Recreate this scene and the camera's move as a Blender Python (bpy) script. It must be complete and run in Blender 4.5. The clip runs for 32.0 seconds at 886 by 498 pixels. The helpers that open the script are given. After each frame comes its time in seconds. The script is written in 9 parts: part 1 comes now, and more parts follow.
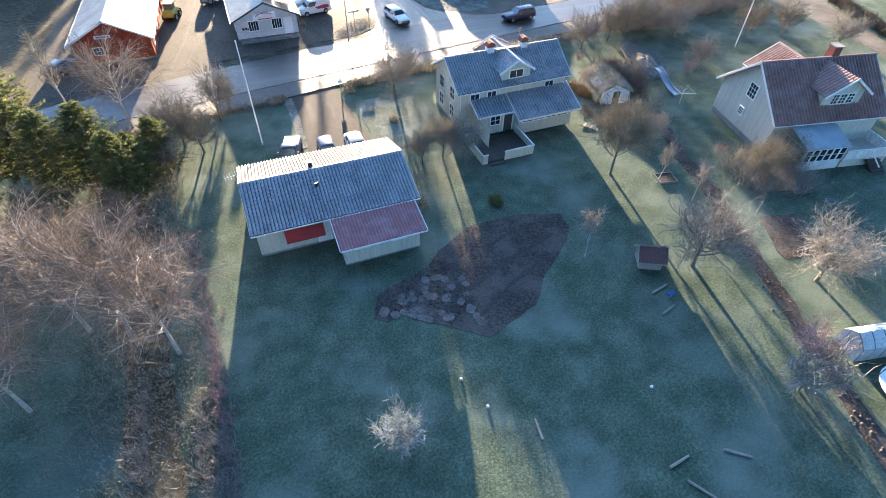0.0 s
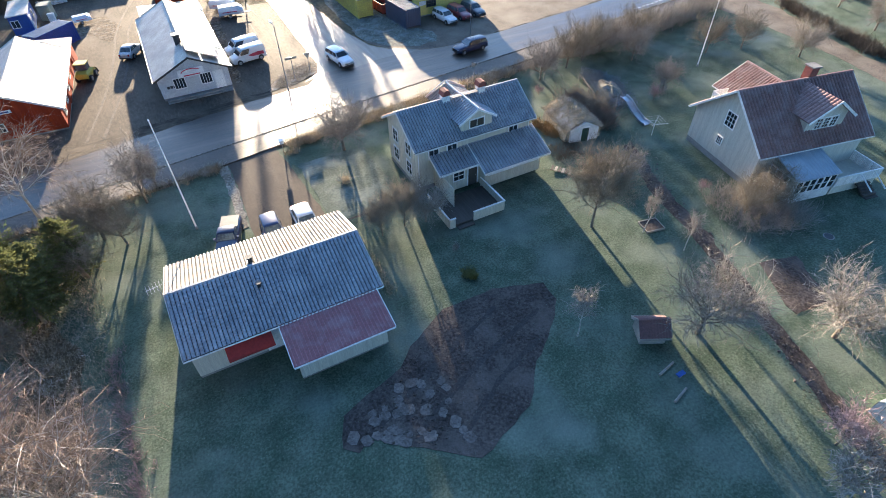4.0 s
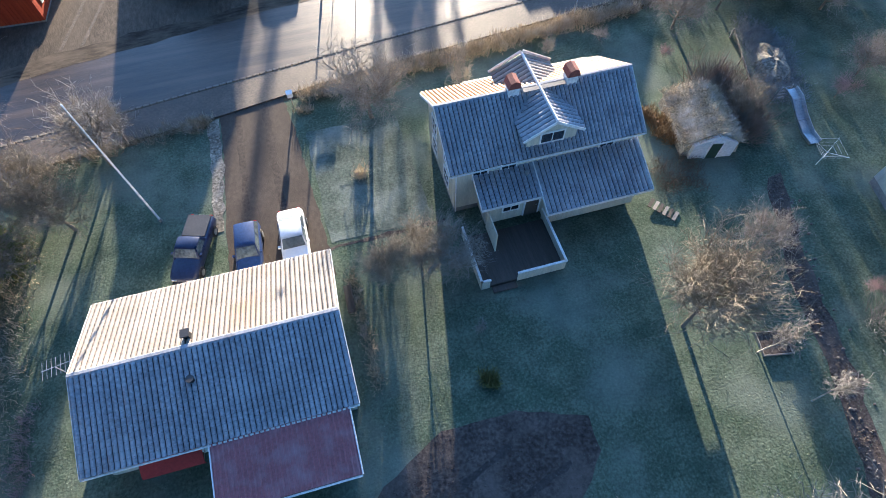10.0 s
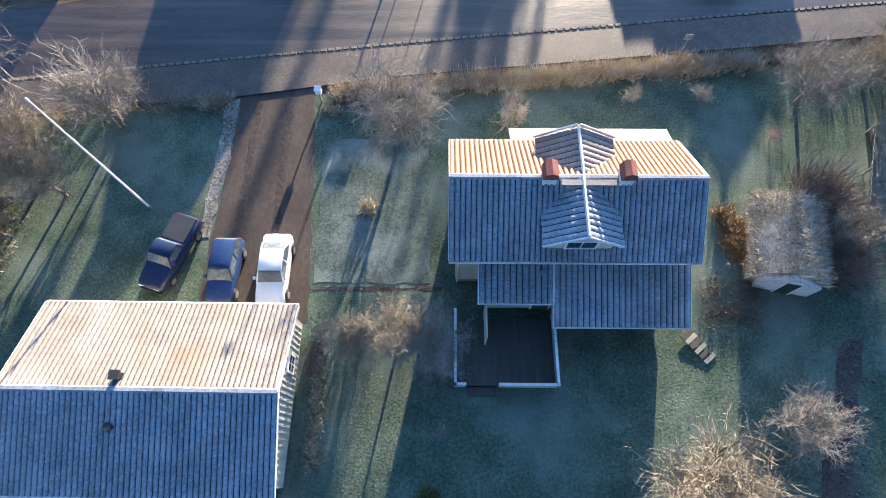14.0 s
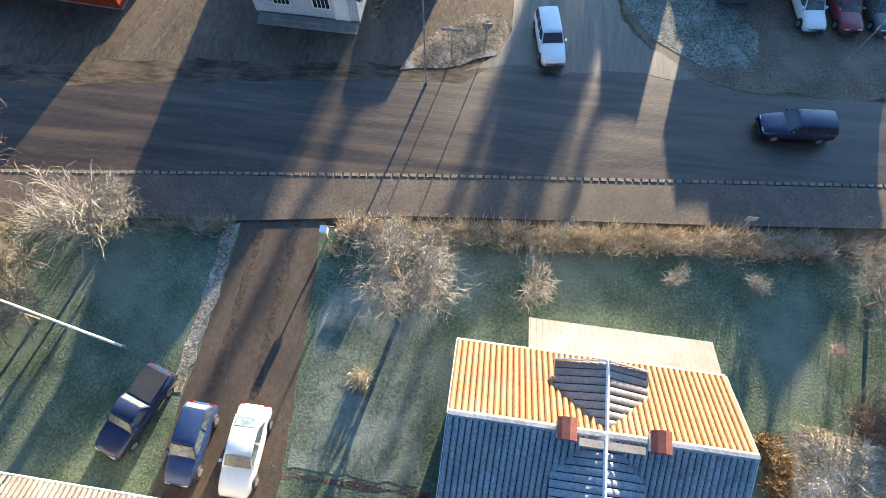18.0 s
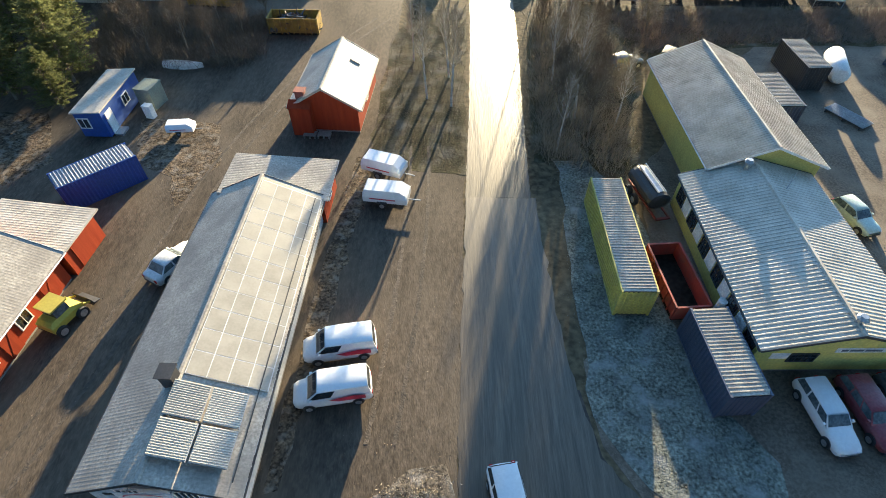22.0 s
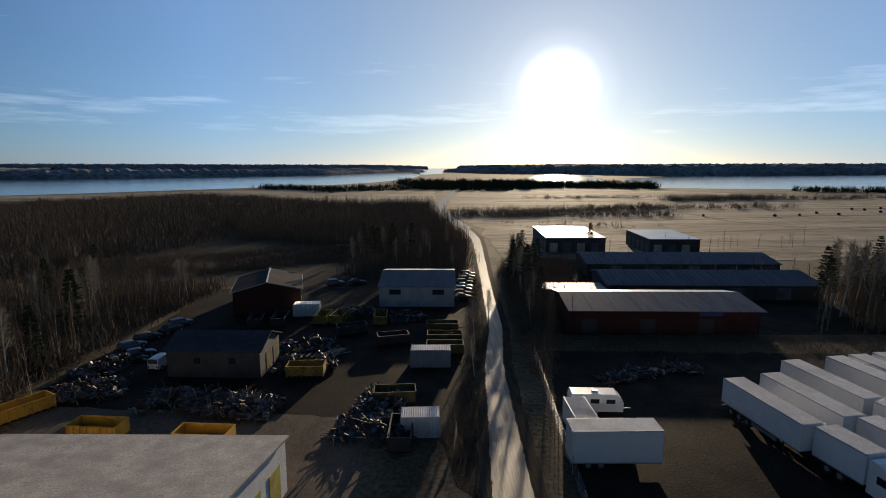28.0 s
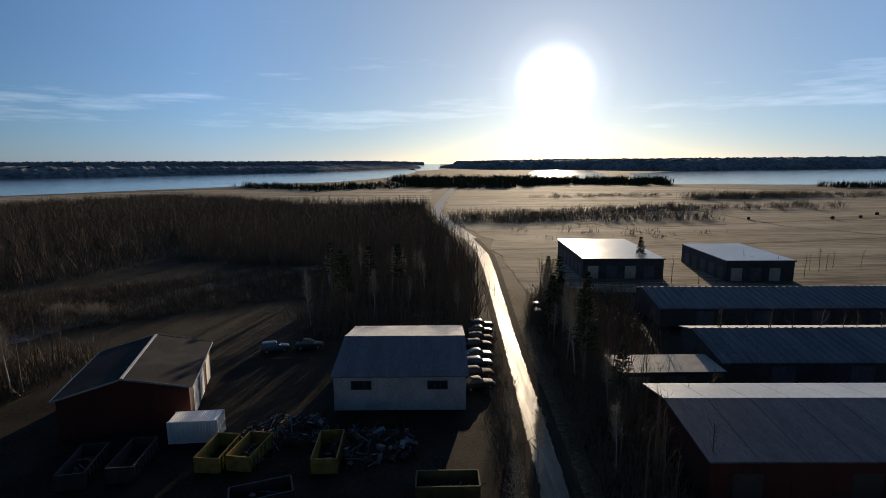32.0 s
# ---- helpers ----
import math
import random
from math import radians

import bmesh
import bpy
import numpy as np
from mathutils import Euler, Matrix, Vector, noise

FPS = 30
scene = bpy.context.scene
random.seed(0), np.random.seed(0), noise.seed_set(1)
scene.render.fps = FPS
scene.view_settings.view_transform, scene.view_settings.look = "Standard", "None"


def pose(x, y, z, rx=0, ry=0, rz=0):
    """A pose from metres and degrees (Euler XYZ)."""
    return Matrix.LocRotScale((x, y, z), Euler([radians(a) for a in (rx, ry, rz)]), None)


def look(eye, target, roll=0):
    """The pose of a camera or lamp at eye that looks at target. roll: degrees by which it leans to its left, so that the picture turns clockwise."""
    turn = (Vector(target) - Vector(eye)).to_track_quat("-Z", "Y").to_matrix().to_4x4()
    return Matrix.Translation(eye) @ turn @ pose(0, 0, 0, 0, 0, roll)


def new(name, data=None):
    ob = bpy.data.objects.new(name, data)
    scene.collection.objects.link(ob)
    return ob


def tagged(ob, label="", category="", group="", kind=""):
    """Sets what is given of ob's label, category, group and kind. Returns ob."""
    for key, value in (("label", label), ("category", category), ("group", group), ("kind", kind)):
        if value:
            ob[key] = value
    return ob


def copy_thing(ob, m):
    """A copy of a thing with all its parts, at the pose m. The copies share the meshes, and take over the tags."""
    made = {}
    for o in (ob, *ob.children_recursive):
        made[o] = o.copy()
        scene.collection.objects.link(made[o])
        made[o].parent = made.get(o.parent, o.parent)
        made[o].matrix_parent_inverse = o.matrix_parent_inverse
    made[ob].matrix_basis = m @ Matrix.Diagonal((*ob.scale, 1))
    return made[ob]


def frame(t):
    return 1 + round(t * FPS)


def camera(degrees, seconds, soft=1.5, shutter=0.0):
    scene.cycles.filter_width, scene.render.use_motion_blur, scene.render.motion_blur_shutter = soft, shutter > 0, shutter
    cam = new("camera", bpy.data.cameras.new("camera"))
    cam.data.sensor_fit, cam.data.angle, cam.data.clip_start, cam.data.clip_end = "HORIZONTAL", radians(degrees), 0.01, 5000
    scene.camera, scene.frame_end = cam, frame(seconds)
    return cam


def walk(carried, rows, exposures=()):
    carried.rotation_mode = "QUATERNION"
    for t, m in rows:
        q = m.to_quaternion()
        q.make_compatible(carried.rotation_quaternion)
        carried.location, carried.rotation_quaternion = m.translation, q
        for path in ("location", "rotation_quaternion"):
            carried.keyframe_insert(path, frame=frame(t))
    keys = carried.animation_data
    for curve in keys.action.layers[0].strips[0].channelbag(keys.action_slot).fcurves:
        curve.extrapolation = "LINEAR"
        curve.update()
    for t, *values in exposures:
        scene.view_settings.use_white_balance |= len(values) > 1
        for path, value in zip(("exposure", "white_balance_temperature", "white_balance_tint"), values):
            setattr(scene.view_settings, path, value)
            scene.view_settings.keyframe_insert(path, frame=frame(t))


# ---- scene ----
cam = camera(80.5, 32.0, 0.9)
PATH = [
    (0, (-2.505, -7.738, 28.869), (-1.929, -6.44, 27.46), 1.3),
    (0.5, (-1.929, -7.234, 29.176), (-1.349, -5.934, 27.771), 0.3),
    (1, (-1.775, -6.24, 29.018), (-1.118, -4.974, 27.617), 0.4),
    (1.5, (-1.501, -5.303, 28.892), (-0.8, -4.056, 27.495), 0.1),
    (2, (-1.24, -4.29, 28.944), (-0.489, -3.073, 27.546), 0.0),
    (2.5, (-0.9, -3.394, 28.943), (-0.119, -2.191, 27.549), -0.1),
    (3, (-0.613, -2.192, 28.902), (0.161, -0.985, 27.508), 0.2),
    (3.5, (0.093, -1.453, 29.006), (0.821, -0.21, 27.618), -0.4),
    (5.5, (3.012, 2.789, 28.473), (3.638, 4.105, 27.103), -0.6),
    (6, (3.91, 4.09, 28.401), (4.454, 5.443, 27.032), -0.6),
    (6.5, (5.1, 5.224, 28.566), (5.562, 6.59, 27.18), -1.2),
    (7, (6.004, 6.534, 28.521), (6.434, 7.887, 27.113), -1.2),
    (7.5, (6.887, 7.746, 28.479), (7.29, 9.07, 27.035), -1.2),
    (8, (8.05, 9.199, 28.526), (8.408, 10.455, 27.012), -1.8),
    (8.5, (9.136, 10.622, 28.523), (9.468, 11.85, 26.98), -2.3),
    (9, (9.677, 12.034, 28.416), (10.013, 13.233, 26.851), -1.7),
    (9.5, (10.504, 13.459, 28.346), (10.806, 14.55, 26.698), -1.7),
    (10, (11.061, 15.103, 28.486), (11.341, 16.071, 26.758), -0.9),
    (10.5, (12.149, 16.504, 28.355), (12.397, 17.423, 26.596), -1.9),
    (11, (12.827, 18.144, 28.495), (13.082, 19.044, 26.727), -1.1),
    (11.5, (13.662, 19.733, 28.639), (13.886, 20.52, 26.815), -1.0),
    (12, (14.41, 21.029, 28.558), (14.617, 21.747, 26.704), -0.8),
    (12.5, (15.192, 22.438, 28.569), (15.371, 23.163, 26.714), -0.5),
    (13, (15.863, 23.204, 28.528), (15.966, 23.958, 26.679), -0.7),
    (13.5, (16.224, 23.565, 28.441), (16.276, 24.328, 26.593), -0.6),
    (15.5, (16.607, 24.949, 28.587), (16.512, 25.726, 26.747), -0.1),
    (16, (16.506, 26.441, 28.76), (16.424, 27.213, 26.917), 0.7),
    (16.5, (16.654, 28.129, 28.737), (16.574, 28.903, 26.895), 0.5),
    (17, (16.741, 30.141, 28.813), (16.649, 30.908, 26.968), 0.4),
    (17.5, (16.75, 32.303, 28.739), (16.661, 33.067, 26.893), 0.7),
    (18, (16.813, 34.502, 28.836), (16.729, 35.265, 26.989), 0.5),
    (18.5, (16.818, 36.932, 29.02), (16.74, 37.72, 27.184), 0.5),
    (19, (16.813, 39.347, 29.111), (16.742, 40.205, 27.306), 0.7),
    (19.5, (16.83, 41.872, 29.316), (16.767, 42.796, 27.543), 0.8),
    (20, (16.949, 44.276, 29.369), (16.895, 45.274, 27.637), 0.7),
    (20.5, (17.28, 46.411, 29.095), (17.224, 47.508, 27.424), 0.2),
    (21, (17.214, 49.142, 29.185), (17.178, 50.305, 27.558), 0.4),
    (21.5, (17.39, 52.063, 29.27), (17.366, 53.294, 27.695), 0.2),
    (22, (17.554, 55.126, 29.298), (17.547, 56.461, 27.809), 0.3),
    (22.5, (17.797, 58.345, 29.374), (17.811, 59.78, 27.981), 0.2),
    (23, (18.133, 61.621, 29.23), (18.167, 63.156, 27.949), 0.5),
    (23.5, (18.346, 65.355, 29.324), (18.399, 66.973, 28.149), 0.7),
    (24, (18.572, 69.768, 29.335), (18.638, 71.470, 28.287), 0.5),
    (24.5, (19.156, 74.243, 29.311), (19.209, 76.015, 28.383), 0.3),
    (25, (19.610, 79.204, 29.018), (19.639, 81.038, 28.220), -0.1),
    (25.5, (19.786, 84.405, 28.837), (19.804, 86.290, 28.168), 0.1),
    (26, (19.653, 89.832, 28.698), (19.671, 91.760, 28.165), -0.2),
    (26.5, (19.494, 95.829, 28.435), (19.515, 97.790, 28.040), -0.1),
    (28.5, (17.389, 117.263, 28.625), (17.400, 119.238, 28.310), 0.1),
    (29, (17.113, 122.915, 28.473), (17.120, 124.890, 28.157), 0.1),
    (29.5, (17.214, 128.755, 28.446), (17.216, 130.729, 28.126), -0.0),
    (30, (17.373, 134.738, 28.595), (17.375, 136.711, 28.267), -0.0),
    (30.5, (17.277, 140.632, 28.588), (17.288, 142.604, 28.260), -0.2),
    (31, (17.416, 146.680, 28.560), (17.432, 148.653, 28.230), -0.3),
    (31.5, (17.594, 152.534, 28.647), (17.615, 154.506, 28.319), -0.6),
    (32, (17.658, 158.736, 28.575), (17.684, 160.708, 28.243), -0.3),
]
EXPOSURES = [(0, 3.35, 5950, 10), (3, 3.1, 5900, 10), (6, 2.9, 5800, 10), (9, 2.88, 5550, 10), (13, 2.9, 5450, 10), (16, 2.86, 5600, 8), (19, 3.03, 6150, 3), (21, 2.85, 6300, 0), (22, 2.68, 6350, 0), (23, 2.58, 6450, 1), (24, 2.73, 6500, 4), (26, 1.55, 6400, 10), (28.5, 0.15, 6150, 10), (32, 0.15, 6150, 10)]
walk(cam, [(t, look(eye, target, roll)) for t, eye, target, roll in PATH], EXPOSURES)

# world, sun
SUN_AZ, SUN_EL = radians(12.5), radians(7.8)
SUN_DIR = Vector((math.sin(SUN_AZ) * math.cos(SUN_EL), math.cos(SUN_AZ) * math.cos(SUN_EL), math.sin(SUN_EL)))
world = bpy.data.worlds.new("sky")
scene.world = world
world.use_nodes = True
wn, wl = world.node_tree.nodes, world.node_tree.links
wn.clear()
sky = wn.new("ShaderNodeTexSky")
sky.sky_type = "NISHITA"
sky.sun_disc = False
sky.sun_elevation, sky.sun_rotation = SUN_EL, SUN_AZ
sky.air_density, sky.dust_density, sky.ozone_density = 0.75, 0.2, 3.0
bg = wn.new("ShaderNodeBackground")
bg.inputs["Strength"].default_value = 0.043
wl.new(sky.outputs[0], bg.inputs["Color"])
# bright glare of the low sun in the haze
tc = wn.new("ShaderNodeTexCoord")
dot = wn.new("ShaderNodeVectorMath")
dot.operation = "DOT_PRODUCT"
dot.inputs[1].default_value = SUN_DIR
wl.new(tc.outputs["Generated"], dot.inputs[0])
angle = wn.new("ShaderNodeMath")
angle.operation = "ARCCOSINE"
wl.new(dot.outputs["Value"], angle.inputs[0])
turn = wn.new("ShaderNodeMath")
turn.operation, turn.inputs[1].default_value = "DIVIDE", 1.4
wl.new(angle.outputs[0], turn.inputs[0])
halo = wn.new("ShaderNodeValToRGB")
els = halo.color_ramp.elements
els[0].position, els[0].color = 0.0, (1, 0.98, 0.95, 1)
els[1].position, els[1].color = 1.0, (0, 0, 0, 1)
for deg, col in ((1.5, (0.4, 0.39, 0.37)), (2.8, (0.13, 0.127, 0.12)), (3.4, (0.062, 0.061, 0.059)), (4.3, (0.039, 0.039, 0.039)), (6.2, (0.028, 0.029, 0.03)), (10, (0.0225, 0.0245, 0.0265)), (22, (0.0155, 0.0202, 0.027)), (35, (0.011, 0.018, 0.030)), (53, (0.004, 0.008, 0.015))):
    els.new(radians(deg) / 1.4).color = (*col, 1)
wl.new(turn.outputs[0], halo.inputs["Fac"])
glow = wn.new("ShaderNodeBackground")
glow.inputs["Strength"].default_value = 11.0
wl.new(halo.outputs["Color"], glow.inputs["Color"])
# thin streaks of cloud low in the sky
cmap = wn.new("ShaderNodeMapping")
cmap.inputs["Scale"].default_value = (1.6, 1.6, 17.0)
wl.new(tc.outputs["Generated"], cmap.inputs["Vector"])
cn = wn.new("ShaderNodeTexNoise")
cn.inputs["Scale"].default_value, cn.inputs["Detail"].default_value = 2.1, 9.0
cn.inputs["Roughness"].default_value = 0.62
wl.new(cmap.outputs[0], cn.inputs["Vector"])
sep = wn.new("ShaderNodeSeparateXYZ")
wl.new(tc.outputs["Generated"], sep.inputs[0])
belt_ramp = wn.new("ShaderNodeValToRGB")
be = belt_ramp.color_ramp.elements
be[0].position, be[0].color = 0.045, (0, 0, 0, 1)
be[1].position, be[1].color = 0.19, (0, 0, 0, 1)
be.new(0.082).color = (1, 1, 1, 1)
be.new(0.11).color = (0.55, 0.55, 0.55, 1)
wl.new(sep.outputs["Z"], belt_ramp.inputs["Fac"])
lift = wn.new("ShaderNodeMath")
lift.operation, lift.inputs[1].default_value = "MULTIPLY_ADD", 0.185
wl.new(belt_ramp.outputs["Color"], lift.inputs[0])
wl.new(cn.outputs["Fac"], lift.inputs[2])
cr = wn.new("ShaderNodeValToRGB")
cr.color_ramp.elements[0].position, cr.color_ramp.elements[1].position = 0.66, 0.87
cr.color_ramp.elements[1].color = (0.8, 0.74, 0.68, 1)
wl.new(lift.outputs[0], cr.inputs["Fac"])
cloud = wn.new("ShaderNodeBackground")
cloud.inputs["Strength"].default_value = 0.26
wl.new(cr.outputs["Color"], cloud.inputs["Color"])
sum1, sum2 = wn.new("ShaderNodeAddShader"), wn.new("ShaderNodeAddShader")
wout = wn.new("ShaderNodeOutputWorld")
wl.new(bg.outputs[0], sum1.inputs[0]); wl.new(glow.outputs[0], sum1.inputs[1])
wl.new(sum1.outputs[0], sum2.inputs[0]); wl.new(cloud.outputs[0], sum2.inputs[1])
wl.new(sum2.outputs[0], wout.inputs[0])

sun = new("sun", bpy.data.lights.new("sun", "SUN"))
sun.data.energy, sun.data.angle, sun.data.color = 5.0, radians(0.6), (1.0, 0.76, 0.49)
sun.matrix_world = look((0, 0, 0), -SUN_DIR)


# materials
def shade(name, c1, c2=None, scale=1.0, fine=12.0, rough=0.8, metal=0.0, bump=0.1, c3=None, amount3=0.5, spec=0.5, rvar=0.1, stretch=None, obj=False, size3=0.15, grit=0.12, gs=7.0):
    """A surface whose colour wanders between c1 and c2 at a coarse and a fine size, with patches of c3, bumps and uneven gloss."""
    m = bpy.data.materials.new(name)
    m.use_nodes = True
    n, l = m.node_tree.nodes, m.node_tree.links
    p = n["Principled BSDF"]
    c2 = c2 or tuple(min(1, v * 0.75) for v in c1)
    if obj:
        pos = n.new("ShaderNodeTexCoord").outputs["Object"]
    else:
        pos = n.new("ShaderNodeNewGeometry").outputs["Position"]
    if stretch:
        mp = n.new("ShaderNodeMapping")
        mp.inputs["Scale"].default_value = stretch
        l.new(pos, mp.inputs["Vector"])
        pos = mp.outputs[0]

    def tex(s, detail):
        t = n.new("ShaderNodeTexNoise")
        t.inputs["Scale"].default_value, t.inputs["Detail"].default_value = s, detail
        l.new(pos, t.inputs["Vector"])
        return t.outputs["Fac"]

    a, b = tex(scale, 4.0), tex(fine, 5.0)
    add = n.new("ShaderNodeMath"); add.operation = "ADD"
    l.new(a, add.inputs[0]); l.new(b, add.inputs[1])
    rng = n.new("ShaderNodeMapRange")
    rng.inputs["From Min"].default_value, rng.inputs["From Max"].default_value = 0.78, 1.22
    l.new(add.outputs[0], rng.inputs["Value"])
    mix = n.new("ShaderNodeMix"); mix.data_type = "RGBA"
    mix.inputs[6].default_value, mix.inputs[7].default_value = (*c1, 1), (*c2, 1)
    l.new(rng.outputs[0], mix.inputs["Factor"])
    col = mix.outputs[2]
    oi = n.new("ShaderNodeObjectInfo")
    hv = n.new("ShaderNodeHueSaturation")
    vr = n.new("ShaderNodeMapRange")
    vr.inputs["To Min"].default_value, vr.inputs["To Max"].default_value = 0.9, 1.1
    l.new(oi.outputs["Random"], vr.inputs["Value"])
    val = vr.outputs[0]
    for size, amount in ((gs, grit), (gs * 0.11, grit * 0.55)):
        gr = n.new("ShaderNodeMapRange")
        gr.inputs["From Min"].default_value, gr.inputs["From Max"].default_value = 0.34, 0.66
        gr.inputs["To Min"].default_value, gr.inputs["To Max"].default_value = 1 - amount, 1 + amount
        l.new(tex(size, 3.0), gr.inputs["Value"])
        mul = n.new("ShaderNodeMath"); mul.operation = "MULTIPLY"
        l.new(val, mul.inputs[0]); l.new(gr.outputs[0], mul.inputs[1])
        val = mul.outputs[0]
    l.new(val, hv.inputs["Value"])
    l.new(col, hv.inputs["Color"])
    col = hv.outputs[0]
    if c3:
        k = tex(size3, 6.0)
        r3 = n.new("ShaderNodeMapRange")
        lo = 0.58 - 0.3 * amount3
        r3.inputs["From Min"].default_value, r3.inputs["From Max"].default_value = lo, lo + 0.34
        l.new(k, r3.inputs["Value"])
        m3 = n.new("ShaderNodeMix"); m3.data_type = "RGBA"
        l.new(r3.outputs[0], m3.inputs["Factor"]); l.new(col, m3.inputs[6])
        m3.inputs[7].default_value = (*c3, 1)
        col = m3.outputs[2]
    l.new(col, p.inputs["Base Color"])
    rr = n.new("ShaderNodeMapRange")
    rr.inputs["To Min"].default_value, rr.inputs["To Max"].default_value = max(0.02, rough - rvar), min(1, rough + rvar)
    l.new(a, rr.inputs["Value"]); l.new(rr.outputs[0], p.inputs["Roughness"])
    p.inputs["Metallic"].default_value = metal
    p.inputs["Specular IOR Level"].default_value = spec
    if bump:
        bp = n.new("ShaderNodeBump")
        bp.inputs["Strength"].default_value, bp.inputs["Distance"].default_value = min(1, bump), 0.05
        l.new(b, bp.inputs["Height"]); l.new(bp.outputs[0], p.inputs["Normal"])
    return m


GRASS = shade("frosted_grass", (0.0547, 0.0821, 0.0532), (0.114, 0.141, 0.1), 0.5, 9, 0.95, 0, 0.45, (0.19, 0.217, 0.182), 0.3, 0.1, size3=0.16, grit=0.26, gs=6)
ROUGHG = shade("rough_grass", (0.0892, 0.0697, 0.0362), (0.039, 0.039, 0.0195), 0.3, 5, 0.95, 0, 1.0, (0.19, 0.173, 0.139), 0.4, 0.1, size3=0.5, grit=0.45, gs=5)
FIELD = shade("frosted_field", (0.33, 0.27, 0.188), (0.0975, 0.0788, 0.0488), 0.035, 0.4, 0.95, 0, 0.6, (0.375, 0.338, 0.285), 0.35, 0.1, stretch=(0.3, 2.2, 1), size3=0.04, grit=0.4, gs=0.3)
EARTH = shade("forest_floor", (0.06, 0.048, 0.03), (0.11, 0.085, 0.05), 0.05, 1.5, 0.95, 0, 0.8, (0.16, 0.13, 0.085), 0.4, 0.1, size3=0.04, grit=0.45, gs=2)
SOIL = shade("dark_soil", (0.05, 0.041, 0.037), (0.092, 0.076, 0.066), 0.5, 9, 0.95, 0, 0.6, (0.135, 0.115, 0.1), 0.3, 0.1, size3=0.4, grit=0.35, gs=5)
ASPHALT = shade("worn_asphalt", (0.0247, 0.0183, 0.0136), (0.0595, 0.0421, 0.029), 1.1, 20, 0.4, 0, 0.15, (0.102, 0.0725, 0.0493), 0.28, 0.33, 0.14, (0.09, 1, 1), size3=0.9, grit=0.25, gs=2.5)
PATHA = shade("pale_asphalt", (0.068, 0.053, 0.041), (0.095, 0.075, 0.058), 0.4, 20, 0.6, 0, 0.15, (0.05, 0.04, 0.032), 0.4, 0.25, 0.12, grit=0.25, gs=6)
STREET = shade("wet_icy_street", (0.09, 0.074, 0.053), (0.042, 0.035, 0.026), 0.9, 10, 0.46, 0, 0.3, (0.14, 0.118, 0.085), 0.32, 0.3, 0.3, (1.6, 0.05, 1), size3=0.9, grit=0.4, gs=3)
GRAVEL = shade("gravel_yard", (0.148, 0.118, 0.0873), (0.0962, 0.0762, 0.057), 0.25, 14, 0.85, 0, 0.5, (0.192, 0.163, 0.126), 0.45, 0.25, size3=0.3, grit=0.3, gs=5)
YARD = shade("packed_dirt_yard", (0.105, 0.0826, 0.061), (0.0655, 0.0521, 0.0394), 0.12, 9, 0.85, 0, 0.4, (0.145, 0.117, 0.0856), 0.4, 0.12, stretch=(1.2, 0.4, 1), size3=0.25, grit=0.25, gs=3)
FROSTG = shade("frosted_gravel", (0.24, 0.22, 0.18), (0.1, 0.09, 0.068), 0.8, 9, 0.95, 0, 1.0, (0.33, 0.32, 0.29), 0.35, 0.1, size3=0.8, grit=0.5, gs=5)
DRIVE = shade("driveway_gravel", (0.058, 0.045, 0.036), (0.078, 0.062, 0.049), 0.3, 18, 0.9, 0, 0.25, (0.042, 0.034, 0.028), 0.4, 0.2, 0.06, (1.0, 0.6, 1), size3=0.4, grit=0.14, gs=4)
WATER = shade("cold_water", (0.03, 0.06, 0.09), (0.035, 0.065, 0.095), 0.01, 0.2, 0.13, 0, 0.05, None, spec=0.6, rvar=0.04)
# pale bluish tone puts the distance haze into the shores' colour
HAZEWOOD = shade("haze_toned_distant_woods", (0.15, 0.165, 0.18), (0.22, 0.225, 0.22), 0.01, 0.08, 0.95, 0, 0.0, spec=0.05, grit=0.4, gs=0.1)
TILE = shade("frosted_grey_roof_tile", (0.216, 0.228, 0.252), (0.304, 0.316, 0.34), 0.8, 9, 0.6, 0, 0.12, (0.368, 0.376, 0.392), 0.3, 0.35, 0.08, size3=0.7, grit=0.22)
REDTILE = shade("faded_red_roof_tile", (0.27, 0.15, 0.125), (0.2, 0.11, 0.095), 0.6, 9, 0.65, 0, 0.12, (0.32, 0.23, 0.21), 0.4, 0.4, size3=1.0, grit=0.2)
REDMETAL = shade("dull_red_sheet_roof", (0.33, 0.13, 0.135), (0.27, 0.11, 0.115), 0.6, 10, 0.5, 0, 0.05, (0.38, 0.24, 0.25), 0.35, 0.4, size3=1.2)
PALEROOF = shade("weathered_pale_sheet_roof", (0.4, 0.365, 0.31), (0.3, 0.275, 0.24), 0.4, 8, 0.5, 0, 0.06, (0.22, 0.2, 0.175), 0.42, 0.2, size3=0.45, grit=0.22)
GREYROOF = shade("weathered_grey_sheet_roof", (0.482, 0.431, 0.358), (0.347, 0.314, 0.263), 0.3, 7, 0.5, 0, 0.06, (0.56, 0.515, 0.448), 0.35, 0.2, size3=0.5, grit=0.25)
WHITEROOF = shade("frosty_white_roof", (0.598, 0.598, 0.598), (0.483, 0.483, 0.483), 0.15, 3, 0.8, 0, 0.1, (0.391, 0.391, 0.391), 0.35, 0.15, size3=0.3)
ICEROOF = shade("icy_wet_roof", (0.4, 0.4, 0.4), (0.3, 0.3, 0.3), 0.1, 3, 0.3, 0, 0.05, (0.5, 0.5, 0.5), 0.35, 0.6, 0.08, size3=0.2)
BLUEROOF = shade("grey_blue_steel_roof", (0.16, 0.18, 0.22), (0.2, 0.22, 0.26), 0.2, 5, 0.45, 0, 0.03, (0.27, 0.29, 0.33), 0.35, 0.5, size3=0.3)
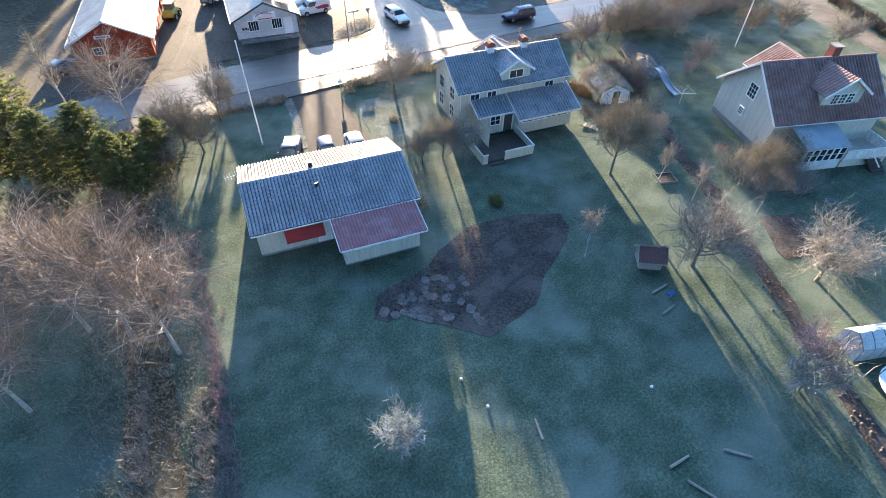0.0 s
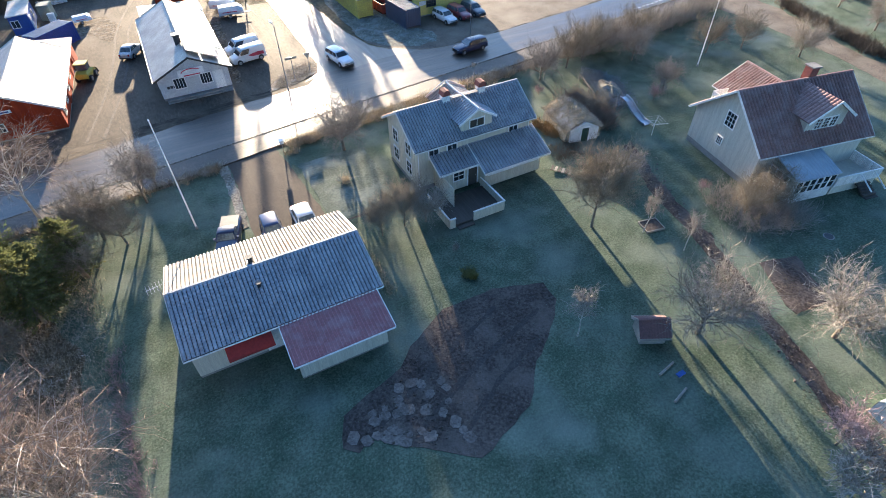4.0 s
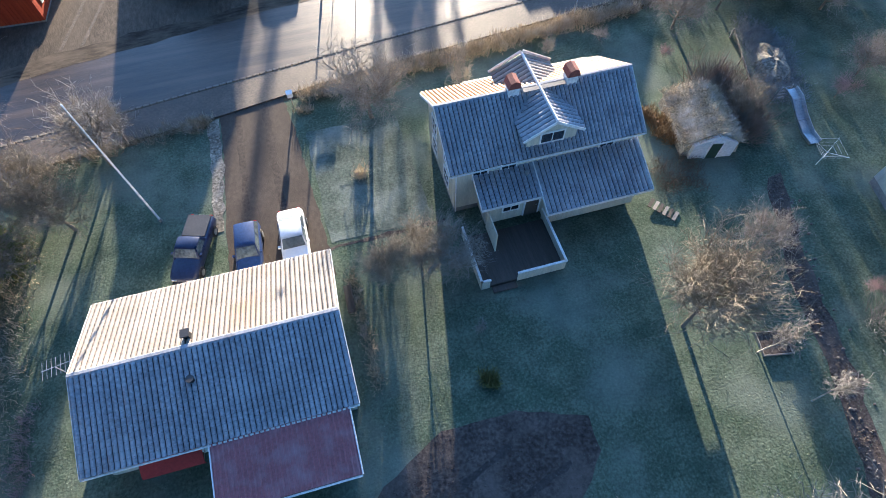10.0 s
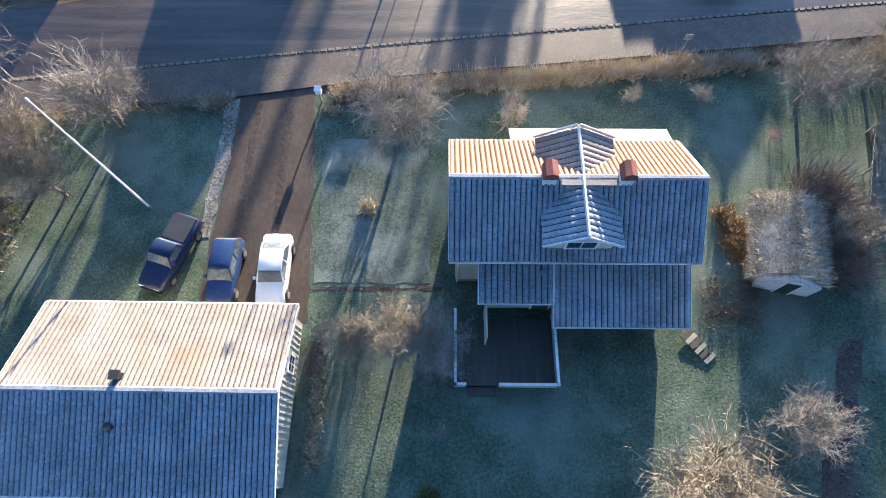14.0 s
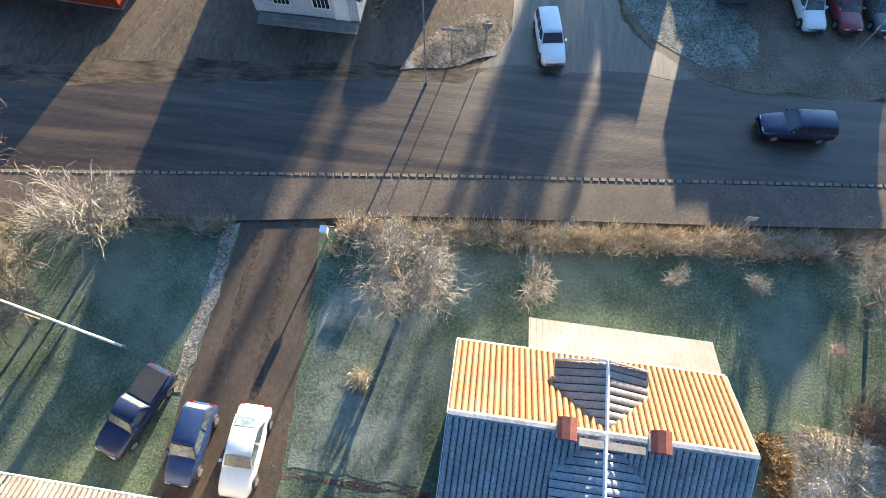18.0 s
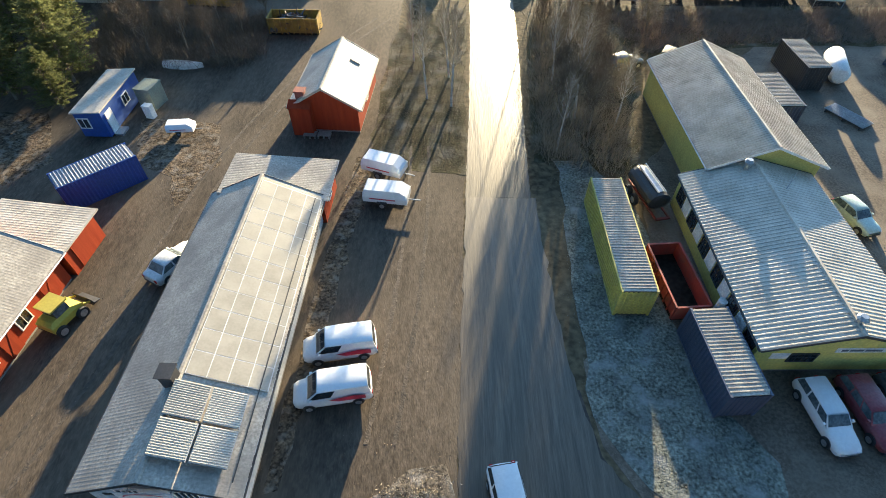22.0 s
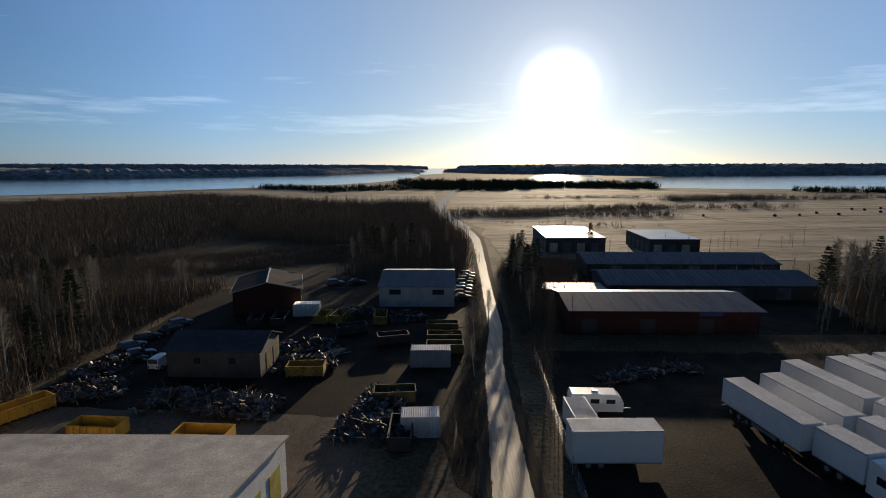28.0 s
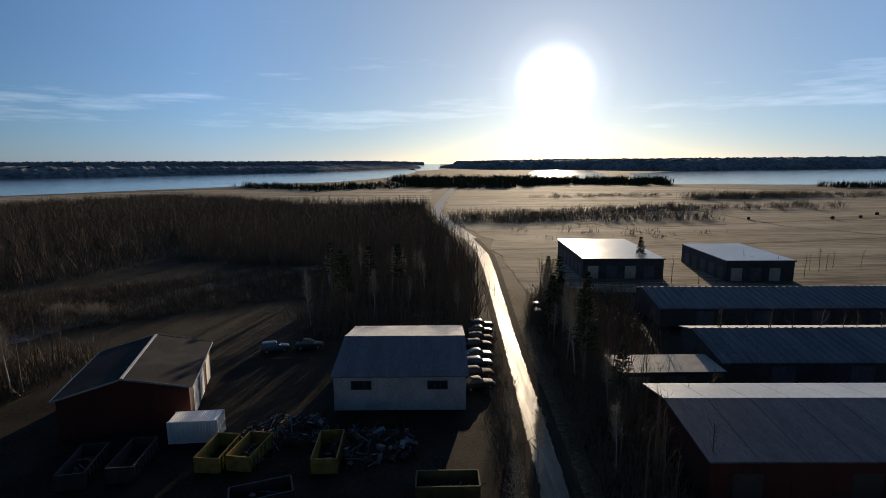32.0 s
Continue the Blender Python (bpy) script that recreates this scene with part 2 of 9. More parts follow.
DARKROOF = shade("black_felt_roof", (0.025, 0.025, 0.027), (0.04, 0.04, 0.042), 0.3, 5, 0.95, 0, 0.1, (0.06, 0.06, 0.06), 0.3, 0.05, size3=0.3)
CREAM = shade("cream_boarding", (0.55, 0.51, 0.4), (0.48, 0.45, 0.36), 0.5, 6, 0.75, 0, 0.08, stretch=(6, 6, 0.4))
CREAM2 = shade("pale_grey_green_boarding", (0.52, 0.5, 0.42), (0.46, 0.44, 0.37), 0.5, 6, 0.75, 0, 0.08, stretch=(6, 6, 0.4))
WHITE = shade("white_paint", (0.78, 0.77, 0.74), (0.68, 0.67, 0.65), 0.8, 9, 0.55, 0, 0.03)
WHITEWALL = shade("white_render", (0.66, 0.66, 0.65), (0.56, 0.56, 0.55), 0.3, 6, 0.85, 0, 0.08)
GREYWALL = shade("pale_grey_wall", (0.5, 0.52, 0.53), (0.43, 0.45, 0.46), 0.4, 6, 0.8, 0, 0.06)
BEIGEWALL = shade("beige_panel_wall", (0.55, 0.52, 0.46), (0.46, 0.44, 0.39), 0.2, 4, 0.8, 0, 0.06)
FALU = shade("red_painted_boards", (0.296, 0.0468, 0.0172), (0.234, 0.0351, 0.0156), 0.5, 7, 0.85, 0, 0.12, stretch=(5, 5, 0.4), spec=0.1)
YELLOWW = shade("yellow_painted_wall", (0.56, 0.48, 0.13), (0.49, 0.42, 0.125), 0.4, 6, 0.8, 0, 0.06)
STONE = shade("grey_plinth", (0.25, 0.24, 0.22), (0.18, 0.17, 0.16), 1.5, 14, 0.9, 0, 0.4)
WOODD = shade("dark_deck_boards", (0.075, 0.06, 0.048), (0.055, 0.045, 0.036), 1, 16, 0.8, 0, 0.15, stretch=(8, 0.6, 1))
WOODG = shade("grey_weathered_wood", (0.3, 0.27, 0.23), (0.22, 0.2, 0.17), 1, 14, 0.85, 0, 0.2)
BRICK = shade("red_chimney_brick", (0.26, 0.08, 0.055), (0.2, 0.065, 0.05), 4, 20, 0.85, 0, 0.3)
BLACK = shade("black_steel", (0.025, 0.025, 0.027), (0.04, 0.04, 0.042), 1, 12, 0.5, 0, 0.03)
STEEL = shade("grey_galvanised_steel", (0.4, 0.41, 0.42), (0.3, 0.31, 0.32), 1.5, 12, 0.4, 0.6, 0.03)
RUBBER = shade("black_rubber", (0.02, 0.02, 0.02), (0.03, 0.03, 0.03), 2, 14, 0.85, 0, 0.05)
AWNING = shade("red_awning_cloth", (0.33, 0.03, 0.025), (0.27, 0.03, 0.025), 0.8, 12, 0.85, 0, 0.1)
CARWHITE = shade("white_car_paint", (0.74, 0.75, 0.76), (0.7, 0.71, 0.72), 0.8, 4, 0.25, 0, 0.0, grit=0.03)
CARBLUE = shade("dark_blue_car_paint", (0.018, 0.035, 0.1), (0.03, 0.055, 0.14), 0.8, 8, 0.3, 0, 0.02)
CARNAVY = shade("navy_car_paint", (0.012, 0.02, 0.055), (0.02, 0.03, 0.075), 0.8, 8, 0.3, 0, 0.02)
CARRED = shade("frosted_wine_red_car_paint", (0.2, 0.035, 0.045), (0.24, 0.07, 0.08), 0.8, 8, 0.35, 0, 0.02)
CARGREEN = shade("pale_green_car_paint", (0.5, 0.58, 0.5), (0.45, 0.53, 0.46), 0.8, 8, 0.35, 0, 0.02)
CARGREY = shade("dark_grey_car_paint", (0.07, 0.085, 0.1), (0.1, 0.115, 0.13), 0.8, 8, 0.35, 0, 0.02)
FROSTGLASS = shade("frosted_car_glass", (0.05, 0.065, 0.075), (0.13, 0.16, 0.17), 1.2, 5, 0.2, 0, 0.0)
GLASS = shade("dark_window_glass", (0.02, 0.026, 0.032), (0.03, 0.036, 0.042), 1, 5, 0.08, 0, 0.0, spec=0.8, rvar=0.03)
LAMPRED = shade("red_tail_lamp", (0.4, 0.02, 0.02), None, 1, 9, 0.2, 0, 0)
LAMPCLR = shade("clear_headlamp", (0.7, 0.7, 0.68), None, 1, 9, 0.12, 0, 0)
BLUECONT = shade("blue_container_paint", (0.015, 0.06, 0.28), (0.02, 0.07, 0.24), 0.5, 8, 0.5, 0, 0.04)
YELCONT = shade("chalky_yellow_container_paint", (0.46, 0.4, 0.08), (0.38, 0.33, 0.085), 0.5, 8, 0.6, 0, 0.06, (0.27, 0.21, 0.1), 0.3, size3=0.8, grit=0.2)
GREYCONT = shade("dark_navy_container_paint", (0.045, 0.06, 0.1), (0.06, 0.075, 0.115), 0.5, 8, 0.5, 0, 0.04)
SKIPYEL = shade("scuffed_yellow_skip_paint", (0.33, 0.225, 0.045), (0.24, 0.17, 0.045), 0.6, 7, 0.75, 0, 0.08, (0.13, 0.08, 0.04), 0.4, 0.2, size3=1.2, grit=0.2)
SKIPRED = shade("rusty_red_skip_paint", (0.3, 0.04, 0.025), (0.22, 0.04, 0.028), 0.7, 7, 0.65, 0, 0.08, (0.12, 0.05, 0.035), 0.35, size3=1.2)
LIME = shade("yellow_machine_paint", (0.55, 0.42, 0.06), (0.46, 0.36, 0.06), 0.7, 7, 0.5, 0, 0.05)
BARK = shade("grey_brown_bark", (0.23, 0.19, 0.145), (0.14, 0.118, 0.092), 2, 18, 0.95, 0, 0.4, spec=0.2)
BIRCHB = shade("white_birch_bark", (0.5, 0.48, 0.44), (0.3, 0.28, 0.25), 1.5, 9, 0.85, 0, 0.2, spec=0.2, stretch=(1, 1, 4))
TWIGP = shade("frosted_pale_twigs", (0.32, 0.295, 0.26), (0.21, 0.19, 0.16), 1, 8, 0.9, 0, 0, spec=0.15)
TWIGB = shade("dull_brown_twigs", (0.2, 0.172, 0.125), (0.285, 0.248, 0.185), 1, 8, 0.9, 0, 0, spec=0.15)
TWIGK = shade("pinkish_twigs", (0.34, 0.245, 0.235), (0.25, 0.185, 0.178), 1, 8, 0.9, 0, 0, spec=0.15)
TWIGR = shade("reddish_birch_twigs", (0.27, 0.205, 0.16), (0.175, 0.135, 0.108), 1, 8, 0.9, 0, 0, spec=0.15)
TWIGD = shade("dark_brown_twigs", (0.113, 0.09, 0.0648), (0.167, 0.133, 0.0954), 0.3, 5, 0.9, 0, 0, spec=0.1)
NEEDLE = shade("pine_needles", (0.104, 0.12, 0.048), (0.184, 0.192, 0.08), 0.6, 6, 0.9, 0, 0, spec=0.1)
NEEDLED = shade("dark_spruce_needles", (0.02, 0.035, 0.015), (0.035, 0.05, 0.022), 0.5, 5, 0.9, 0, 0, spec=0.15)
for m in (NEEDLE,):
    # low sun shines through the needles
    mn, ml = m.node_tree.nodes, m.node_tree.links
    thin = mn.new("ShaderNodeBsdfTranslucent")
    ml.new(mn["Principled BSDF"].inputs["Base Color"].links[0].from_socket, thin.inputs["Color"])
    both = mn.new("ShaderNodeMixShader")
    both.inputs["Fac"].default_value = 0.4
    ml.new(mn["Principled BSDF"].outputs[0], both.inputs[1])
    ml.new(thin.outputs[0], both.inputs[2])
    ml.new(both.outputs[0], mn["Material Output"].inputs["Surface"])
STRAW = shade("frosted_dead_grass", (0.45, 0.38, 0.27), (0.22, 0.17, 0.1), 1, 9, 0.95, 0, 0, (0.58, 0.55, 0.5), 0.45, 0.1, size3=1.0, grit=0.35)
PANELG = shade("grey_solar_mats", (0.3, 0.285, 0.25), (0.25, 0.238, 0.21), 0.6, 7, 0.65, 0, 0.03, (0.34, 0.32, 0.28), 0.35, 0.2, size3=0.8)
SIGNW = shade("white_sign_board", (0.75, 0.75, 0.74), None, 1, 9, 0.5, 0, 0)
SIGNR = shade("crimson_print", (0.5, 0.03, 0.07), None, 1, 9, 0.5, 0, 0)
SIGNB = shade("blue_print", (0.03, 0.06, 0.25), None, 1, 9, 0.5, 0, 0)
# mud with the shade of the backlit yards put into its base colour
SHADEMUD = shade("shade_darkened_mud", (0.0264, 0.0206, 0.0154), (0.0134, 0.0115, 0.0096), 0.12, 6, 0.85, 0, 0.6, (0.0408, 0.0326, 0.023), 0.4, 0.05, size3=0.2, grit=0.45, gs=3)
# woodland litter, with the trees' shade darkened into the colour
SHADEFLOOR = shade("tree_shaded_wood_floor", (0.0184, 0.0147, 0.00945), (0.0367, 0.0279, 0.0168), 0.06, 1.2, 0.95, 0, 0.8, (0.0525, 0.042, 0.0262), 0.35, 0.1, size3=0.05, grit=0.5, gs=2)
# copy of the red boards with the walls' shade put into the colour
SHADERED = shade("shaded_red_painted_boards", (0.0624, 0.0115, 0.00768), (0.0432, 0.00864, 0.00624), 0.5, 7, 0.85, 0, 0.12, stretch=(5, 5, 0.4))
# grey wall darkened and blued in its colour for facades away from the sun
SHADEWALL = shade("shaded_grey_wall", (0.063, 0.0651, 0.0693), (0.042, 0.0441, 0.0462), 0.3, 4, 0.85, 0, 0.08, grit=0.2)
# dark blue-grey holds the shade of slopes and doors facing away from the sun
SHADEROOF = shade("shaded_blue_grey_sheet_roof", (0.075, 0.083, 0.105), (0.115, 0.123, 0.145), 0.2, 4, 0.7, 0, 0.05, (0.155, 0.157, 0.175), 0.35, 0.2, stretch=(1.6, 0.25, 1), size3=0.3, grit=0.25)
PANELW = shade("pale_ribbed_panel", (0.42, 0.4, 0.35), (0.35, 0.335, 0.295), 0.6, 7, 0.5, 0, 0.03, grit=0.1)
DARKFROST = shade("dark_frosted_verge", (0.179, 0.185, 0.155), (0.0893, 0.0928, 0.0738), 0.8, 9, 0.95, 0, 0.8, (0.309, 0.322, 0.309), 0.3, 0.1, size3=0.8, grit=0.5, gs=5)
OLIVE = shade("grimy_olive_skip_paint", (0.13, 0.114, 0.0488), (0.091, 0.078, 0.0358), 0.6, 7, 0.8, 0, 0.08, (0.0585, 0.0455, 0.0292), 0.4, 0.2, size3=1.0, grit=0.2)
TWIGF = shade("white_frosted_twigs", (0.264, 0.288, 0.288), (0.192, 0.208, 0.208), 1, 8, 0.9, 0, 0, spec=0.15)
ISLE = shade("stony_island", (0.18, 0.147, 0.108), (0.105, 0.0855, 0.063), 0.8, 9, 0.95, 0, 0.8, (0.54, 0.51, 0.45), 0.22, 0.1, size3=0.9, grit=0.5, gs=4)
BARETILE = shade("bare_terracotta_roof_tile", (0.262, 0.127, 0.0541), (0.205, 0.105, 0.0541), 0.5, 7, 0.6, 0, 0.12, (0.279, 0.205, 0.148), 0.3, 0.25, size3=0.35, grit=0.2)
THAWTILE = shade("thawing_grey_brown_roof_tile", (0.288, 0.259, 0.23), (0.209, 0.184, 0.158), 0.5, 7, 0.55, 0, 0.12, (0.238, 0.158, 0.101), 0.2, 0.3, size3=0.3, grit=0.28)

# building helpers
class Shape:
    """Collects the faces of one mesh."""
    def __init__(self):
        self.v, self.f = [], []

    def poly(self, *pts):
        k = len(self.v)
        self.v += [tuple(p) for p in pts]
        self.f.append(tuple(range(k, k + len(pts))))
        return self

    def box(self, x0, y0, z0, x1, y1, z1):
        k = len(self.v)
        self.v += [(x, y, z) for z in (z0, z1) for x, y in ((x0, y0), (x1, y0), (x1, y1), (x0, y1))]
        self.f += [tuple(k + i for i in q) for q in ((3, 2, 1, 0), (4, 5, 6, 7), (0, 1, 5, 4), (1, 2, 6, 5), (2, 3, 7, 6), (3, 0, 4, 7))]
        return self

    def prism(self, pts, a, b, axis="z"):
        """A flat outline drawn out from a to b along an axis."""
        def at(p, h):
            return (p[0], p[1], h) if axis == "z" else (p[0], h, p[1]) if axis == "y" else (h, p[0], p[1])
        k, n = len(self.v), len(pts)
        self.v += [at(p, a) for p in pts] + [at(p, b) for p in pts]
        self.f += [tuple(k + i for i in range(n)), tuple(k + n + i for i in reversed(range(n)))]
        self.f += [(k + i, k + n + i, k + n + (i + 1) % n, k + (i + 1) % n) for i in range(n)]
        return self

    def slab(self, a, b, c, d, t):
        """A plate through four corners, t thick below them."""
        a, b, c, d = Vector(a), Vector(b), Vector(c), Vector(d)
        n = (b - a).cross(d - a).normalized() * t
        k = len(self.v)
        self.v += [tuple(p) for p in (a, b, c, d, a - n, b - n, c - n, d - n)]
        self.f += [tuple(k + i for i in q) for q in ((0, 1, 2, 3), (7, 6, 5, 4), (0, 4, 5, 1), (1, 5, 6, 2), (2, 6, 7, 3), (3, 7, 4, 0))]
        return self

    def tube(self, p, q, r0, r1=None, n=8, cap=True):
        p, q = Vector(p), Vector(q)
        r1 = r0 if r1 is None else r1
        d = (q - p).normalized()
        u = d.orthogonal().normalized()
        w = d.cross(u)
        k = len(self.v)
        for c, r in ((p, r0), (q, r1)):
            for i in range(n):
                a = 2 * math.pi * i / n
                self.v.append(tuple(c + (u * math.cos(a) + w * math.sin(a)) * r))
        self.f += [(k + i, k + (i + 1) % n, k + n + (i + 1) % n, k + n + i) for i in range(n)]
        if cap:
            self.f += [tuple(k + i for i in reversed(range(n))), tuple(k + n + i for i in range(n))]
        return self

    def loft(self, rings, cap=True):
        k, n = len(self.v), len(rings[0])
        for r in rings:
            self.v += [tuple(p) for p in r]
        for j in range(len(rings) - 1):
            for i in range(n):
                a, b = k + j * n + i, k + j * n + (i + 1) % n
                self.f.append((a, b, b + n, a + n))
        if cap:
            self.f += [tuple(k + i for i in reversed(range(n))), tuple(k + (len(rings) - 1) * n + i for i in range(n))]
        return self

    def mesh(self, name, material, smooth=False):
        me = bpy.data.meshes.new(name)
        me.from_pydata(self.v, [], self.f)
        if smooth:
            me.polygons.foreach_set("use_smooth", [True] * len(me.polygons))
            me.set_sharp_from_angle(angle=radians(38))
        me.materials.append(material)
        me.update()
        return me


def part(name, shape, material, parent, label="", at=None, smooth=False):
    """Links a shape, or a mesh that is there already, as one mesh object under its thing or part."""
    me = shape.mesh(name, material, smooth) if isinstance(shape, Shape) else shape
    ob = new(name, me)
    ob.parent = parent
    if at is not None:
        ob.matrix_basis = at
    if label:
        ob["label"] = label
    return ob


def thing(name, m, label, category, group=""):
    return tagged(at_pose(new(name), m), label, category, group)


def at_pose(ob, m):
    ob.matrix_basis = m
    return ob


def solid(name, shape, material, label, category, m=None, group="", kind="", smooth=False):
    """A thing of one mesh."""
    ob = new(name, shape.mesh(name, material, smooth) if isinstance(shape, Shape) else shape)
    if m is not None:
        ob.matrix_basis = m
    return tagged(ob, label, category, group, kind)


meshes = {}


def once(key, make):
    if key not in meshes:
        meshes[key] = make()
    return meshes[key]


def window(parent, p, turn, w, h, cols=2, rows=1, frame_mat=None, name="window", deep=0.06):
    """A window on a wall at p (its middle), facing the local -y turned by some degrees."""
    fm = frame_mat or WHITE
    def frame_mesh():
        s, b = Shape(), 0.08
        s.box(-w / 2 - b, -deep, -h / 2 - b, w / 2 + b, 0.03, -h / 2)
        s.box(-w / 2 - b, -deep, h / 2, w / 2 + b, 0.03, h / 2 + b)
        s.box(-w / 2 - b, -deep, -h / 2, -w / 2, 0.03, h / 2)
        s.box(w / 2, -deep, -h / 2, w / 2 + b, 0.03, h / 2)
        return s.mesh("window_frame", fm)
    def bar_mesh(l):
        return Shape().box(-l / 2, -0.045, -0.022, l / 2, -0.02, 0.022).mesh("glazing_bar", fm)
    key = (w, h, fm.name, deep)
    ob = part(name, once(("wf",) + key, frame_mesh), None, parent, at=pose(*p, 0, 0, turn))
    part("pane", once(("wp", w, h), lambda: Shape().box(-w / 2, -0.02, -h / 2, w / 2, 0.01, h / 2).mesh("pane", GLASS)), None, ob)
    for i in range(1, cols):
        part("glazing_bar", once(("gb", h, fm.name), lambda: bar_mesh(h)), None, ob, at=pose(-w / 2 + w * i / cols, 0, 0, 0, 90, 0))
    for i in range(1, rows):
        part("glazing_bar", once(("gb", w, fm.name), lambda: bar_mesh(w)), None, ob, at=pose(0, -0.002, -h / 2 + h * i / rows))
    return ob


def door(parent, p, turn, w, h, material, handle=True, name="door"):
    """A door whose foot's middle is at p."""
    s = Shape().box(-w / 2, -0.05, 0, w / 2, 0.03, h)
    ob = part(name, s, material, parent, at=pose(*p, 0, 0, turn))
    f = Shape().box(-w / 2 - 0.09, -0.07, 0, -w / 2, 0.03, h + 0.09).box(w / 2, -0.07, 0, w / 2 + 0.09, 0.03, h + 0.09).box(-w / 2, -0.07, h, w / 2, 0.03, h + 0.09)
    part("door_frame", f, WHITE, ob)
    if handle:
        part("door_handle", Shape().tube((w / 2 - 0.1, -0.1, 1.0), (w / 2 - 0.22, -0.1, 1.0), 0.015, n=6).tube((w / 2 - 0.1, -0.1, 1.0), (w / 2 - 0.1, -0.04, 1.0), 0.012, n=6), STEEL, ob)
    return ob


def tiles(parent, o, u, v, nu, nv, material, singles=0, lift=0.075):
    """Roof tiles over the slope that starts at o and goes along u and up v: the first courses as tiles of their own, the rest joined."""
    o, u, v = Vector(o), Vector(u), Vector(v)
    n = u.cross(v).normalized()
    du, dv = u / nu, v / nv
    prof = ((0.06, -0.2), (0.12, 0.25), (0.3, 0.85), (0.5, 1.0), (0.7, 0.85), (0.88, 0.25), (0.94, -0.2))
    def tile(s, q):
        k = len(s.v)
        for j, up in ((0, 0.034), (1, 0.0)):
            for a, h in prof:
                s.v.append(tuple(q + du * a + dv * (j * 0.985) + n * (h * lift + up + 0.01)))
        for a, h in prof:
            s.v.append(tuple(q + du * a + n * (h * lift * 0.3 + 0.004)))
        m = len(prof)
        s.f += [(k + i, k + i + 1, k + m + i + 1, k + m + i) for i in range(m - 1)]
        s.f += [(k + 2 * m + i, k + 2 * m + i + 1, k + i + 1, k + i) for i in range(m - 1)]
    cells = [(i, j) for j in range(nv) for i in range(nu)]
    if singles:
        s = Shape(); tile(s, Vector((0, 0, 0)))
        me = s.mesh("roof_tile", material)
        for i, j in cells[:singles]:
            part("roof_tile", me, None, parent, at=Matrix.Translation(o + du * i + dv * j))
    s = Shape()
    for i, j in cells[singles:]:
        tile(s, o + du * i + dv * j)
    if s.f:
        ob = part("roof_tiles", s, material, parent)
        ob["kind"] = "stuff"


def ribs(parent, o, u, v, count, material, name="roof_sheet", amp=0.022, label=""):
    """A profiled metal sheet over the slope, its ribs running along v."""
    o, u, v = Vector(o), Vector(u), Vector(v)
    n = u.cross(v).normalized()
    s, du = Shape(), u / count
    prof = ((0, 0), (0.3, 0), (0.42, 1), (0.68, 1), (0.8, 0))
    pts = [(du * (i + a), h * amp + 0.012) for i in range(count) for a, h in prof] + [(u, 0.012)]
    for e in (0, 1):
        s.v += [tuple(o + p + v * e + n * h) for p, h in pts]
    m = len(pts)
    s.f += [(i, i + 1, m + i + 1, m + i) for i in range(m - 1)]
    return part(name, s, material, parent, label)


def gable(name, m, L, W, eave, ridge, wall, roofmat, label, over=0.35, ends=0.3, cover=None, plinth=0.3, category="building", trim=None, group="", ridge_at=0.5, walls_label="", thick=0.1, under=None, sunny=None):
    """A house with its ridge along local y: x 0..W, y 0..L. cover(parent, slopes) lays the roof covering."""
    th = thing(name, m, label, category, group)
    rx = W * ridge_at
    hl = eave
    t = 0.18
    for side, x0, x1 in (("w", 0, t), ("e", W - t, W)):
        part("wall", Shape().box(x0, 0, plinth, x1, L, hl), wall, th)
    for y0 in (0, L - t):
        part("gable_wall", Shape().prism([(t, plinth), (W - t, plinth), (W - t, hl), (rx, ridge - 0.14), (t, hl)], y0, y0 + t, "y"), wall, th)
    if plinth:
        part("plinth", Shape().box(0.04, 0.04, -0.3, W - 0.04, L - 0.04, plinth), STONE, th)
    sl, sr = (ridge - eave) / rx, (ridge - eave) / (W - rx)
    a = (-over, -ends, eave - sl * over); b = (-over, L + ends, eave - sl * over)
    c = (rx, L + ends, ridge); d = (rx, -ends, ridge)
    e = (W + over, -ends, eave - sr * over); f = (W + over, L + ends, eave - sr * over)
    deck = under or roofmat
    west = part("roof", Shape().slab(a, d, c, b, thick), deck, th)
    east = part("roof", Shape().slab(d, e, f, c, thick), deck, th)
    tm = trim or WHITE
    for y0 in (-ends - 0.03, L + ends - 0.0):
        s = Shape()
        s.slab((a[0] - 0.02, y0, a[2] + 0.05), (d[0], y0, d[2] + 0.06), (d[0], y0 + 0.03, d[2] + 0.06), (a[0] - 0.02, y0 + 0.03, a[2] + 0.05), 0.2)
        s.slab((d[0], y0, d[2] + 0.06), (e[0] + 0.02, y0, e[2] + 0.05), (e[0] + 0.02, y0 + 0.03, e[2] + 0.05), (d[0], y0 + 0.03, d[2] + 0.06), 0.2)
        part("bargeboard", s, tm, th)
    for x in (a[0] - 0.06, e[0] + 0.06):
        part("gutter", Shape().tube((x, -ends, a[2] - 0.06 if x < 0 else e[2] - 0.06), (x, L + ends, a[2] - 0.06 if x < 0 else e[2] - 0.06), 0.055, n=6), tm, th)
    slopes = {"west": (Vector(b), Vector(a) - Vector(b), Vector(c) - Vector(b)), "east": (Vector(e), Vector(f) - Vector(e), Vector(d) - Vector(e))}
    if cover:
        for side in ("west", "east"):
            (sunny if sunny and side == "west" else cover)(west if side == "west" else east, *slopes[side])
        part("ridge_cap", Shape().prism([(rx - 0.16, ridge - 0.01), (rx + 0.16, ridge - 0.01), (rx + 0.08, ridge + 0.09), (rx - 0.08, ridge + 0.09)], -ends, L + ends, "y"), roofmat, th)
    return th


def sheet(material, pitch=0.25, amp=0.022):
    return lambda parent, o, u, v: ribs(parent, o, u, v, max(4, int(u.length / pitch)), material, amp=amp)


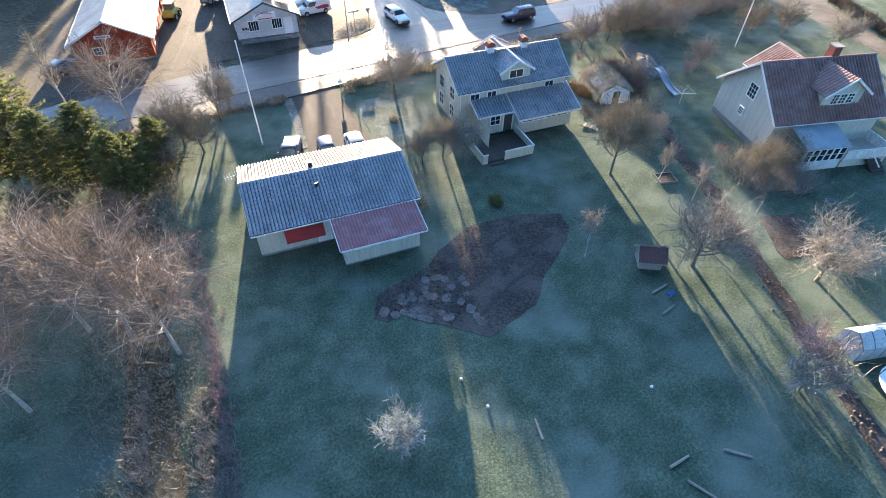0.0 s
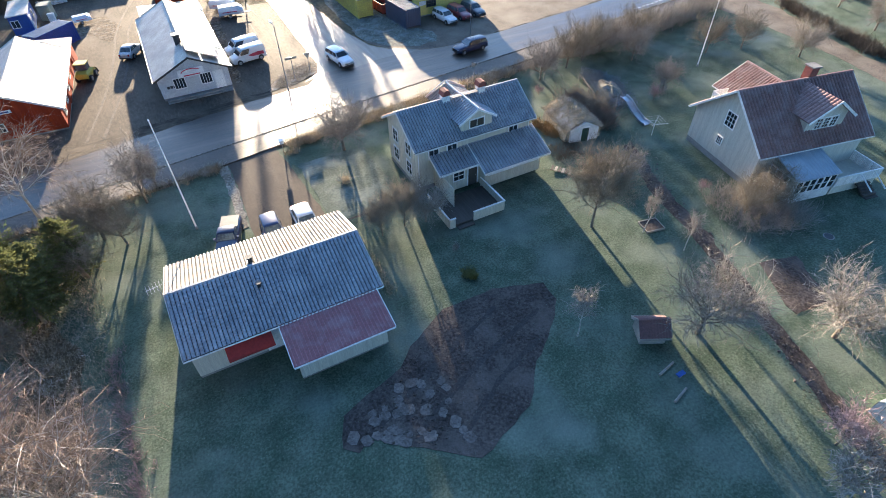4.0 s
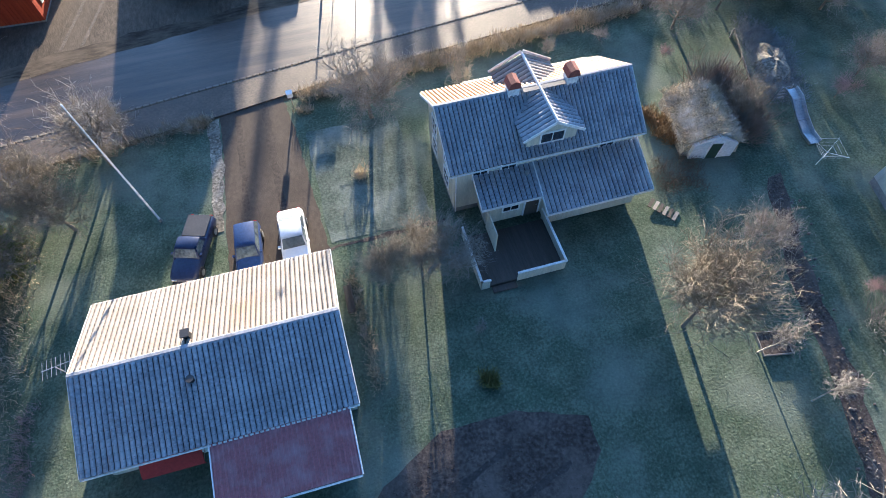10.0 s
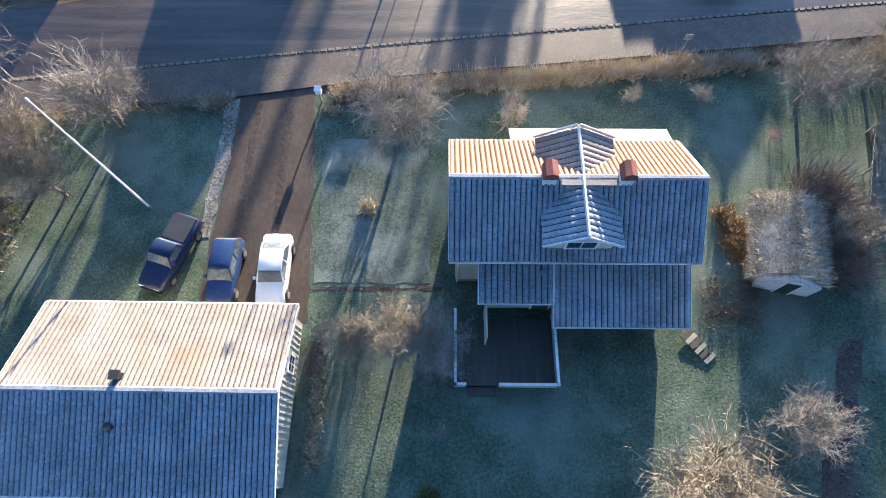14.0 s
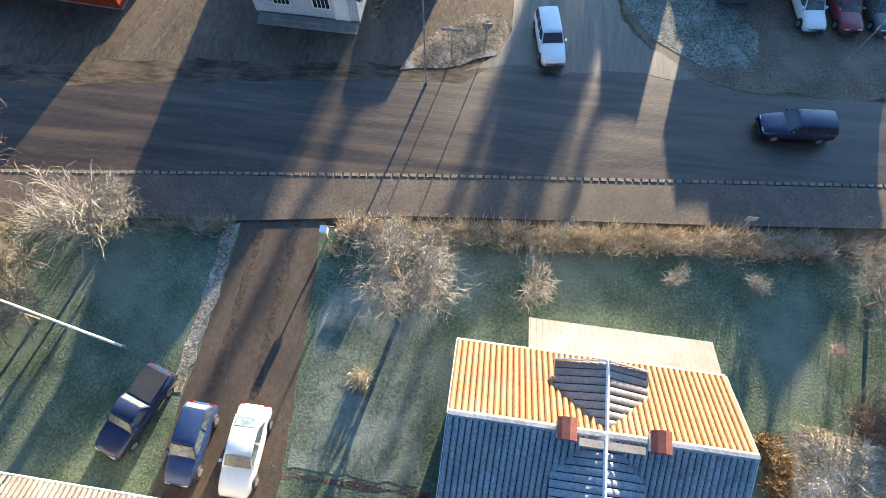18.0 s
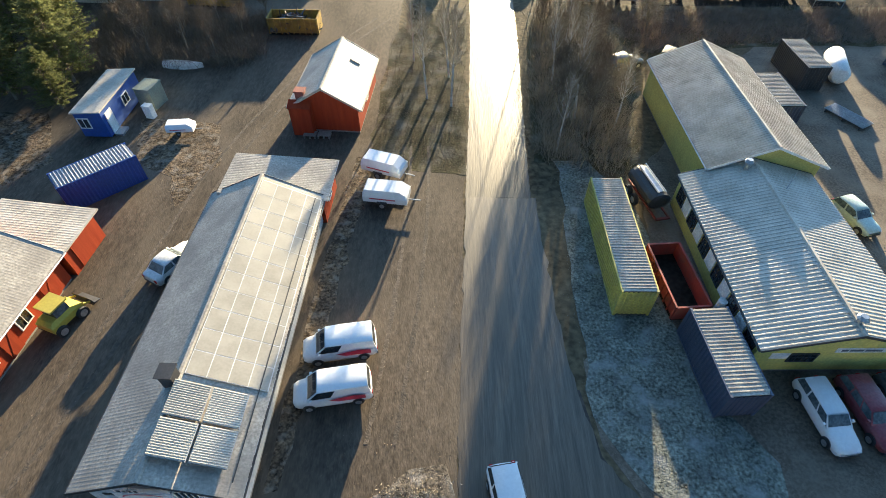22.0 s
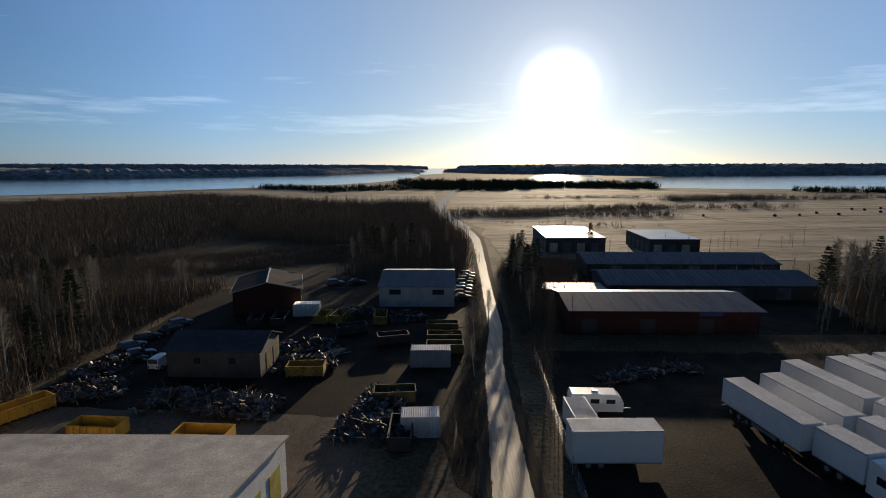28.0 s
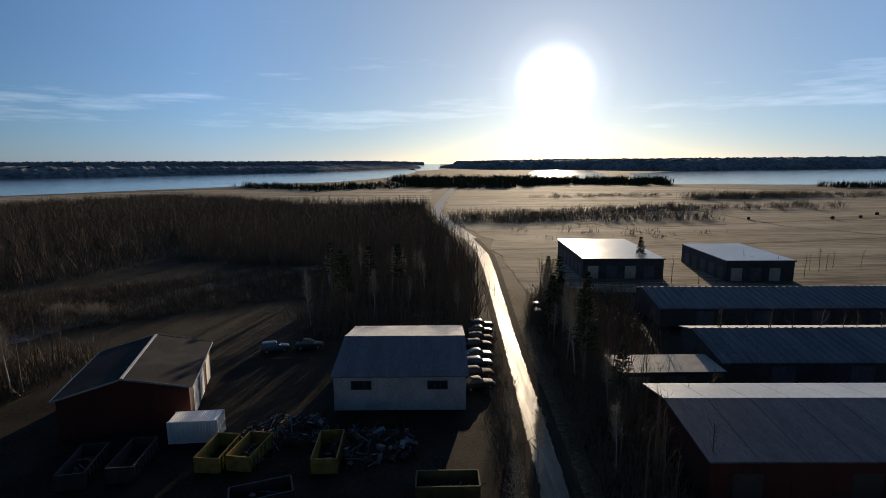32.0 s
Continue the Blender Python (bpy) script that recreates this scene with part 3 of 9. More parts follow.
def tiled(material, singles=0, tw=0.3, tl=0.36):
    return lambda parent, o, u, v: tiles(parent, o, u, v, int(u.length / tw), int(v.length / tl), material, singles)


# bare trees
def grow(seed, height, spread, trunk, limbs=8, fork=6, twigs=6, fine=5, up=0.35, r0=0.16, weep=0.0, tw=1.0, thick=0.0):
    """Trunk and limbs as one shape, twigs as another."""
    rnd = random.Random(seed)
    wood, sprig = Shape(), Shape()

    def away(d, k):
        w = Vector((rnd.gauss(0, 1), rnd.gauss(0, 1), rnd.gauss(0, 1)))
        return (d + w * k).normalized()

    def spike(p, d, l, r):
        u = d.orthogonal().normalized() * r
        w = d.cross(u)
        q = p + d * l * 0.55 + away(d, 0.5) * l * 0.1
        e = p + d * l + Vector((rnd.gauss(0, 1), rnd.gauss(0, 1), rnd.gauss(0, 1) - weep * 3)) * l * 0.13
        k = len(sprig.v)
        sprig.v += [tuple(p + u), tuple(p - u * 0.5 + w * 0.87), tuple(p - u * 0.5 - w * 0.87), tuple(q + u * 0.6), tuple(q - u * 0.3 + w * 0.5), tuple(q - u * 0.3 - w * 0.5), tuple(e)]
        sprig.f += [(k, k + 1, k + 4, k + 3), (k + 1, k + 2, k + 5, k + 4), (k + 2, k, k + 3, k + 5), (k + 3, k + 4, k + 6), (k + 4, k + 5, k + 6), (k + 5, k + 3, k + 6)]
        return q, e

    def limb(p, d, l, r, level):
        pts, q = [p], p
        n = 4 if level < 2 else 3
        dirs = []
        for i in range(n):
            d = away(d, 0.11 if level else 0.05)
            d = (d + Vector((0, 0, (up if level < 2 else 0.1) * 0.4 - weep * 0.35 * level))).normalized()
            q = q + d * l / n
            pts.append(q); dirs.append(d)
        rr = [r * (1 - 0.72 * i / n) for i in range(n + 1)]
        sides = 7 if level == 0 else 5 if level == 1 else 3
        for i in range(n):
            wood.tube(pts[i], pts[i + 1], rr[i], rr[i + 1], sides, cap=False)
        def at(f):
            x = min(f * n, n - 1e-4); i = int(x)
            return pts[i].lerp(pts[i + 1], x - i), dirs[i], rr[i]
        if level == 0:
            for i in range(limbs):
                f = 0.45 + 0.55 * i / limbs
                b, dd, r1 = at(f)
                a = i * 2.4 + rnd.random()
                out = Vector((math.cos(a), math.sin(a), up + 0.9 * (f - 0.45) * up * 2)).normalized()
                limb(b, out, spread * (1.05 - 0.45 * (f - 0.45)) * rnd.uniform(0.8, 1.15), max(r1 * 0.42, thick * 1.7), 1)
        elif level == 1:
            for i in range(fork):
                b, dd, r1 = at(0.25 + 0.75 * (i + rnd.random()) / fork)
                limb(b, away(dd, 0.55), l * rnd.uniform(0.35, 0.65), max(r1 * 0.42, thick), 2)
        else:
            for i in range(twigs):
                b, dd, r1 = at((i + rnd.random()) / twigs)
                q1, e1 = spike(b, away(dd, 0.7), l * rnd.uniform(0.4, 0.8), 0.014 * tw)
                for j in range(fine):
                    f = rnd.random()
                    c = b.lerp(q1, f) if j % 2 else q1.lerp(e1, f)
                    spike(c, away((e1 - b).normalized(), 0.8), l * rnd.uniform(0.22, 0.5), 0.0095 * tw)
    limb(Vector((0, 0, -0.1)), Vector((0, 0, 1)), height * trunk, r0, 0)
    return wood, sprig


tree_kinds = {}


def tree(kind, x, y, size=1.0, turn=0.0, label="", name="tree", group="bare garden trees"):
    """One tree of a kind: built once, then copied."""
    if kind not in tree_kinds:
        args, wm, tm, lab = TREES[kind]
        if "pine" in kind or kind.startswith("spruce"):
            wood, tw = conifer(**args)
        else:
            wood, tw = grow(**args)
        th = thing(name, pose(x, y, 0, 0, 0, turn), label or lab, "tree", group)
        th.scale = (size,) * 3
        part("trunk", wood, wm, th, smooth=True)
        part("crown", tw, tm, th)
        tree_kinds[kind] = th
        return th
    th = copy_thing(tree_kinds[kind], pose(x, y, 0, 0, 0, turn))
    th.scale = (size,) * 3
    tagged(th, label, "", group)
    return th


def conifer(seed, height, width, whorls=22, clear=0.12, per=9, droop=0.25, r0=0.2, tufts=14, fine=1.0):
    rnd = random.Random(seed)
    wood, nd = Shape(), Shape()
    wood.tube((0, 0, -0.1), (0, 0, height), r0, 0.02, 7, cap=False)
    for w in range(whorls):
        f = (w + rnd.random() * 0.6) / whorls
        z = height * (clear + (1 - clear) * f)
        reach = width * ((1 - f) ** 0.8 if fine == 1 or clear > 0.3 else (1 - f ** 2.4) ** 0.75) * rnd.uniform(0.6 if fine < 1 else 0.75, 1.15) + 0.15
        for i in range(per):
            a = 2 * math.pi * (i + rnd.random()) / per
            d = Vector((math.cos(a), math.sin(a), 0.25 - droop - rnd.random() * 0.15)).normalized()
            p = Vector((0, 0, z)); q = p + d * reach * rnd.uniform(0.7, 1.1)
            wood.tube(p, q, 0.03, 0.008, 3, cap=False)
            for t in range(tufts):
                g = 0.2 + 0.8 * (t + rnd.random()) / tufts
                c = p.lerp(q, g)
                s = (0.16 + 0.1 * rnd.random()) * (0.6 + 0.25 * width) * fine
                c = c + Vector((rnd.gauss(0, 1), rnd.gauss(0, 1), rnd.gauss(0, 0.7))) * 0.22 * (1 - fine)
                e1 = Vector((rnd.gauss(0, 1), rnd.gauss(0, 1), rnd.gauss(0, 0.5))).normalized() * s
                e2 = (d + Vector((rnd.gauss(0, 0.5), rnd.gauss(0, 0.5), rnd.gauss(0, 0.4)))).normalized() * s * 1.5
                nd.poly(c - e1 * 0.5, c + e2, c + e1 * 0.5)
    return wood, nd


TREES = {
    "apple_a": (dict(seed=1, height=4.4, spread=2.7, trunk=0.5, limbs=16, fork=11, twigs=6, fine=3, up=0.42, r0=0.16, tw=0.95, thick=0.02), BARK, TWIGP, "bare apple tree with frosted pale twigs on the lawn"),
    "apple_b": (dict(seed=2, height=4.6, spread=2.5, trunk=0.55, limbs=16, fork=11, twigs=6, fine=3, up=0.4, r0=0.15, tw=0.95, thick=0.02), BARK, TWIGB, "bare fruit tree with brownish twigs on the lawn"),
    "round": (dict(seed=3, height=5.5, spread=2.7, trunk=0.62, limbs=22, fork=12, twigs=7, fine=4, up=0.6, r0=0.11, tw=0.8, thick=0.015), BARK, TWIGB, "dense round bare tree with pale twigs"),
    "birch": (dict(seed=4, height=9.5, spread=4.9, trunk=0.78, limbs=20, fork=10, twigs=6, fine=2, up=0.5, r0=0.19, weep=0.2, tw=1.25, thick=0.026), BIRCHB, TWIGR, "tall bare birch with white bark and hanging reddish twigs"),
    "sapling": (dict(seed=5, height=4.6, spread=1.3, trunk=0.9, limbs=16, fork=5, twigs=5, fine=1, up=0.8, r0=0.06, tw=1.6), BIRCHB, TWIGP, "thin young birch with frosted twigs on the lawn"),
    "shrub": (dict(seed=6, height=2.2, spread=1.4, trunk=0.35, limbs=11, fork=6, twigs=5, fine=2, up=0.6, r0=0.06, tw=1.4), BARK, TWIGP, "frosted bare shrub on the lawn"),
    "frost_shrub": (dict(seed=16, height=2.4, spread=1.5, trunk=0.35, limbs=11, fork=6, twigs=5, fine=4, up=0.7, r0=0.05, tw=1.3), BARK, TWIGF, "frost-white bare young tree on the lawn"),
    "pink": (dict(seed=7, height=2.8, spread=1.6, trunk=0.4, limbs=10, fork=6, twigs=6, fine=3, up=0.6, r0=0.07, tw=1.0), BARK, TWIGK, "bare ornamental shrub with pinkish twigs"),
    "pole": (dict(seed=8, height=13, spread=2.0, trunk=0.95, limbs=26, fork=5, twigs=4, fine=1, up=0.8, r0=0.17, tw=2.0, thick=0.02), BIRCHB, TWIGB, "tall slender bare birch beside the street"),
    "alder": (dict(seed=9, height=9, spread=3.0, trunk=0.7, limbs=14, fork=7, twigs=5, fine=1, up=0.8, r0=0.14, tw=2.0, thick=0.022), BARK, TWIGD, "bare dark alder in the verge"),
    "thicket": (dict(seed=21, height=7.0, spread=2.6, trunk=0.3, limbs=15, fork=8, twigs=5, fine=2, up=0.9, r0=0.1, tw=1.1, thick=0.02), BARK, TWIGP, "bare many-stemmed tree with fine frosted twigs"),
    "dark_pine": (dict(seed=12, height=13, width=2.3, whorls=13, clear=0.42, per=7, droop=-0.05, tufts=60, fine=0.6), BARK, NEEDLED, "dark ragged pine with a bare lower trunk"),
    "pine": (dict(seed=10, height=9.0, width=3.0, whorls=22, clear=0.1, per=11, droop=-0.05, tufts=64, fine=0.55), BARK, NEEDLE, "green pine with dense needles"),
    "spruce": (dict(seed=11, height=12, width=2.6, whorls=26, clear=0.08, per=9, droop=0.3, tufts=16), BARK, NEEDLED, "dark green spruce with drooping branches"),
}


def brush(name, label, spots, height, material, seed=0, per=26, width=0.012, lean=0.5, category="hedge", kind="", dense=0.16):
    """Twigs rising from a row of spots."""
    rnd = random.Random(seed)
    s = Shape()
    for x, y, k in spots:
        for i in range(per):
            a, b = rnd.gauss(0, dense), rnd.gauss(0, dense)
            p = Vector((x + a, y + b, 0))
            h = height * k * rnd.uniform(0.5, 1.1)
            d = Vector((rnd.gauss(0, lean), rnd.gauss(0, lean), 1)).normalized()
            q = p + d * h
            side = Vector((rnd.gauss(0, 1), rnd.gauss(0, 1), 0)).normalized() * width
            base = p + d * h * rnd.choice((0.0, 0.0, 0.3, 0.5))
            s.poly(base - side, base + side, q)
            if i % 2 == 0:
                c = p.lerp(q, rnd.uniform(0.5, 0.9))
                e = c + Vector((rnd.gauss(0, 1), rnd.gauss(0, 1), rnd.gauss(0.5, 0.5))).normalized() * h * 0.3
                s.poly(c - side * 0.7, c + side * 0.7, e)
    return solid(name, s, material, label, category, kind=kind)


def row(p, q, step, k0=0.8, k1=1.1, jit=0.15, seed=1):
    rnd = random.Random(seed)
    p, q = Vector((*p, 0)), Vector((*q, 0))
    n = max(2, int((q - p).length / step))
    return [(p.lerp(q, i / n).x + rnd.gauss(0, jit), p.lerp(q, i / n).y + rnd.gauss(0, jit), rnd.uniform(k0, k1)) for i in range(n + 1)]


def area(pts, n, seed=1, k0=0.6, k1=1.2):
    """n spots inside an outline."""
    rnd = random.Random(seed)
    xs, ys = [p[0] for p in pts], [p[1] for p in pts]
    out = []
    while len(out) < n:
        x, y = rnd.uniform(min(xs), max(xs)), rnd.uniform(min(ys), max(ys))
        inside = False
        for i in range(len(pts)):
            (x0, y0), (x1, y1) = pts[i], pts[i - 1]
            if (y0 > y) != (y1 > y) and x < (x1 - x0) * (y - y0) / (y1 - y0) + x0:
                inside = not inside
        if inside:
            out.append((x, y, rnd.uniform(k0, k1)))
    return out


def patch(name, pts, z, material, label, category="ground", wobble=0.0, seed=0, kind="structure", rim=0.3):
    """A ground surface inside an outline, with a skirt below its rim."""
    if wobble:
        rnd = random.Random(seed)
        fine = []
        for i in range(len(pts)):
            a, b = Vector(pts[i]), Vector(pts[(i + 1) % len(pts)])
            n = max(1, int((b - a).length / (wobble * 5)))
            for j in range(n):
                c = a.lerp(b, j / n)
                fine.append((c.x + rnd.gauss(0, wobble * 0.5), c.y + rnd.gauss(0, wobble * 0.5)))
        pts = fine
    s = Shape()
    area2 = sum(pts[i - 1][0] * pts[i][1] - pts[i][0] * pts[i - 1][1] for i in range(len(pts)))
    if area2 < 0:
        pts = list(reversed(pts))
    n = len(pts)
    s.v = [(x, y, z) for x, y in pts] + [(x, y, z - rim) for x, y in pts]
    s.f = [tuple(range(n))] + [(i, n + i, n + (i + 1) % n, (i + 1) % n) for i in range(n)]
    return solid(name, s, material, label, category, kind=kind)

# ground
solid("ground", Shape().poly((-4800, -1500, 0), (4800, -1500, 0), (4800, 4800, 0), (-4800, 4800, 0)), EARTH, "rough brown winter ground reaching to the horizon", "ground", kind="structure")
patch("lawn", [(-9, -60), (83, -60), (83, 52.5), (38, 48.6), (9, 47), (3, 46.5), (-16, 45), (-16, 40), (-10.5, 30), (-10.5, 10)], 0.02, GRASS, "frosted short garden lawn", wobble=0.3)
patch("meadow", [(-70, -40), (-13, -40), (-13.5, 10), (-14, 30), (-18, 42), (-70, 38)], 0.015, GRASS, "frosted rough meadow beyond the hedgerow", wobble=0.4)
# roads
patch("road", [(-140, 35.3), (-10.3, 48.8), (13.1, 51.3), (30, 52.9), (60, 55.5), (75, 56.5), (130, 63), (130, 71), (75, 64), (60, 62.2), (44, 60.6), (34.5, 60.2), (31, 61.3), (28, 63.5), (26.4, 66), (25.8, 70), (18.8, 70), (18.6, 63.5), (17, 61), (15.4, 59.7), (6.7, 59), (-3, 57.8), (-13.5, 56.2), (-140, 43)], 0.022, ASPHALT, "worn grey asphalt main road with long tree shadows", "road")
patch("pavement", [(-140, 32.6), (3.3, 46.8), (13.5, 48.3), (33, 50), (60, 52.6), (75, 53.5), (130, 59.5), (130, 62.8), (75, 56.3), (60, 55.3), (30, 52.6), (13.1, 51.0), (-10.3, 48.5), (-140, 35.0)], 0.12, PATHA, "pale asphalt footpath beside the main road", "pavement")
patch("street", [(19.2, 87.1), (19.8, 99.7), (20.2, 122.5), (21.3, 148), (23.2, 180), (24.9, 193), (26.6, 232), (28.2, 285), (28.5, 310), (26, 345), (19.5, 392), (14, 450), (18, 530), (32, 700), (60, 980), (66, 978), (38, 700), (23.5, 530), (19.5, 450), (25.5, 392), (32, 345), (34.4, 310), (33.4, 285), (30.6, 232), (29.2, 193), (27.8, 180), (26.6, 148), (25.7, 122.5), (25.1, 99.7), (24.6, 87.1)], 0.024, STREET, "wet icy street running straight towards the water", "road", wobble=0.05)
MOUTH = shade("gritted_asphalt", (0.11, 0.088, 0.062), (0.058, 0.047, 0.034), 0.9, 16, 0.42, 0, 0.2, (0.13, 0.106, 0.075), 0.35, 0.42, 0.2, (1.3, 0.07, 1), size3=0.9, grit=0.25, gs=3)
patch("street_mouth", [(15.2, 59.9), (19, 60.9), (22, 60.4), (26, 61.2), (29.6, 60.9), (31.6, 61.2), (28.2, 63.5), (26.3, 66), (25.7, 70), (25.2, 74), (24.9, 87.1), (19.2, 87.1), (18.65, 72.6), (18.4, 63.9), (17, 61)], 0.028, MOUTH, "gritted worn asphalt at the street's mouth", "road", wobble=0.15)
# dark edges added to narrow the far street's glare, dirt carried out of the yard
EDGEDARK = shade("dark_matte_street_edge", (0.06, 0.048, 0.035), (0.034, 0.028, 0.021), 0.9, 12, 0.95, 0, 0.3, (0.09, 0.074, 0.054), 0.4, 0.03, 0.04, (1.6, 0.1, 1), size3=0.9, grit=0.35, gs=3)
EDGES = [(128, 20.4, 25.8), (148, 21.3, 26.6), (180, 23.2, 27.8), (193, 24.9, 29.2), (232, 26.6, 30.6), (285, 28.2, 33.4), (310, 28.5, 34.4), (345, 26, 32)]
for f0, f1 in ((-0.05, 0.02), (0.98, 1.05)):
    k = 0.18 if f0 < 0 else -0.22
    patch("street_edge", [(a + (b - a) * ((f0 if f0 < 0 else f1)), y) for y, a, b in EDGES] + [(a + (b - a) * ((f1 if f0 < 0 else f0) + k * min(1, (y - 127) / 30)), y) for y, a, b in reversed(EDGES)], 0.034, EDGEDARK, "dark matte strip along the street's edge, added to narrow the glare", "road", wobble=0.12, seed=int(f1 * 100))
patch("worn_patch", [(-30, 52.2), (-13.5, 55.1), (-3, 56.8), (6.7, 58.0), (15.4, 58.9), (17.4, 60.4), (14, 60.2), (6.7, 59.6), (-3, 58.6), (-13.5, 57.0), (-30, 54.6)], 0.027, shade("dirty_asphalt", (0.085, 0.066, 0.047), (0.045, 0.035, 0.026), 0.8, 14, 0.8, 0, 0.2, (0.14, 0.11, 0.08), 0.35, 0.1, 0.1, (0.3, 1, 1), size3=0.9, grit=0.4, gs=3), "dirt from the yard spread over the asphalt", "road", wobble=0.3, seed=4)
# kerb of short stones between road and footpath
kerb = tagged(new("kerb"), "row of short pale kerb stones beside the road", "kerb", kind="structure")
me = Shape().prism([(-0.2, -0.11), (0.19, -0.12), (0.21, 0.1), (-0.18, 0.11)], 0, 0.15).mesh("kerb_stone", shade("pale_kerb_stone", (0.18, 0.155, 0.125), (0.11, 0.095, 0.078), 1.5, 14, 0.9, 0, 0.4, grit=0.3))
for i in range(190):
    x = -14 + i * 0.52
    ya = 51.15 + (x - 13.1) * (1.6 / 17 if x > 13.1 else 2.5 / 23.4)
    part("kerb_stone", me, None, kerb, at=pose(x, ya, 0, 0, 0, 5.6))
# rough brown rubble and frozen wheel ruts on the yard
RUBBLE = shade("brown_rubble", (0.15, 0.11, 0.07), (0.05, 0.038, 0.027), 1.2, 7, 0.95, 0, 1.0, (0.27, 0.24, 0.2), 0.3, 0.1, size3=1.6, grit=0.6, gs=4)
for k, pts in enumerate(([(-11.9, 98), (-4, 97.2), (-2.3, 91.2), (-4.2, 85.6), (-6.2, 89.6), (-9.7, 91.2)], [(-26, 98.7), (-21, 98.8), (-17, 91), (-19.8, 88), (-25, 92)])):
    patch("rubble_patch", pts, 0.02, RUBBLE, "rough patch of frosted rubble on the yard", wobble=0.3, seed=k)
RUT = shade("dark_wheel_rut", (0.07, 0.055, 0.041), (0.1, 0.078, 0.058), 0.6, 9, 0.9, 0, 0.4, grit=0.3, gs=3)
for x0, y0, x1, y1, bend in ((-8.7, 58.2, -3.4, 88, 0.8), (-7.0, 58.3, -1.7, 88, 0.9), (13.2, 66.5, 14.4, 94, 0.5), (14.8, 66.5, 16.0, 94, 0.6), (-3.4, 88, 9.0, 118, -2.0), (-1.7, 88, 10.7, 118, -2.0)):
    mid = [(x0 + (x1 - x0) * f + bend * math.sin(f * math.pi), y0 + (y1 - y0) * f) for f in [i / 12 for i in range(13)]]
    patch("wheel_rut", [(x - 0.14, y) for x, y in mid] + [(x + 0.14, y) for x, y in reversed(mid)], 0.021, RUT, "frozen wheel rut across the yard", "track", wobble=0.07, seed=int(y1 + x0))
# driveway and garden ground
patch("driveway", [(3.2, 47), (7.9, 47.6), (8.3, 44), (8.8, 34), (8.9, 31.2), (2.6, 31.2), (2.7, 36), (3.1, 42)], 0.035, DRIVE, "brown gravel driveway with faint tyre tracks", "driveway", wobble=0.08)
for pts in ([(4.2, 47), (4.7, 47), (4.5, 41), (4.3, 36.5), (3.9, 36.5), (4.1, 41)], [(6.2, 47.2), (6.75, 47.2), (6.7, 41), (6.7, 36.5), (6.25, 36.5), (6.2, 41)]):
    patch("tyre_track", pts, 0.039, shade("packed_dark_gravel", (0.04, 0.031, 0.026), (0.055, 0.043, 0.035), 0.7, 18, 0.85, 0, 0.3, None, 0.4, 0.2, grit=0.35, gs=4), "dark tyre track pressed into the gravel driveway", "track", wobble=0.1)
patch("garden_path", [(8.8, 33.3), (16.5, 33.25), (16.5, 33.0), (8.8, 33.0)], 0.03, SOIL, "narrow earth path across the lawn", "path", wobble=0.12)
patch("gravel_yard", [(-13.5, 56.2), (-3, 57.9), (6.7, 59.1), (12, 59.4), (18.2, 62.5), (18.8, 70), (19.2, 90), (12, 92), (10.8, 104), (12, 120), (11, 150), (8, 165), (-30, 165), (-30, 40 + 60), (-22, 84), (-24, 55.2)], 0.012, YARD, "packed gravel and dirt industrial yard", "yard", wobble=0.3)
patch("verge", [(10.5, 91), (19.3, 90), (19.7, 121), (13.5, 121), (11.3, 112)], 0.018, ROUGHG, "brown rough grass verge under the birches", wobble=0.3)
patch("office_verge", [(7.9, 64), (8.9, 64), (10.6, 84), (12.0, 92), (9.6, 92), (8.5, 76)], 0.02, RUBBLE, "rough brown gravel strip beside the office", wobble=0.25)
patch("island", [(10.8, 59.6), (14, 59.9), (17.4, 61.6), (18.3, 63.5), (17.8, 65.6), (15.4, 65.4), (12.2, 62.2)], 0.05, ISLE, "frosted stony traffic island with dead weeds", "island", wobble=0.25)
patch("gravel_lot", [(28, 64), (31, 61.5), (34.5, 60.4), (44, 60.8), (60, 62.4), (75, 64.4), (75, 112), (52, 112), (48, 108), (34, 90), (32.5, 74), (29, 74), (26.4, 72), (26.6, 66.5)], 0.014, GRAVEL, "grey-brown gravel lot round the yellow workshop", "yard", wobble=0.3)
patch("frosted_verge", [(26.2, 68.5), (28.6, 64.4), (32, 62.2), (35, 62.5), (36, 66), (33.2, 70), (33, 86), (30, 92), (27.4, 92), (26.8, 80)], 0.03, DARKFROST, "frosted grey verge round the containers", wobble=0.3)
patch("tree_verge", [(25.2, 92), (34, 90), (38, 108), (36, 119), (27.2, 120), (26, 105)], 0.018, ROUGHG, "brown scrubby verge beside the street", wobble=0.3)
patch("scrub_ground", [(36, 108), (52, 112), (95, 112), (95, 122), (30, 122), (30, 119)], 0.016, ROUGHG, "frosted scrub between workshop and lorry park", wobble=0.4)
patch("lorry_park", [(28.5, 122), (95, 122), (100, 182), (34, 184), (31, 165)], 0.013, SHADEMUD, "dark packed dirt lorry park", "yard", wobble=0.3)
patch("scrap_yard", [(-34, 164), (14, 160), (21, 150), (22.8, 180), (24.5, 195), (22.5, 226), (-34, 224)], 0.016, SHADEMUD, "muddy scrapyard ground, darkened for shade", "yard", wobble=0.3)
patch("hall_yard", [(31, 190), (100, 190), (100, 262), (40, 262), (34, 240)], 0.012, SHADEMUD, "dark gravel yard round the halls", "yard", wobble=0.3)
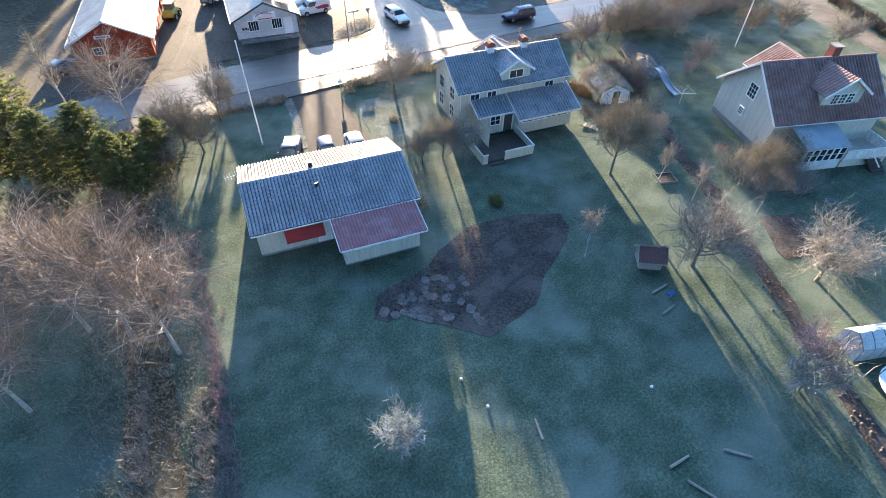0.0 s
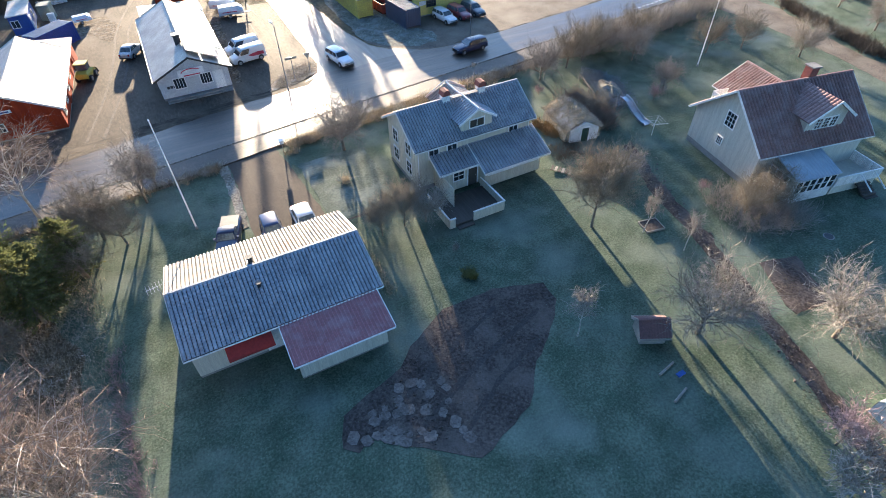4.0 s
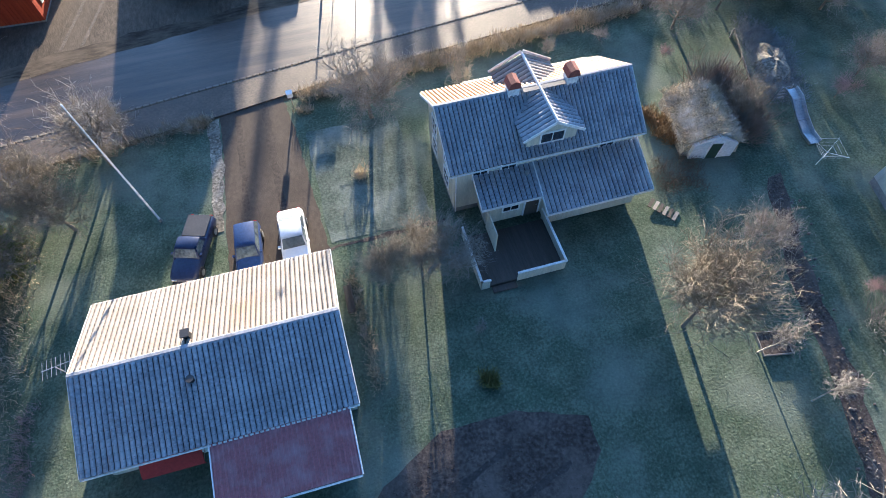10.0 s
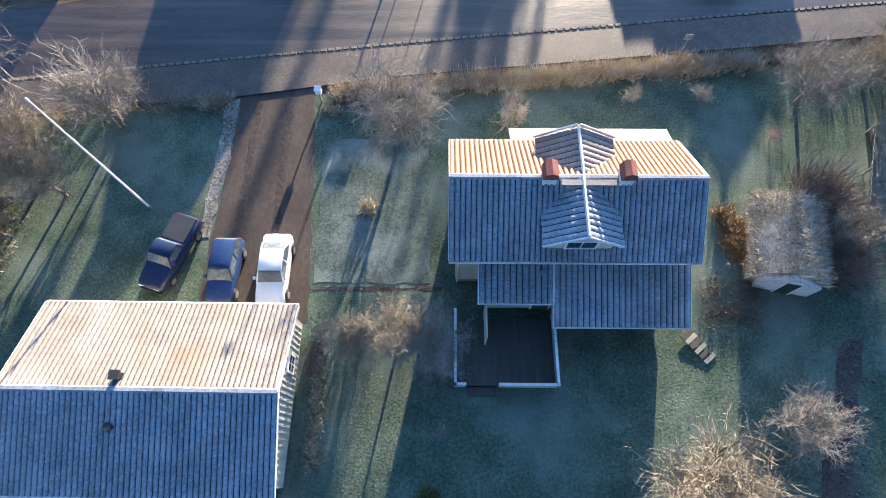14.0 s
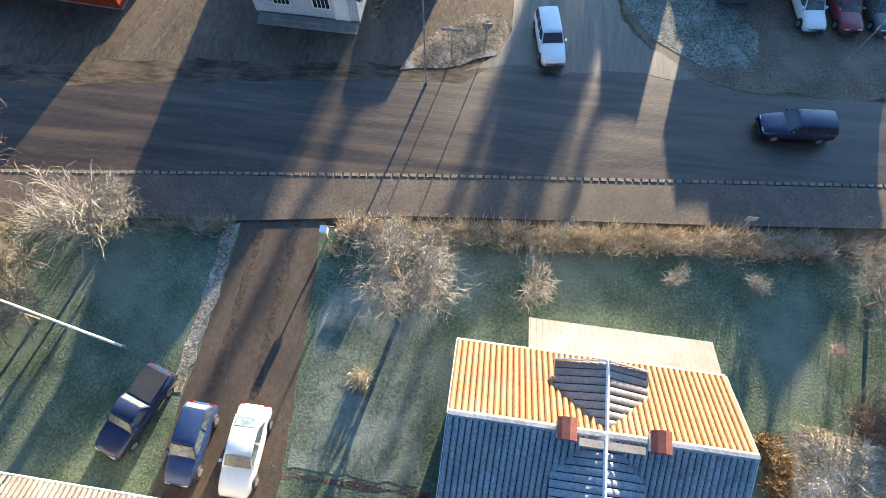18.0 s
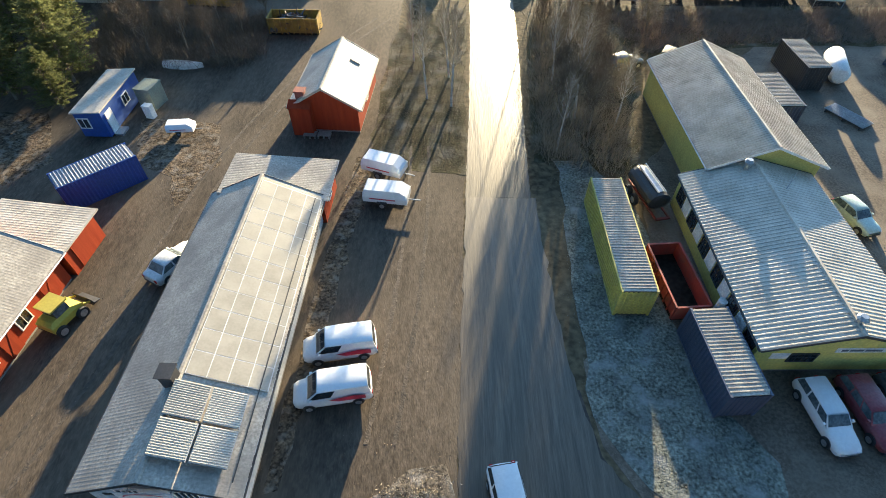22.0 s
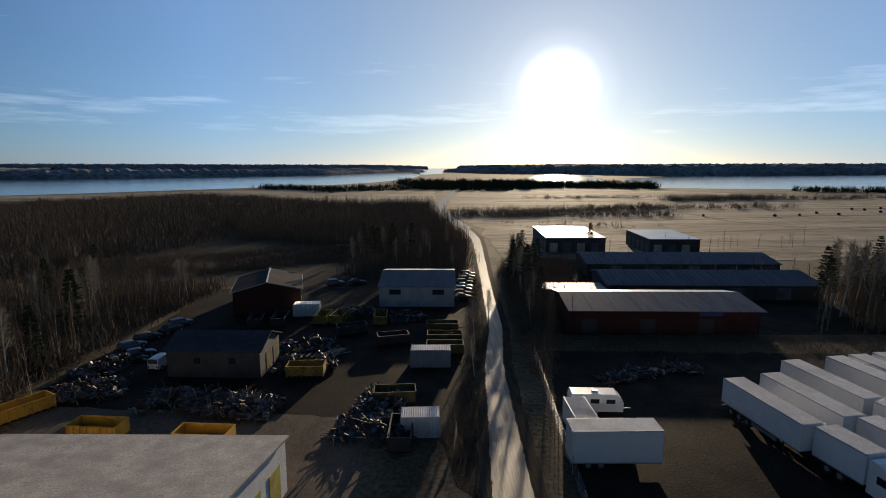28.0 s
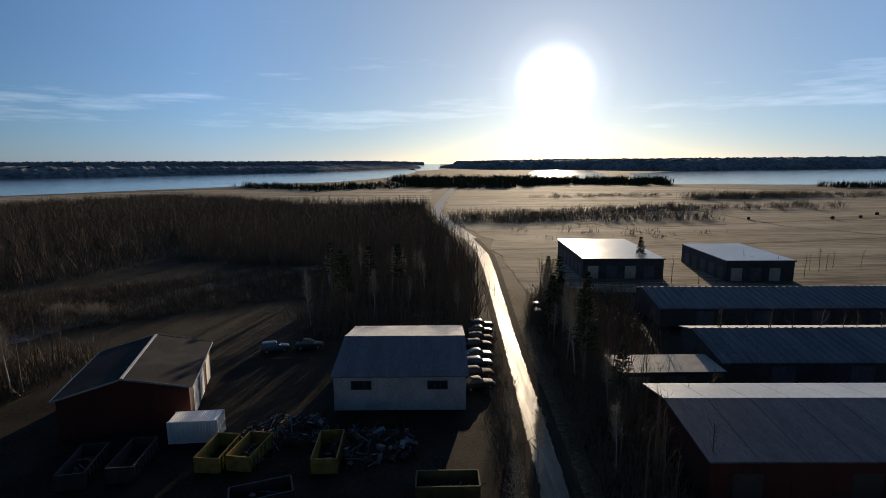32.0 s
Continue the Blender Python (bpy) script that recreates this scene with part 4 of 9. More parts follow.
# soil patch on the lawn
patch("soil_patch", [(2.3, 14.3), (3.0, 16.3), (5.0, 16.9), (6.8, 17.2), (9.6, 19.2), (12.4, 20.5), (16.5, 20.4), (20.1, 18.9), (19.9, 17.2), (18.5, 15.6), (15.5, 13.6), (13.2, 11.4), (10.8, 10.4), (8.9, 9.9), (7.4, 11.2), (5.7, 12.6), (3.9, 14.2), (3.0, 13.6)], 0.045, SOIL, "large bare patch of dark raked soil in the lawn", "soil", wobble=0.14, seed=4)
clods = Shape()
rnd = random.Random(8)
for x, y, k in area([(3, 14), (6.8, 17), (12.4, 20.2), (19.6, 18.6), (18.2, 15.9), (12.9, 11.5), (8.9, 10.2), (5.7, 12.9)], 1500, 3):
    r = rnd.uniform(0.02, 0.07) * k * (2.0 if x < 8 and rnd.random() < 0.25 else 1)
    c = Vector((x, y, 0.05)); a = rnd.random() * 3
    pts = [c + Vector((math.cos(a + i * 1.57) * r, math.sin(a + i * 1.57) * r * 0.8, 0)) for i in range(4)]
    top = c + Vector((rnd.gauss(0, r * 0.2), rnd.gauss(0, r * 0.2), r * 0.7))
    for i in range(4):
        clods.poly(pts[i], pts[(i + 1) % 4], top)
solid("soil_clods", clods, SOIL, "loose dark clods scattered over the bare soil", "soil", kind="stuff")
for k, (a, b) in enumerate((((4.6, 14.6), (15.6, 18.9)), ((6.4, 13.2), (18.2, 17.3)), ((8.4, 11.6), (16.6, 15.2)))):
    patch("soil_track", [(a[0], a[1]), ((a[0] + b[0]) / 2, (a[1] + b[1]) / 2 + 0.4), b, (b[0] + 0.1, b[1] - 0.3), ((a[0] + b[0]) / 2 + 0.1, (a[1] + b[1]) / 2), (a[0] + 0.1, a[1] - 0.3)], 0.049, shade("wet_dark_soil", (0.032, 0.027, 0.024), (0.05, 0.042, 0.037), 0.8, 9, 0.9, 0, 0.5, grit=0.3), "dark track pressed into the bare soil", "soil", wobble=0.1, seed=k)
# flagstones showing at the soil's edge
FLAG = shade("brown_grey_flagstone", (0.13, 0.112, 0.098), (0.09, 0.077, 0.067), 2, 12, 0.9, 0, 0.3, grit=0.3)
slabs = tagged(new("flagstone_bed"), "flat brown-grey stones sunk in the dark soil", "stones", kind="structure")
for i, (x, y, k) in enumerate(area([(2.8, 14.6), (6.8, 16.8), (9.6, 15.5), (9.0, 11.0), (6, 12.6)], 34, 12)):
    w, d = 0.35 * k, 0.28 * k
    part("flagstone", Shape().prism([(-w, -d), (w * 0.5, -d * 1.15), (w, -d * 0.1), (w * 0.8, d * 0.8), (-w * 0.5, d), (-w * 1.1, d * 0.3)], 0.03, 0.05 + 0.0011 * i), FLAG, slabs, at=pose(x, y, 0, 0, 0, 37 * i))
# ditch strip and beds
patch("ditch_strip", [(38.3, 30), (39.6, 30), (36.6, 23), (35, 16.4), (31.6, 7.2), (29.8, 2), (27.2, -5.2), (23.5, -14), (22.2, -14), (25.6, -5.2), (28.4, 2), (30.2, 7.4), (33.6, 16.8), (35.4, 23.6)], 0.03, SOIL, "dark strip of bare earth and stones along the boundary", "ditch", wobble=0.2)
patch("vegetable_bed", [(35.6, 12.4), (38.9, 11.4), (36.5, 7.2), (33.4, 7.8)], 0.05, SOIL, "dug vegetable bed with clods and dead stalks", "bed", wobble=0.15)
patch("side_road", [(77, 57), (86, 57.8), (85, 46), (81.5, 38), (79.2, 30), (79.0, 21), (76, 8), (62, 6), (68.8, 15.6), (73.4, 22.3), (76, 31), (77.5, 44)], 0.03, GRAVEL, "pale gravel side road behind the red-roofed house", "road", wobble=0.2)
patch("lawn", [(84.5, 56), (150, 62), (150, -40), (78, -40), (82, 10), (83.5, 30)], 0.02, GRASS, "frosted lawn of the garden beyond the side road", wobble=0.4)
patch("frost_strip", [(2.2, 46.4), (3.1, 46.6), (3.0, 42), (2.6, 36.5), (1.9, 36.5), (2.2, 42)], 0.05, FROSTG, "pale frosted strip of tall grass beside the driveway", wobble=0.12)
patch("fenced_lawn", [(9.0, 33.6), (15.8, 33.4), (15.6, 43.2), (9.0, 43.4)], 0.035, shade("white_frosted_lawn", (0.075, 0.1, 0.08), (0.13, 0.152, 0.125), 0.6, 9, 0.95, 0, 0.4, (0.27, 0.3, 0.27), 0.3, 0.1, size3=0.3, grit=0.25, gs=5), "small fenced rectangle of whiter frosted lawn", wobble=0.1)
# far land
patch("wood_floor", [(-38, 150), (-34, 226), (-14, 224), (22, 228), (27, 262), (28, 300), (18, 385), (12, 500), (-60, 505), (-210, 600), (-300, 470), (-420, 380), (-420, 140), (-60, 118)], 0.008, SHADEFLOOR, "litter-covered floor of the bare woods, darkened for tree shade", wobble=1.5)
patch("clearing", [(-62, 228), (-46, 240), (-22, 255), (-6, 262), (-12, 282), (-24, 292), (-44, 276), (-75, 262), (-110, 262), (-110, 240)], 0.03, SHADEFLOOR, "shaded scrubby clearing beside the track", wobble=1.0)
patch("far_fields", [(36, 262), (130, 262), (420, 330), (560, 520), (330, 640), (200, 760), (60, 800), (33, 640), (24, 520), (22, 450), (28, 392), (36, 340)], 0.06, FIELD, "pale frosted fields beyond the halls", "field", wobble=2.0)
patch("reed_fields", [(-420, 560), (-230, 700), (-90, 730), (10, 700), (14, 520), (-40, 520), (-200, 480)], 0.06, FIELD, "pale brown reed fields along the shore", "field", wobble=2.5)
patch("wood_road", [(-80, 214), (-51, 232), (-37, 262), (-20, 286), (-5, 296), (-5, 300), (-22, 292), (-42, 268), (-56, 238), (-80, 222)], 0.05, FROSTG, "frosted track at the wood's edge", "road", wobble=0.5)
for nm, pts in (("water", [(-1900, 420), (-700, 480), (-380, 600), (-225, 770), (-120, 900), (-60, 1100), (-35, 1500), (-60, 2150), (-330, 1560), (-560, 1330), (-780, 1130), (-1900, 900)]),
                ("water", [(-35, 1700), (30, 1900), (60, 4700), (-500, 4700), (-120, 2300)]),
                ("water", [(300, 770), (430, 740), (620, 730), (1900, 640), (1900, 1900), (1250, 1640), (640, 1480), (420, 1250), (320, 960)]),
                ("water", [(150, 1000), (215, 960), (300, 985), (420, 1500), (480, 1800), (330, 1800), (240, 1400)])):
    patch(nm, pts, 0.12, WATER, "calm cold bay reflecting the sky", "water", wobble=6.0)
# ditches across the fields
for pts in ([(86, 390), (106, 336), (107, 336), (87.5, 390)], [(164, 449), (166, 373), (186, 344), (188, 345), (168.5, 373), (166, 449)], [(110, 372), (230, 400), (400, 430), (400, 432), (230, 402.5), (110, 374)], [(60, 520), (210, 530), (380, 552), (380, 556), (210, 534), (60, 523)], [(38, 318), (120, 326), (260, 352), (260, 354), (120, 328), (38, 320)]):
    patch("field_ditch", pts, 0.09, EARTH, "dark ditch with dead grass across the fields", "ditch", wobble=0.5)
# distant shores: wooded ridges
def shore(pts, height, seed, label):
    rnd = random.Random(seed)
    s = Shape()
    prev = None
    for i in range(len(pts) - 1):
        a, b, ha, hb = Vector(pts[i][:2]), Vector(pts[i + 1][:2]), pts[i][2], pts[i + 1][2]
        n = max(4, int((b - a).length / 7))
        side = Vector((-(b - a).y, (b - a).x)).normalized()
        for j in range(n):
            c = a.lerp(b, j / n)
            h = (ha + (hb - ha) * j / n) * height
            tops = []
            for k, d in ((0.35, -25), (0.75, 0), (0.97, 40), (0.9, 120)):
                t = c + side * d
                tops.append((t.x, t.y, h * k * rnd.uniform(0.88, 1.12)))
            f, g = c - side * 34, c + side * 190
            cur = [(f.x, f.y, 0)] + tops + [(g.x, g.y, 0)]
            if prev:
                k0 = len(s.v)
                s.v += prev + cur
                s.f += [(k0 + q, k0 + q + 1, k0 + 6 + q + 1, k0 + 6 + q) for q in range(5)]
            prev = cur
    return solid("far_shore", s, HAZEWOOD, label, "hills", kind="structure")
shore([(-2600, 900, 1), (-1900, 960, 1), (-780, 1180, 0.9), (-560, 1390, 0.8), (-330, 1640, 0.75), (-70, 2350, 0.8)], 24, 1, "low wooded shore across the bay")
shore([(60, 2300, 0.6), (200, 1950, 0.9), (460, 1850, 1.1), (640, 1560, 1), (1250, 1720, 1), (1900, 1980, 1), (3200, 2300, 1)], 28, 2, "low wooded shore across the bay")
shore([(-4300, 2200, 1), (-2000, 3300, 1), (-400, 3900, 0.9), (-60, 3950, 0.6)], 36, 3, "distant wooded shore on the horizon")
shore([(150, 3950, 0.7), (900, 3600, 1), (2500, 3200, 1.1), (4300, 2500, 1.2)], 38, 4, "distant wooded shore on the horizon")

# garage with annex
gm = pose(-3.6, 31.4, 0, 0, 0, -91.6)
garage = gable("garage", gm, 12.3, 8.2, 2.75, 4.15, CREAM2, TILE, "cream boarded garage with a frosted grey tiled roof and red awning", 0.4, 0.35, tiled(TILE, 150, 0.26, 0.36), 0.25, "garage", under=DARKROOF, sunny=tiled(THAWTILE, 150, 0.26, 0.36))
# local: x runs back (north eave 0) to front (8.2), y runs along the ridge
part("roof_vent", Shape().box(3.35, 5.05, 3.7, 3.65, 5.35, 4.4).box(3.28, 4.98, 4.4, 3.72, 5.42, 4.48), BLACK, garage, "small black roof vent")
part("vent_pipe", Shape().tube((5.7, 5.2, 3.4), (5.7, 5.2, 3.95), 0.13, n=10).tube((5.7, 5.2, 3.95), (5.7, 5.2, 4.02), 0.2, n=10), BLACK, garage, "black vent pipe")
aw = part("awning", Shape().slab((8.25, 2.0, 2.35), (9.15, 2.0, 1.75), (9.15, 4.9, 1.75), (8.25, 4.9, 2.35), 0.04).box(9.1, 2.0, 1.55, 9.14, 4.9, 1.76), AWNING, garage, "red canvas awning")
for y in (2.05, 4.85):
    part("awning_arm", Shape().tube((8.22, y, 1.5), (9.1, y, 1.7), 0.02, n=6), STEEL, aw)
window(garage, (8.23, 3.4, 1.45), 90, 1.3, 0.9, 2, 1)
door(garage, (8.23, 4.9, 0.25), 90, 0.9, 1.95, WHITE)
for i, y in enumerate((1.6, 4.6, 7.6, 10.4)):
    dd = part("garage_door", Shape().box(-0.04, y - 1.2, 0.1, 0.0, y + 1.2, 2.2), WOODG, garage)
    for k in range(5):
        part("door_rail", Shape().box(-0.06, y - 1.18, 0.2 + k * 0.4, -0.03, y + 1.18, 0.26 + k * 0.4), WOODG, dd)
# boards on the east gable
for i in range(26):
    x = 0.3 + i * 0.3
    part("batten", Shape().box(x, 12.3, 0.25, x + 0.05, 12.33, 2.7), CREAM2, garage)
window(garage, (2.4, 12.34, 1.6), 180, 0.8, 0.9, 2, 2)
bench = thing("garden_bench", pose(9.35, 29.2, 0, 0, 0, -91.6), "dark wooden bench beside the garage wall", "bench")
part("seat", Shape().box(-0.9, -0.22, 0.42, 0.9, 0.22, 0.47), WOODD, bench)
part("backrest", Shape().box(-0.9, 0.2, 0.5, 0.9, 0.25, 0.9), WOODD, bench)
for x in (-0.8, 0.75):
    for y in (-0.2, 0.16):
        part("leg", Shape().box(x, y, 0, x + 0.06, y + 0.06, 0.42), WOODD, bench)
# annex under the red sheet roof
ax = thing("annex", pose(1.9, 22.9, 0, 0, 0, -1.6), "cream boarded annex with a dull red sheet roof", "building")
for nm, b in (("wall", (0, -3.0, 0.2, 5.9, -2.85, 1.95)),):
    part(nm, Shape().box(*b), CREAM2, ax)
for x0 in (0, 5.75):
    part("wall", Shape().prism([(-2.85, 0.2), (0.2, 0.2), (0.2, 2.5), (-2.85, 1.96)], x0, x0 + 0.15, "x"), CREAM2, ax)
part("plinth", Shape().box(0.03, -2.97, 0, 5.87, 0.2, 0.2), STONE, ax)
rf = part("roof", Shape().slab((-0.3, -3.35, 2.0), (6.4, -3.35, 2.0), (6.4, 0.15, 2.62), (-0.3, 0.15, 2.62), 0.08), REDMETAL, ax)
ribs(rf, (-0.3, -3.35, 2.0), (6.7, 0, 0), (0, 3.5, 0.62), 27, REDMETAL, amp=0.06)
for x in (-0.34, 6.4):
    part("bargeboard", Shape().slab((x, -3.38, 2.07), (x + 0.05, -3.38, 2.07), (x + 0.05, 0.1, 2.7), (x, 0.1, 2.7), 0.2), WHITE, ax)
part("gutter", Shape().tube((-0.3, -3.42, 1.95), (6.4, -3.42, 1.95), 0.055, n=6), WHITE, ax)
for x in (1.4, 4.2):
    window(ax, (x, -3.02, 1.65), 0, 1.1, 0.22, 2, 1)
for i in range(19):
    part("batten", Shape().box(0.2 + i * 0.3, -3.03, 0.2, 0.25 + i * 0.3, -3.0, 1.95), CREAM2, ax)
# television aerial on the garage roof
an = thing("aerial", pose(-4.2, 27.6, 3.2), "thin metal television aerial beside the roof", "aerial")
part("mast", Shape().tube((0, 0, -3.2), (0, 0, 1.6), 0.025, n=6), STEEL, an)
part("boom", Shape().tube((-0.7, 0, 1.5), (0.7, 0.2, 1.5), 0.015, n=5), STEEL, an)
for i in range(7):
    part("element", Shape().tube((-0.6 + i * 0.2, -0.45 + i * 0.03, 1.5), (-0.7 + i * 0.2, 0.5 + i * 0.03, 1.5), 0.009, n=4), STEEL, an)

# two-storey house: local x along the front, ridge along y after the turn
hm = pose(17.3, 39.6, 0, 0, 0, -91.2)
house = gable("house", hm, 11.6, 6.1, 4.75, 6.65, CREAM, TILE, "cream boarded two-storey house with a frosted grey tiled roof", 0.45, 0.4, tiled(TILE, 150, 0.26, 0.35), 0.5, "house", ridge_at=0.5, under=DARKROOF, sunny=tiled(BARETILE, 150, 0.26, 0.35))
# local x: 0 = road side, 6.1 = garden side; y along the front from the drive
def dormer(th, x_front, y0, y1, top, depth_to, side, eave=5.5):
    """A gabled dormer on the roof; side +1 faces the garden, -1 the road."""
    ym = (y0 + y1) / 2
    f = part("dormer", Shape().prism([(y0 + 0.2, 3.9), (y1 - 0.2, 3.9), (y1 - 0.2, eave + 0.12), (ym, top - 0.16), (y0 + 0.2, eave + 0.12)], min(x_front, depth_to), max(x_front, depth_to), "x"), CREAM, th)
    xo = x_front + 0.22 * side
    for a, b, flip in ((y0 - 0.15, ym, 0), (ym, y1 + 0.15, 1)):
        za, zb = (eave, top) if not flip else (top, eave)
        pts = [(xo, a, za), (xo, b, zb), (depth_to, b, zb), (depth_to, a, za)]
        if side < 0:
            pts = [pts[1], pts[0], pts[3], pts[2]]
        r = part("dormer_roof", Shape().slab(*pts, 0.1), DARKROOF, f)
        lo, hi = ((a, za), (b, zb)) if za < zb else ((b, zb), (a, za))
        p0 = Vector((xo, lo[0], lo[1])); p1 = Vector((depth_to, lo[0], lo[1])); p2 = Vector((xo, hi[0], hi[1]))
        q0, q1 = (p0, p1) if (p1 - p0).cross(p2 - p0).z > 0 else (p1, p0)
        up = p2 - p0
        nu, nv = max(3, int((q1 - q0).length / 0.3)), max(2, int(up.length / 0.35))
        tiles(f, q0, q1 - q0, up, nu, nv, TILE if side > 0 else THAWTILE, lift=0.035)
    s = Shape()
    s.slab((xo, y0 - 0.2, eave), (xo + 0.05 * side, y0 - 0.2, eave), (xo + 0.05 * side, ym, top + 0.07), (xo, ym, top + 0.07), 0.18)
    s.slab((xo, ym, top + 0.07), (xo + 0.05 * side, ym, top + 0.07), (xo + 0.05 * side, y1 + 0.2, eave), (xo, y1 + 0.2, eave), 0.18)
    part("bargeboard", s, WHITE, f)
    part("ridge_cap", Shape().tube((xo, ym, top + 0.04), (depth_to, ym, top + 0.04), 0.09, n=6), WHITE, f)
    window(f, (x_front + 0.02 * side, ym, eave - 0.3), 90 * side, 1.4, 0.72, 2, 1)
dormer(house, 6.0, 4.2, 7.7, 6.75, 3.05, 1, 5.68)
dormer(house, 0.3, 4.2, 7.9, 6.55, 3.05, -1)
for y in (4.35, 8.0):
    c = part("chimney", Shape().box(2.75, y - 0.33, 5.9, 3.4, y + 0.33, 7.1), WHITE, house, "white rendered chimney")
    part("chimney_cap", Shape().prism([(y - 0.4, 7.1), (y + 0.4, 7.1), (y + 0.28, 7.5), (y, 7.62), (y - 0.28, 7.5)], 2.65, 3.5, "x"), BRICK, c, "curved red metal cap")
wk = part("roof_walkway", Shape().box(3.3, 4.9, 6.8, 3.6, 7.5, 6.84), WOODG, house, "narrow wooden walkway along the ridge")
for y in (5.1, 6.2, 7.3):
    part("bracket", Shape().box(3.32, y, 6.45, 3.36, y + 0.05, 6.8).box(3.54, y, 6.4, 3.58, y + 0.05, 6.8), STEEL, wk)
for z in (1.7, 3.6):
    for x in (1.7, 4.4):
        window(house, (x, -0.02, z), 0, 1.0, 1.2, 2, 2)
        window(house, (x, 11.62, z), 180, 1.0, 1.2, 2, 2)
for y in (1.6, 3.4, 9.8):
    window(house, (6.12, y, 3.6), 90, 0.9, 0.8, 2, 1)
    window(house, (-0.02, y, 3.5), -90, 1.0, 1.1, 2, 2)
for x, y in ((6.16, 0.08), (6.16, 11.5), (-0.06, 0.08)):
    part("downpipe", Shape().tube((x, y, 0.2), (x, y, 4.6), 0.045, n=6), WHITE, house)
for i in range(20):
    part("batten", Shape().box(0.15 + i * 0.3, -0.03, 0.5, 0.2 + i * 0.3, 0.0, 4.8), CREAM, house)
# road-side wing with white sheet roof
WINGROOF = shade("frosted_grey_sheet_roof", (0.15, 0.144, 0.135), (0.114, 0.11, 0.103), 0.5, 7, 0.6, 0, 0.05, (0.186, 0.18, 0.171), 0.35, 0.2, size3=0.6, grit=0.2)
part("wing_wall", Shape().box(-2.0, 3.6, 0.3, 0.0, 11.8, 2.8), CREAM, house)
wr = part("wing_roof", Shape().slab((-2.5, 12.35, 2.75), (-2.5, 3.1, 2.75), (-0.05, 3.1, 3.75), (-0.05, 12.35, 3.75), 0.08), PALEROOF, house, "pale profiled sheet roof")
ribs(wr, (-2.5, 12.35, 2.75), (0, -9.25, 0), (2.45, 0, 1.0), 30, WINGROOF, amp=0.012)
# garden-side porch wing: lower tiled roof with a step
part("porch_wall", Shape().box(6.1, 5.3, 0.3, 8.7, 11.3, 2.3), CREAM, house)
part("porch_wall", Shape().box(6.1, 1.6, 0.3, 7.7, 5.3, 2.35), CREAM, house)
for y0, y1, xe, ze, s in ((5.0, 11.95, 9.25, 2.2, 1), (1.15, 5.0, 8.15, 2.62, 0)):
    p0, p1 = Vector((xe, y0, ze)), Vector((xe, y1, ze))
    t0, t1 = Vector((5.95, y0, ze + (xe - 5.95) * 0.4)), Vector((5.95, y1, ze + (xe - 5.95) * 0.4))
    r = part("porch_roof", Shape().slab(p0, p1, t1, t0, 0.09), DARKROOF, house)
    tiles(r, p0, p1 - p0, t0 - p0, int((y1 - y0) / 0.3), int((t0 - p0).length / 0.35), TILE)
    part("fascia", Shape().box(xe, y0 - 0.05, ze - 0.16, xe + 0.04, y1 + 0.05, ze + 0.03), WHITE, house)
    for yy in (y0 - 0.05, y1):
        part("bargeboard", Shape().slab((xe, yy, ze + 0.06), (xe, yy + 0.05, ze + 0.06), (5.95, yy + 0.05, t0.z + 0.06), (5.95, yy, t0.z + 0.06), 0.18), WHITE, house)
for y in (6.3, 7.6, 8.9, 10.2):
    window(house, (8.72, y, 1.85), 90, 1.15, 0.55, 2, 1)
window(house, (7.72, 3.2, 1.75), 90, 1.0, 0.9, 2, 2)
door(house, (7.72, 4.6, 0.35), 90, 0.9, 1.95, WOODD)
part("roof_vent", Shape().tube((6.7, 4.4, 2.9), (6.7, 4.4, 3.45), 0.12, n=8), STEEL, house)
# deck with solid low fence
dk = thing("deck", pose(17.0, 27.6, 0, 0, 0, -1.2), "dark boarded terrace with a low pale boarded fence", "terrace")
for i in range(36):
    part("deck_board", once("dboard", lambda: Shape().box(0, 0, 0.28, 0.14, 3.6, 0.32).mesh("deck_board", WOODD)), None, dk, at=pose(0.05 + i * 0.147, 0.06, 0))
part("deck_base", Shape().box(0.05, 0.06, 0, 5.3, 3.66, 0.275), WOODD, dk)
for x0, y0, x1, y1 in ((0, 0, 0.06, 4.0), (5.3, 0, 5.36, 3.9), (2.3, 0, 5.3, 0.06), (0, 0, 0.55, 0.06)):
    f = part("fence", Shape().box(x0, y0, 0.1, x1, y1, 1.05), CREAM, dk)
    part("top_rail", Shape().box(x0 - 0.04, y0 - 0.04, 1.05, x1 + 0.04, y1 + 0.04, 1.1), WHITE, f)
part("screen", Shape().box(1.6, 2.2, 0.3, 1.66, 4.1, 2.2), CREAM, dk)
part("step", Shape().box(0.7, -0.4, 0, 2.2, 0.0, 0.16), WOODD, dk)
# garden steps
gs = thing("garden_steps", pose(30.3, 29.6, 0, 0, 0, 38), "small wooden garden steps with dark treads", "steps")
for i in range(6):
    part("tread", Shape().box(-0.38, -0.95 + i * 0.34, 0.03 + 0.02 * i, 0.38, -0.72 + i * 0.34, 0.09 + 0.02 * i), WOODD if i % 2 else WOODG, gs)

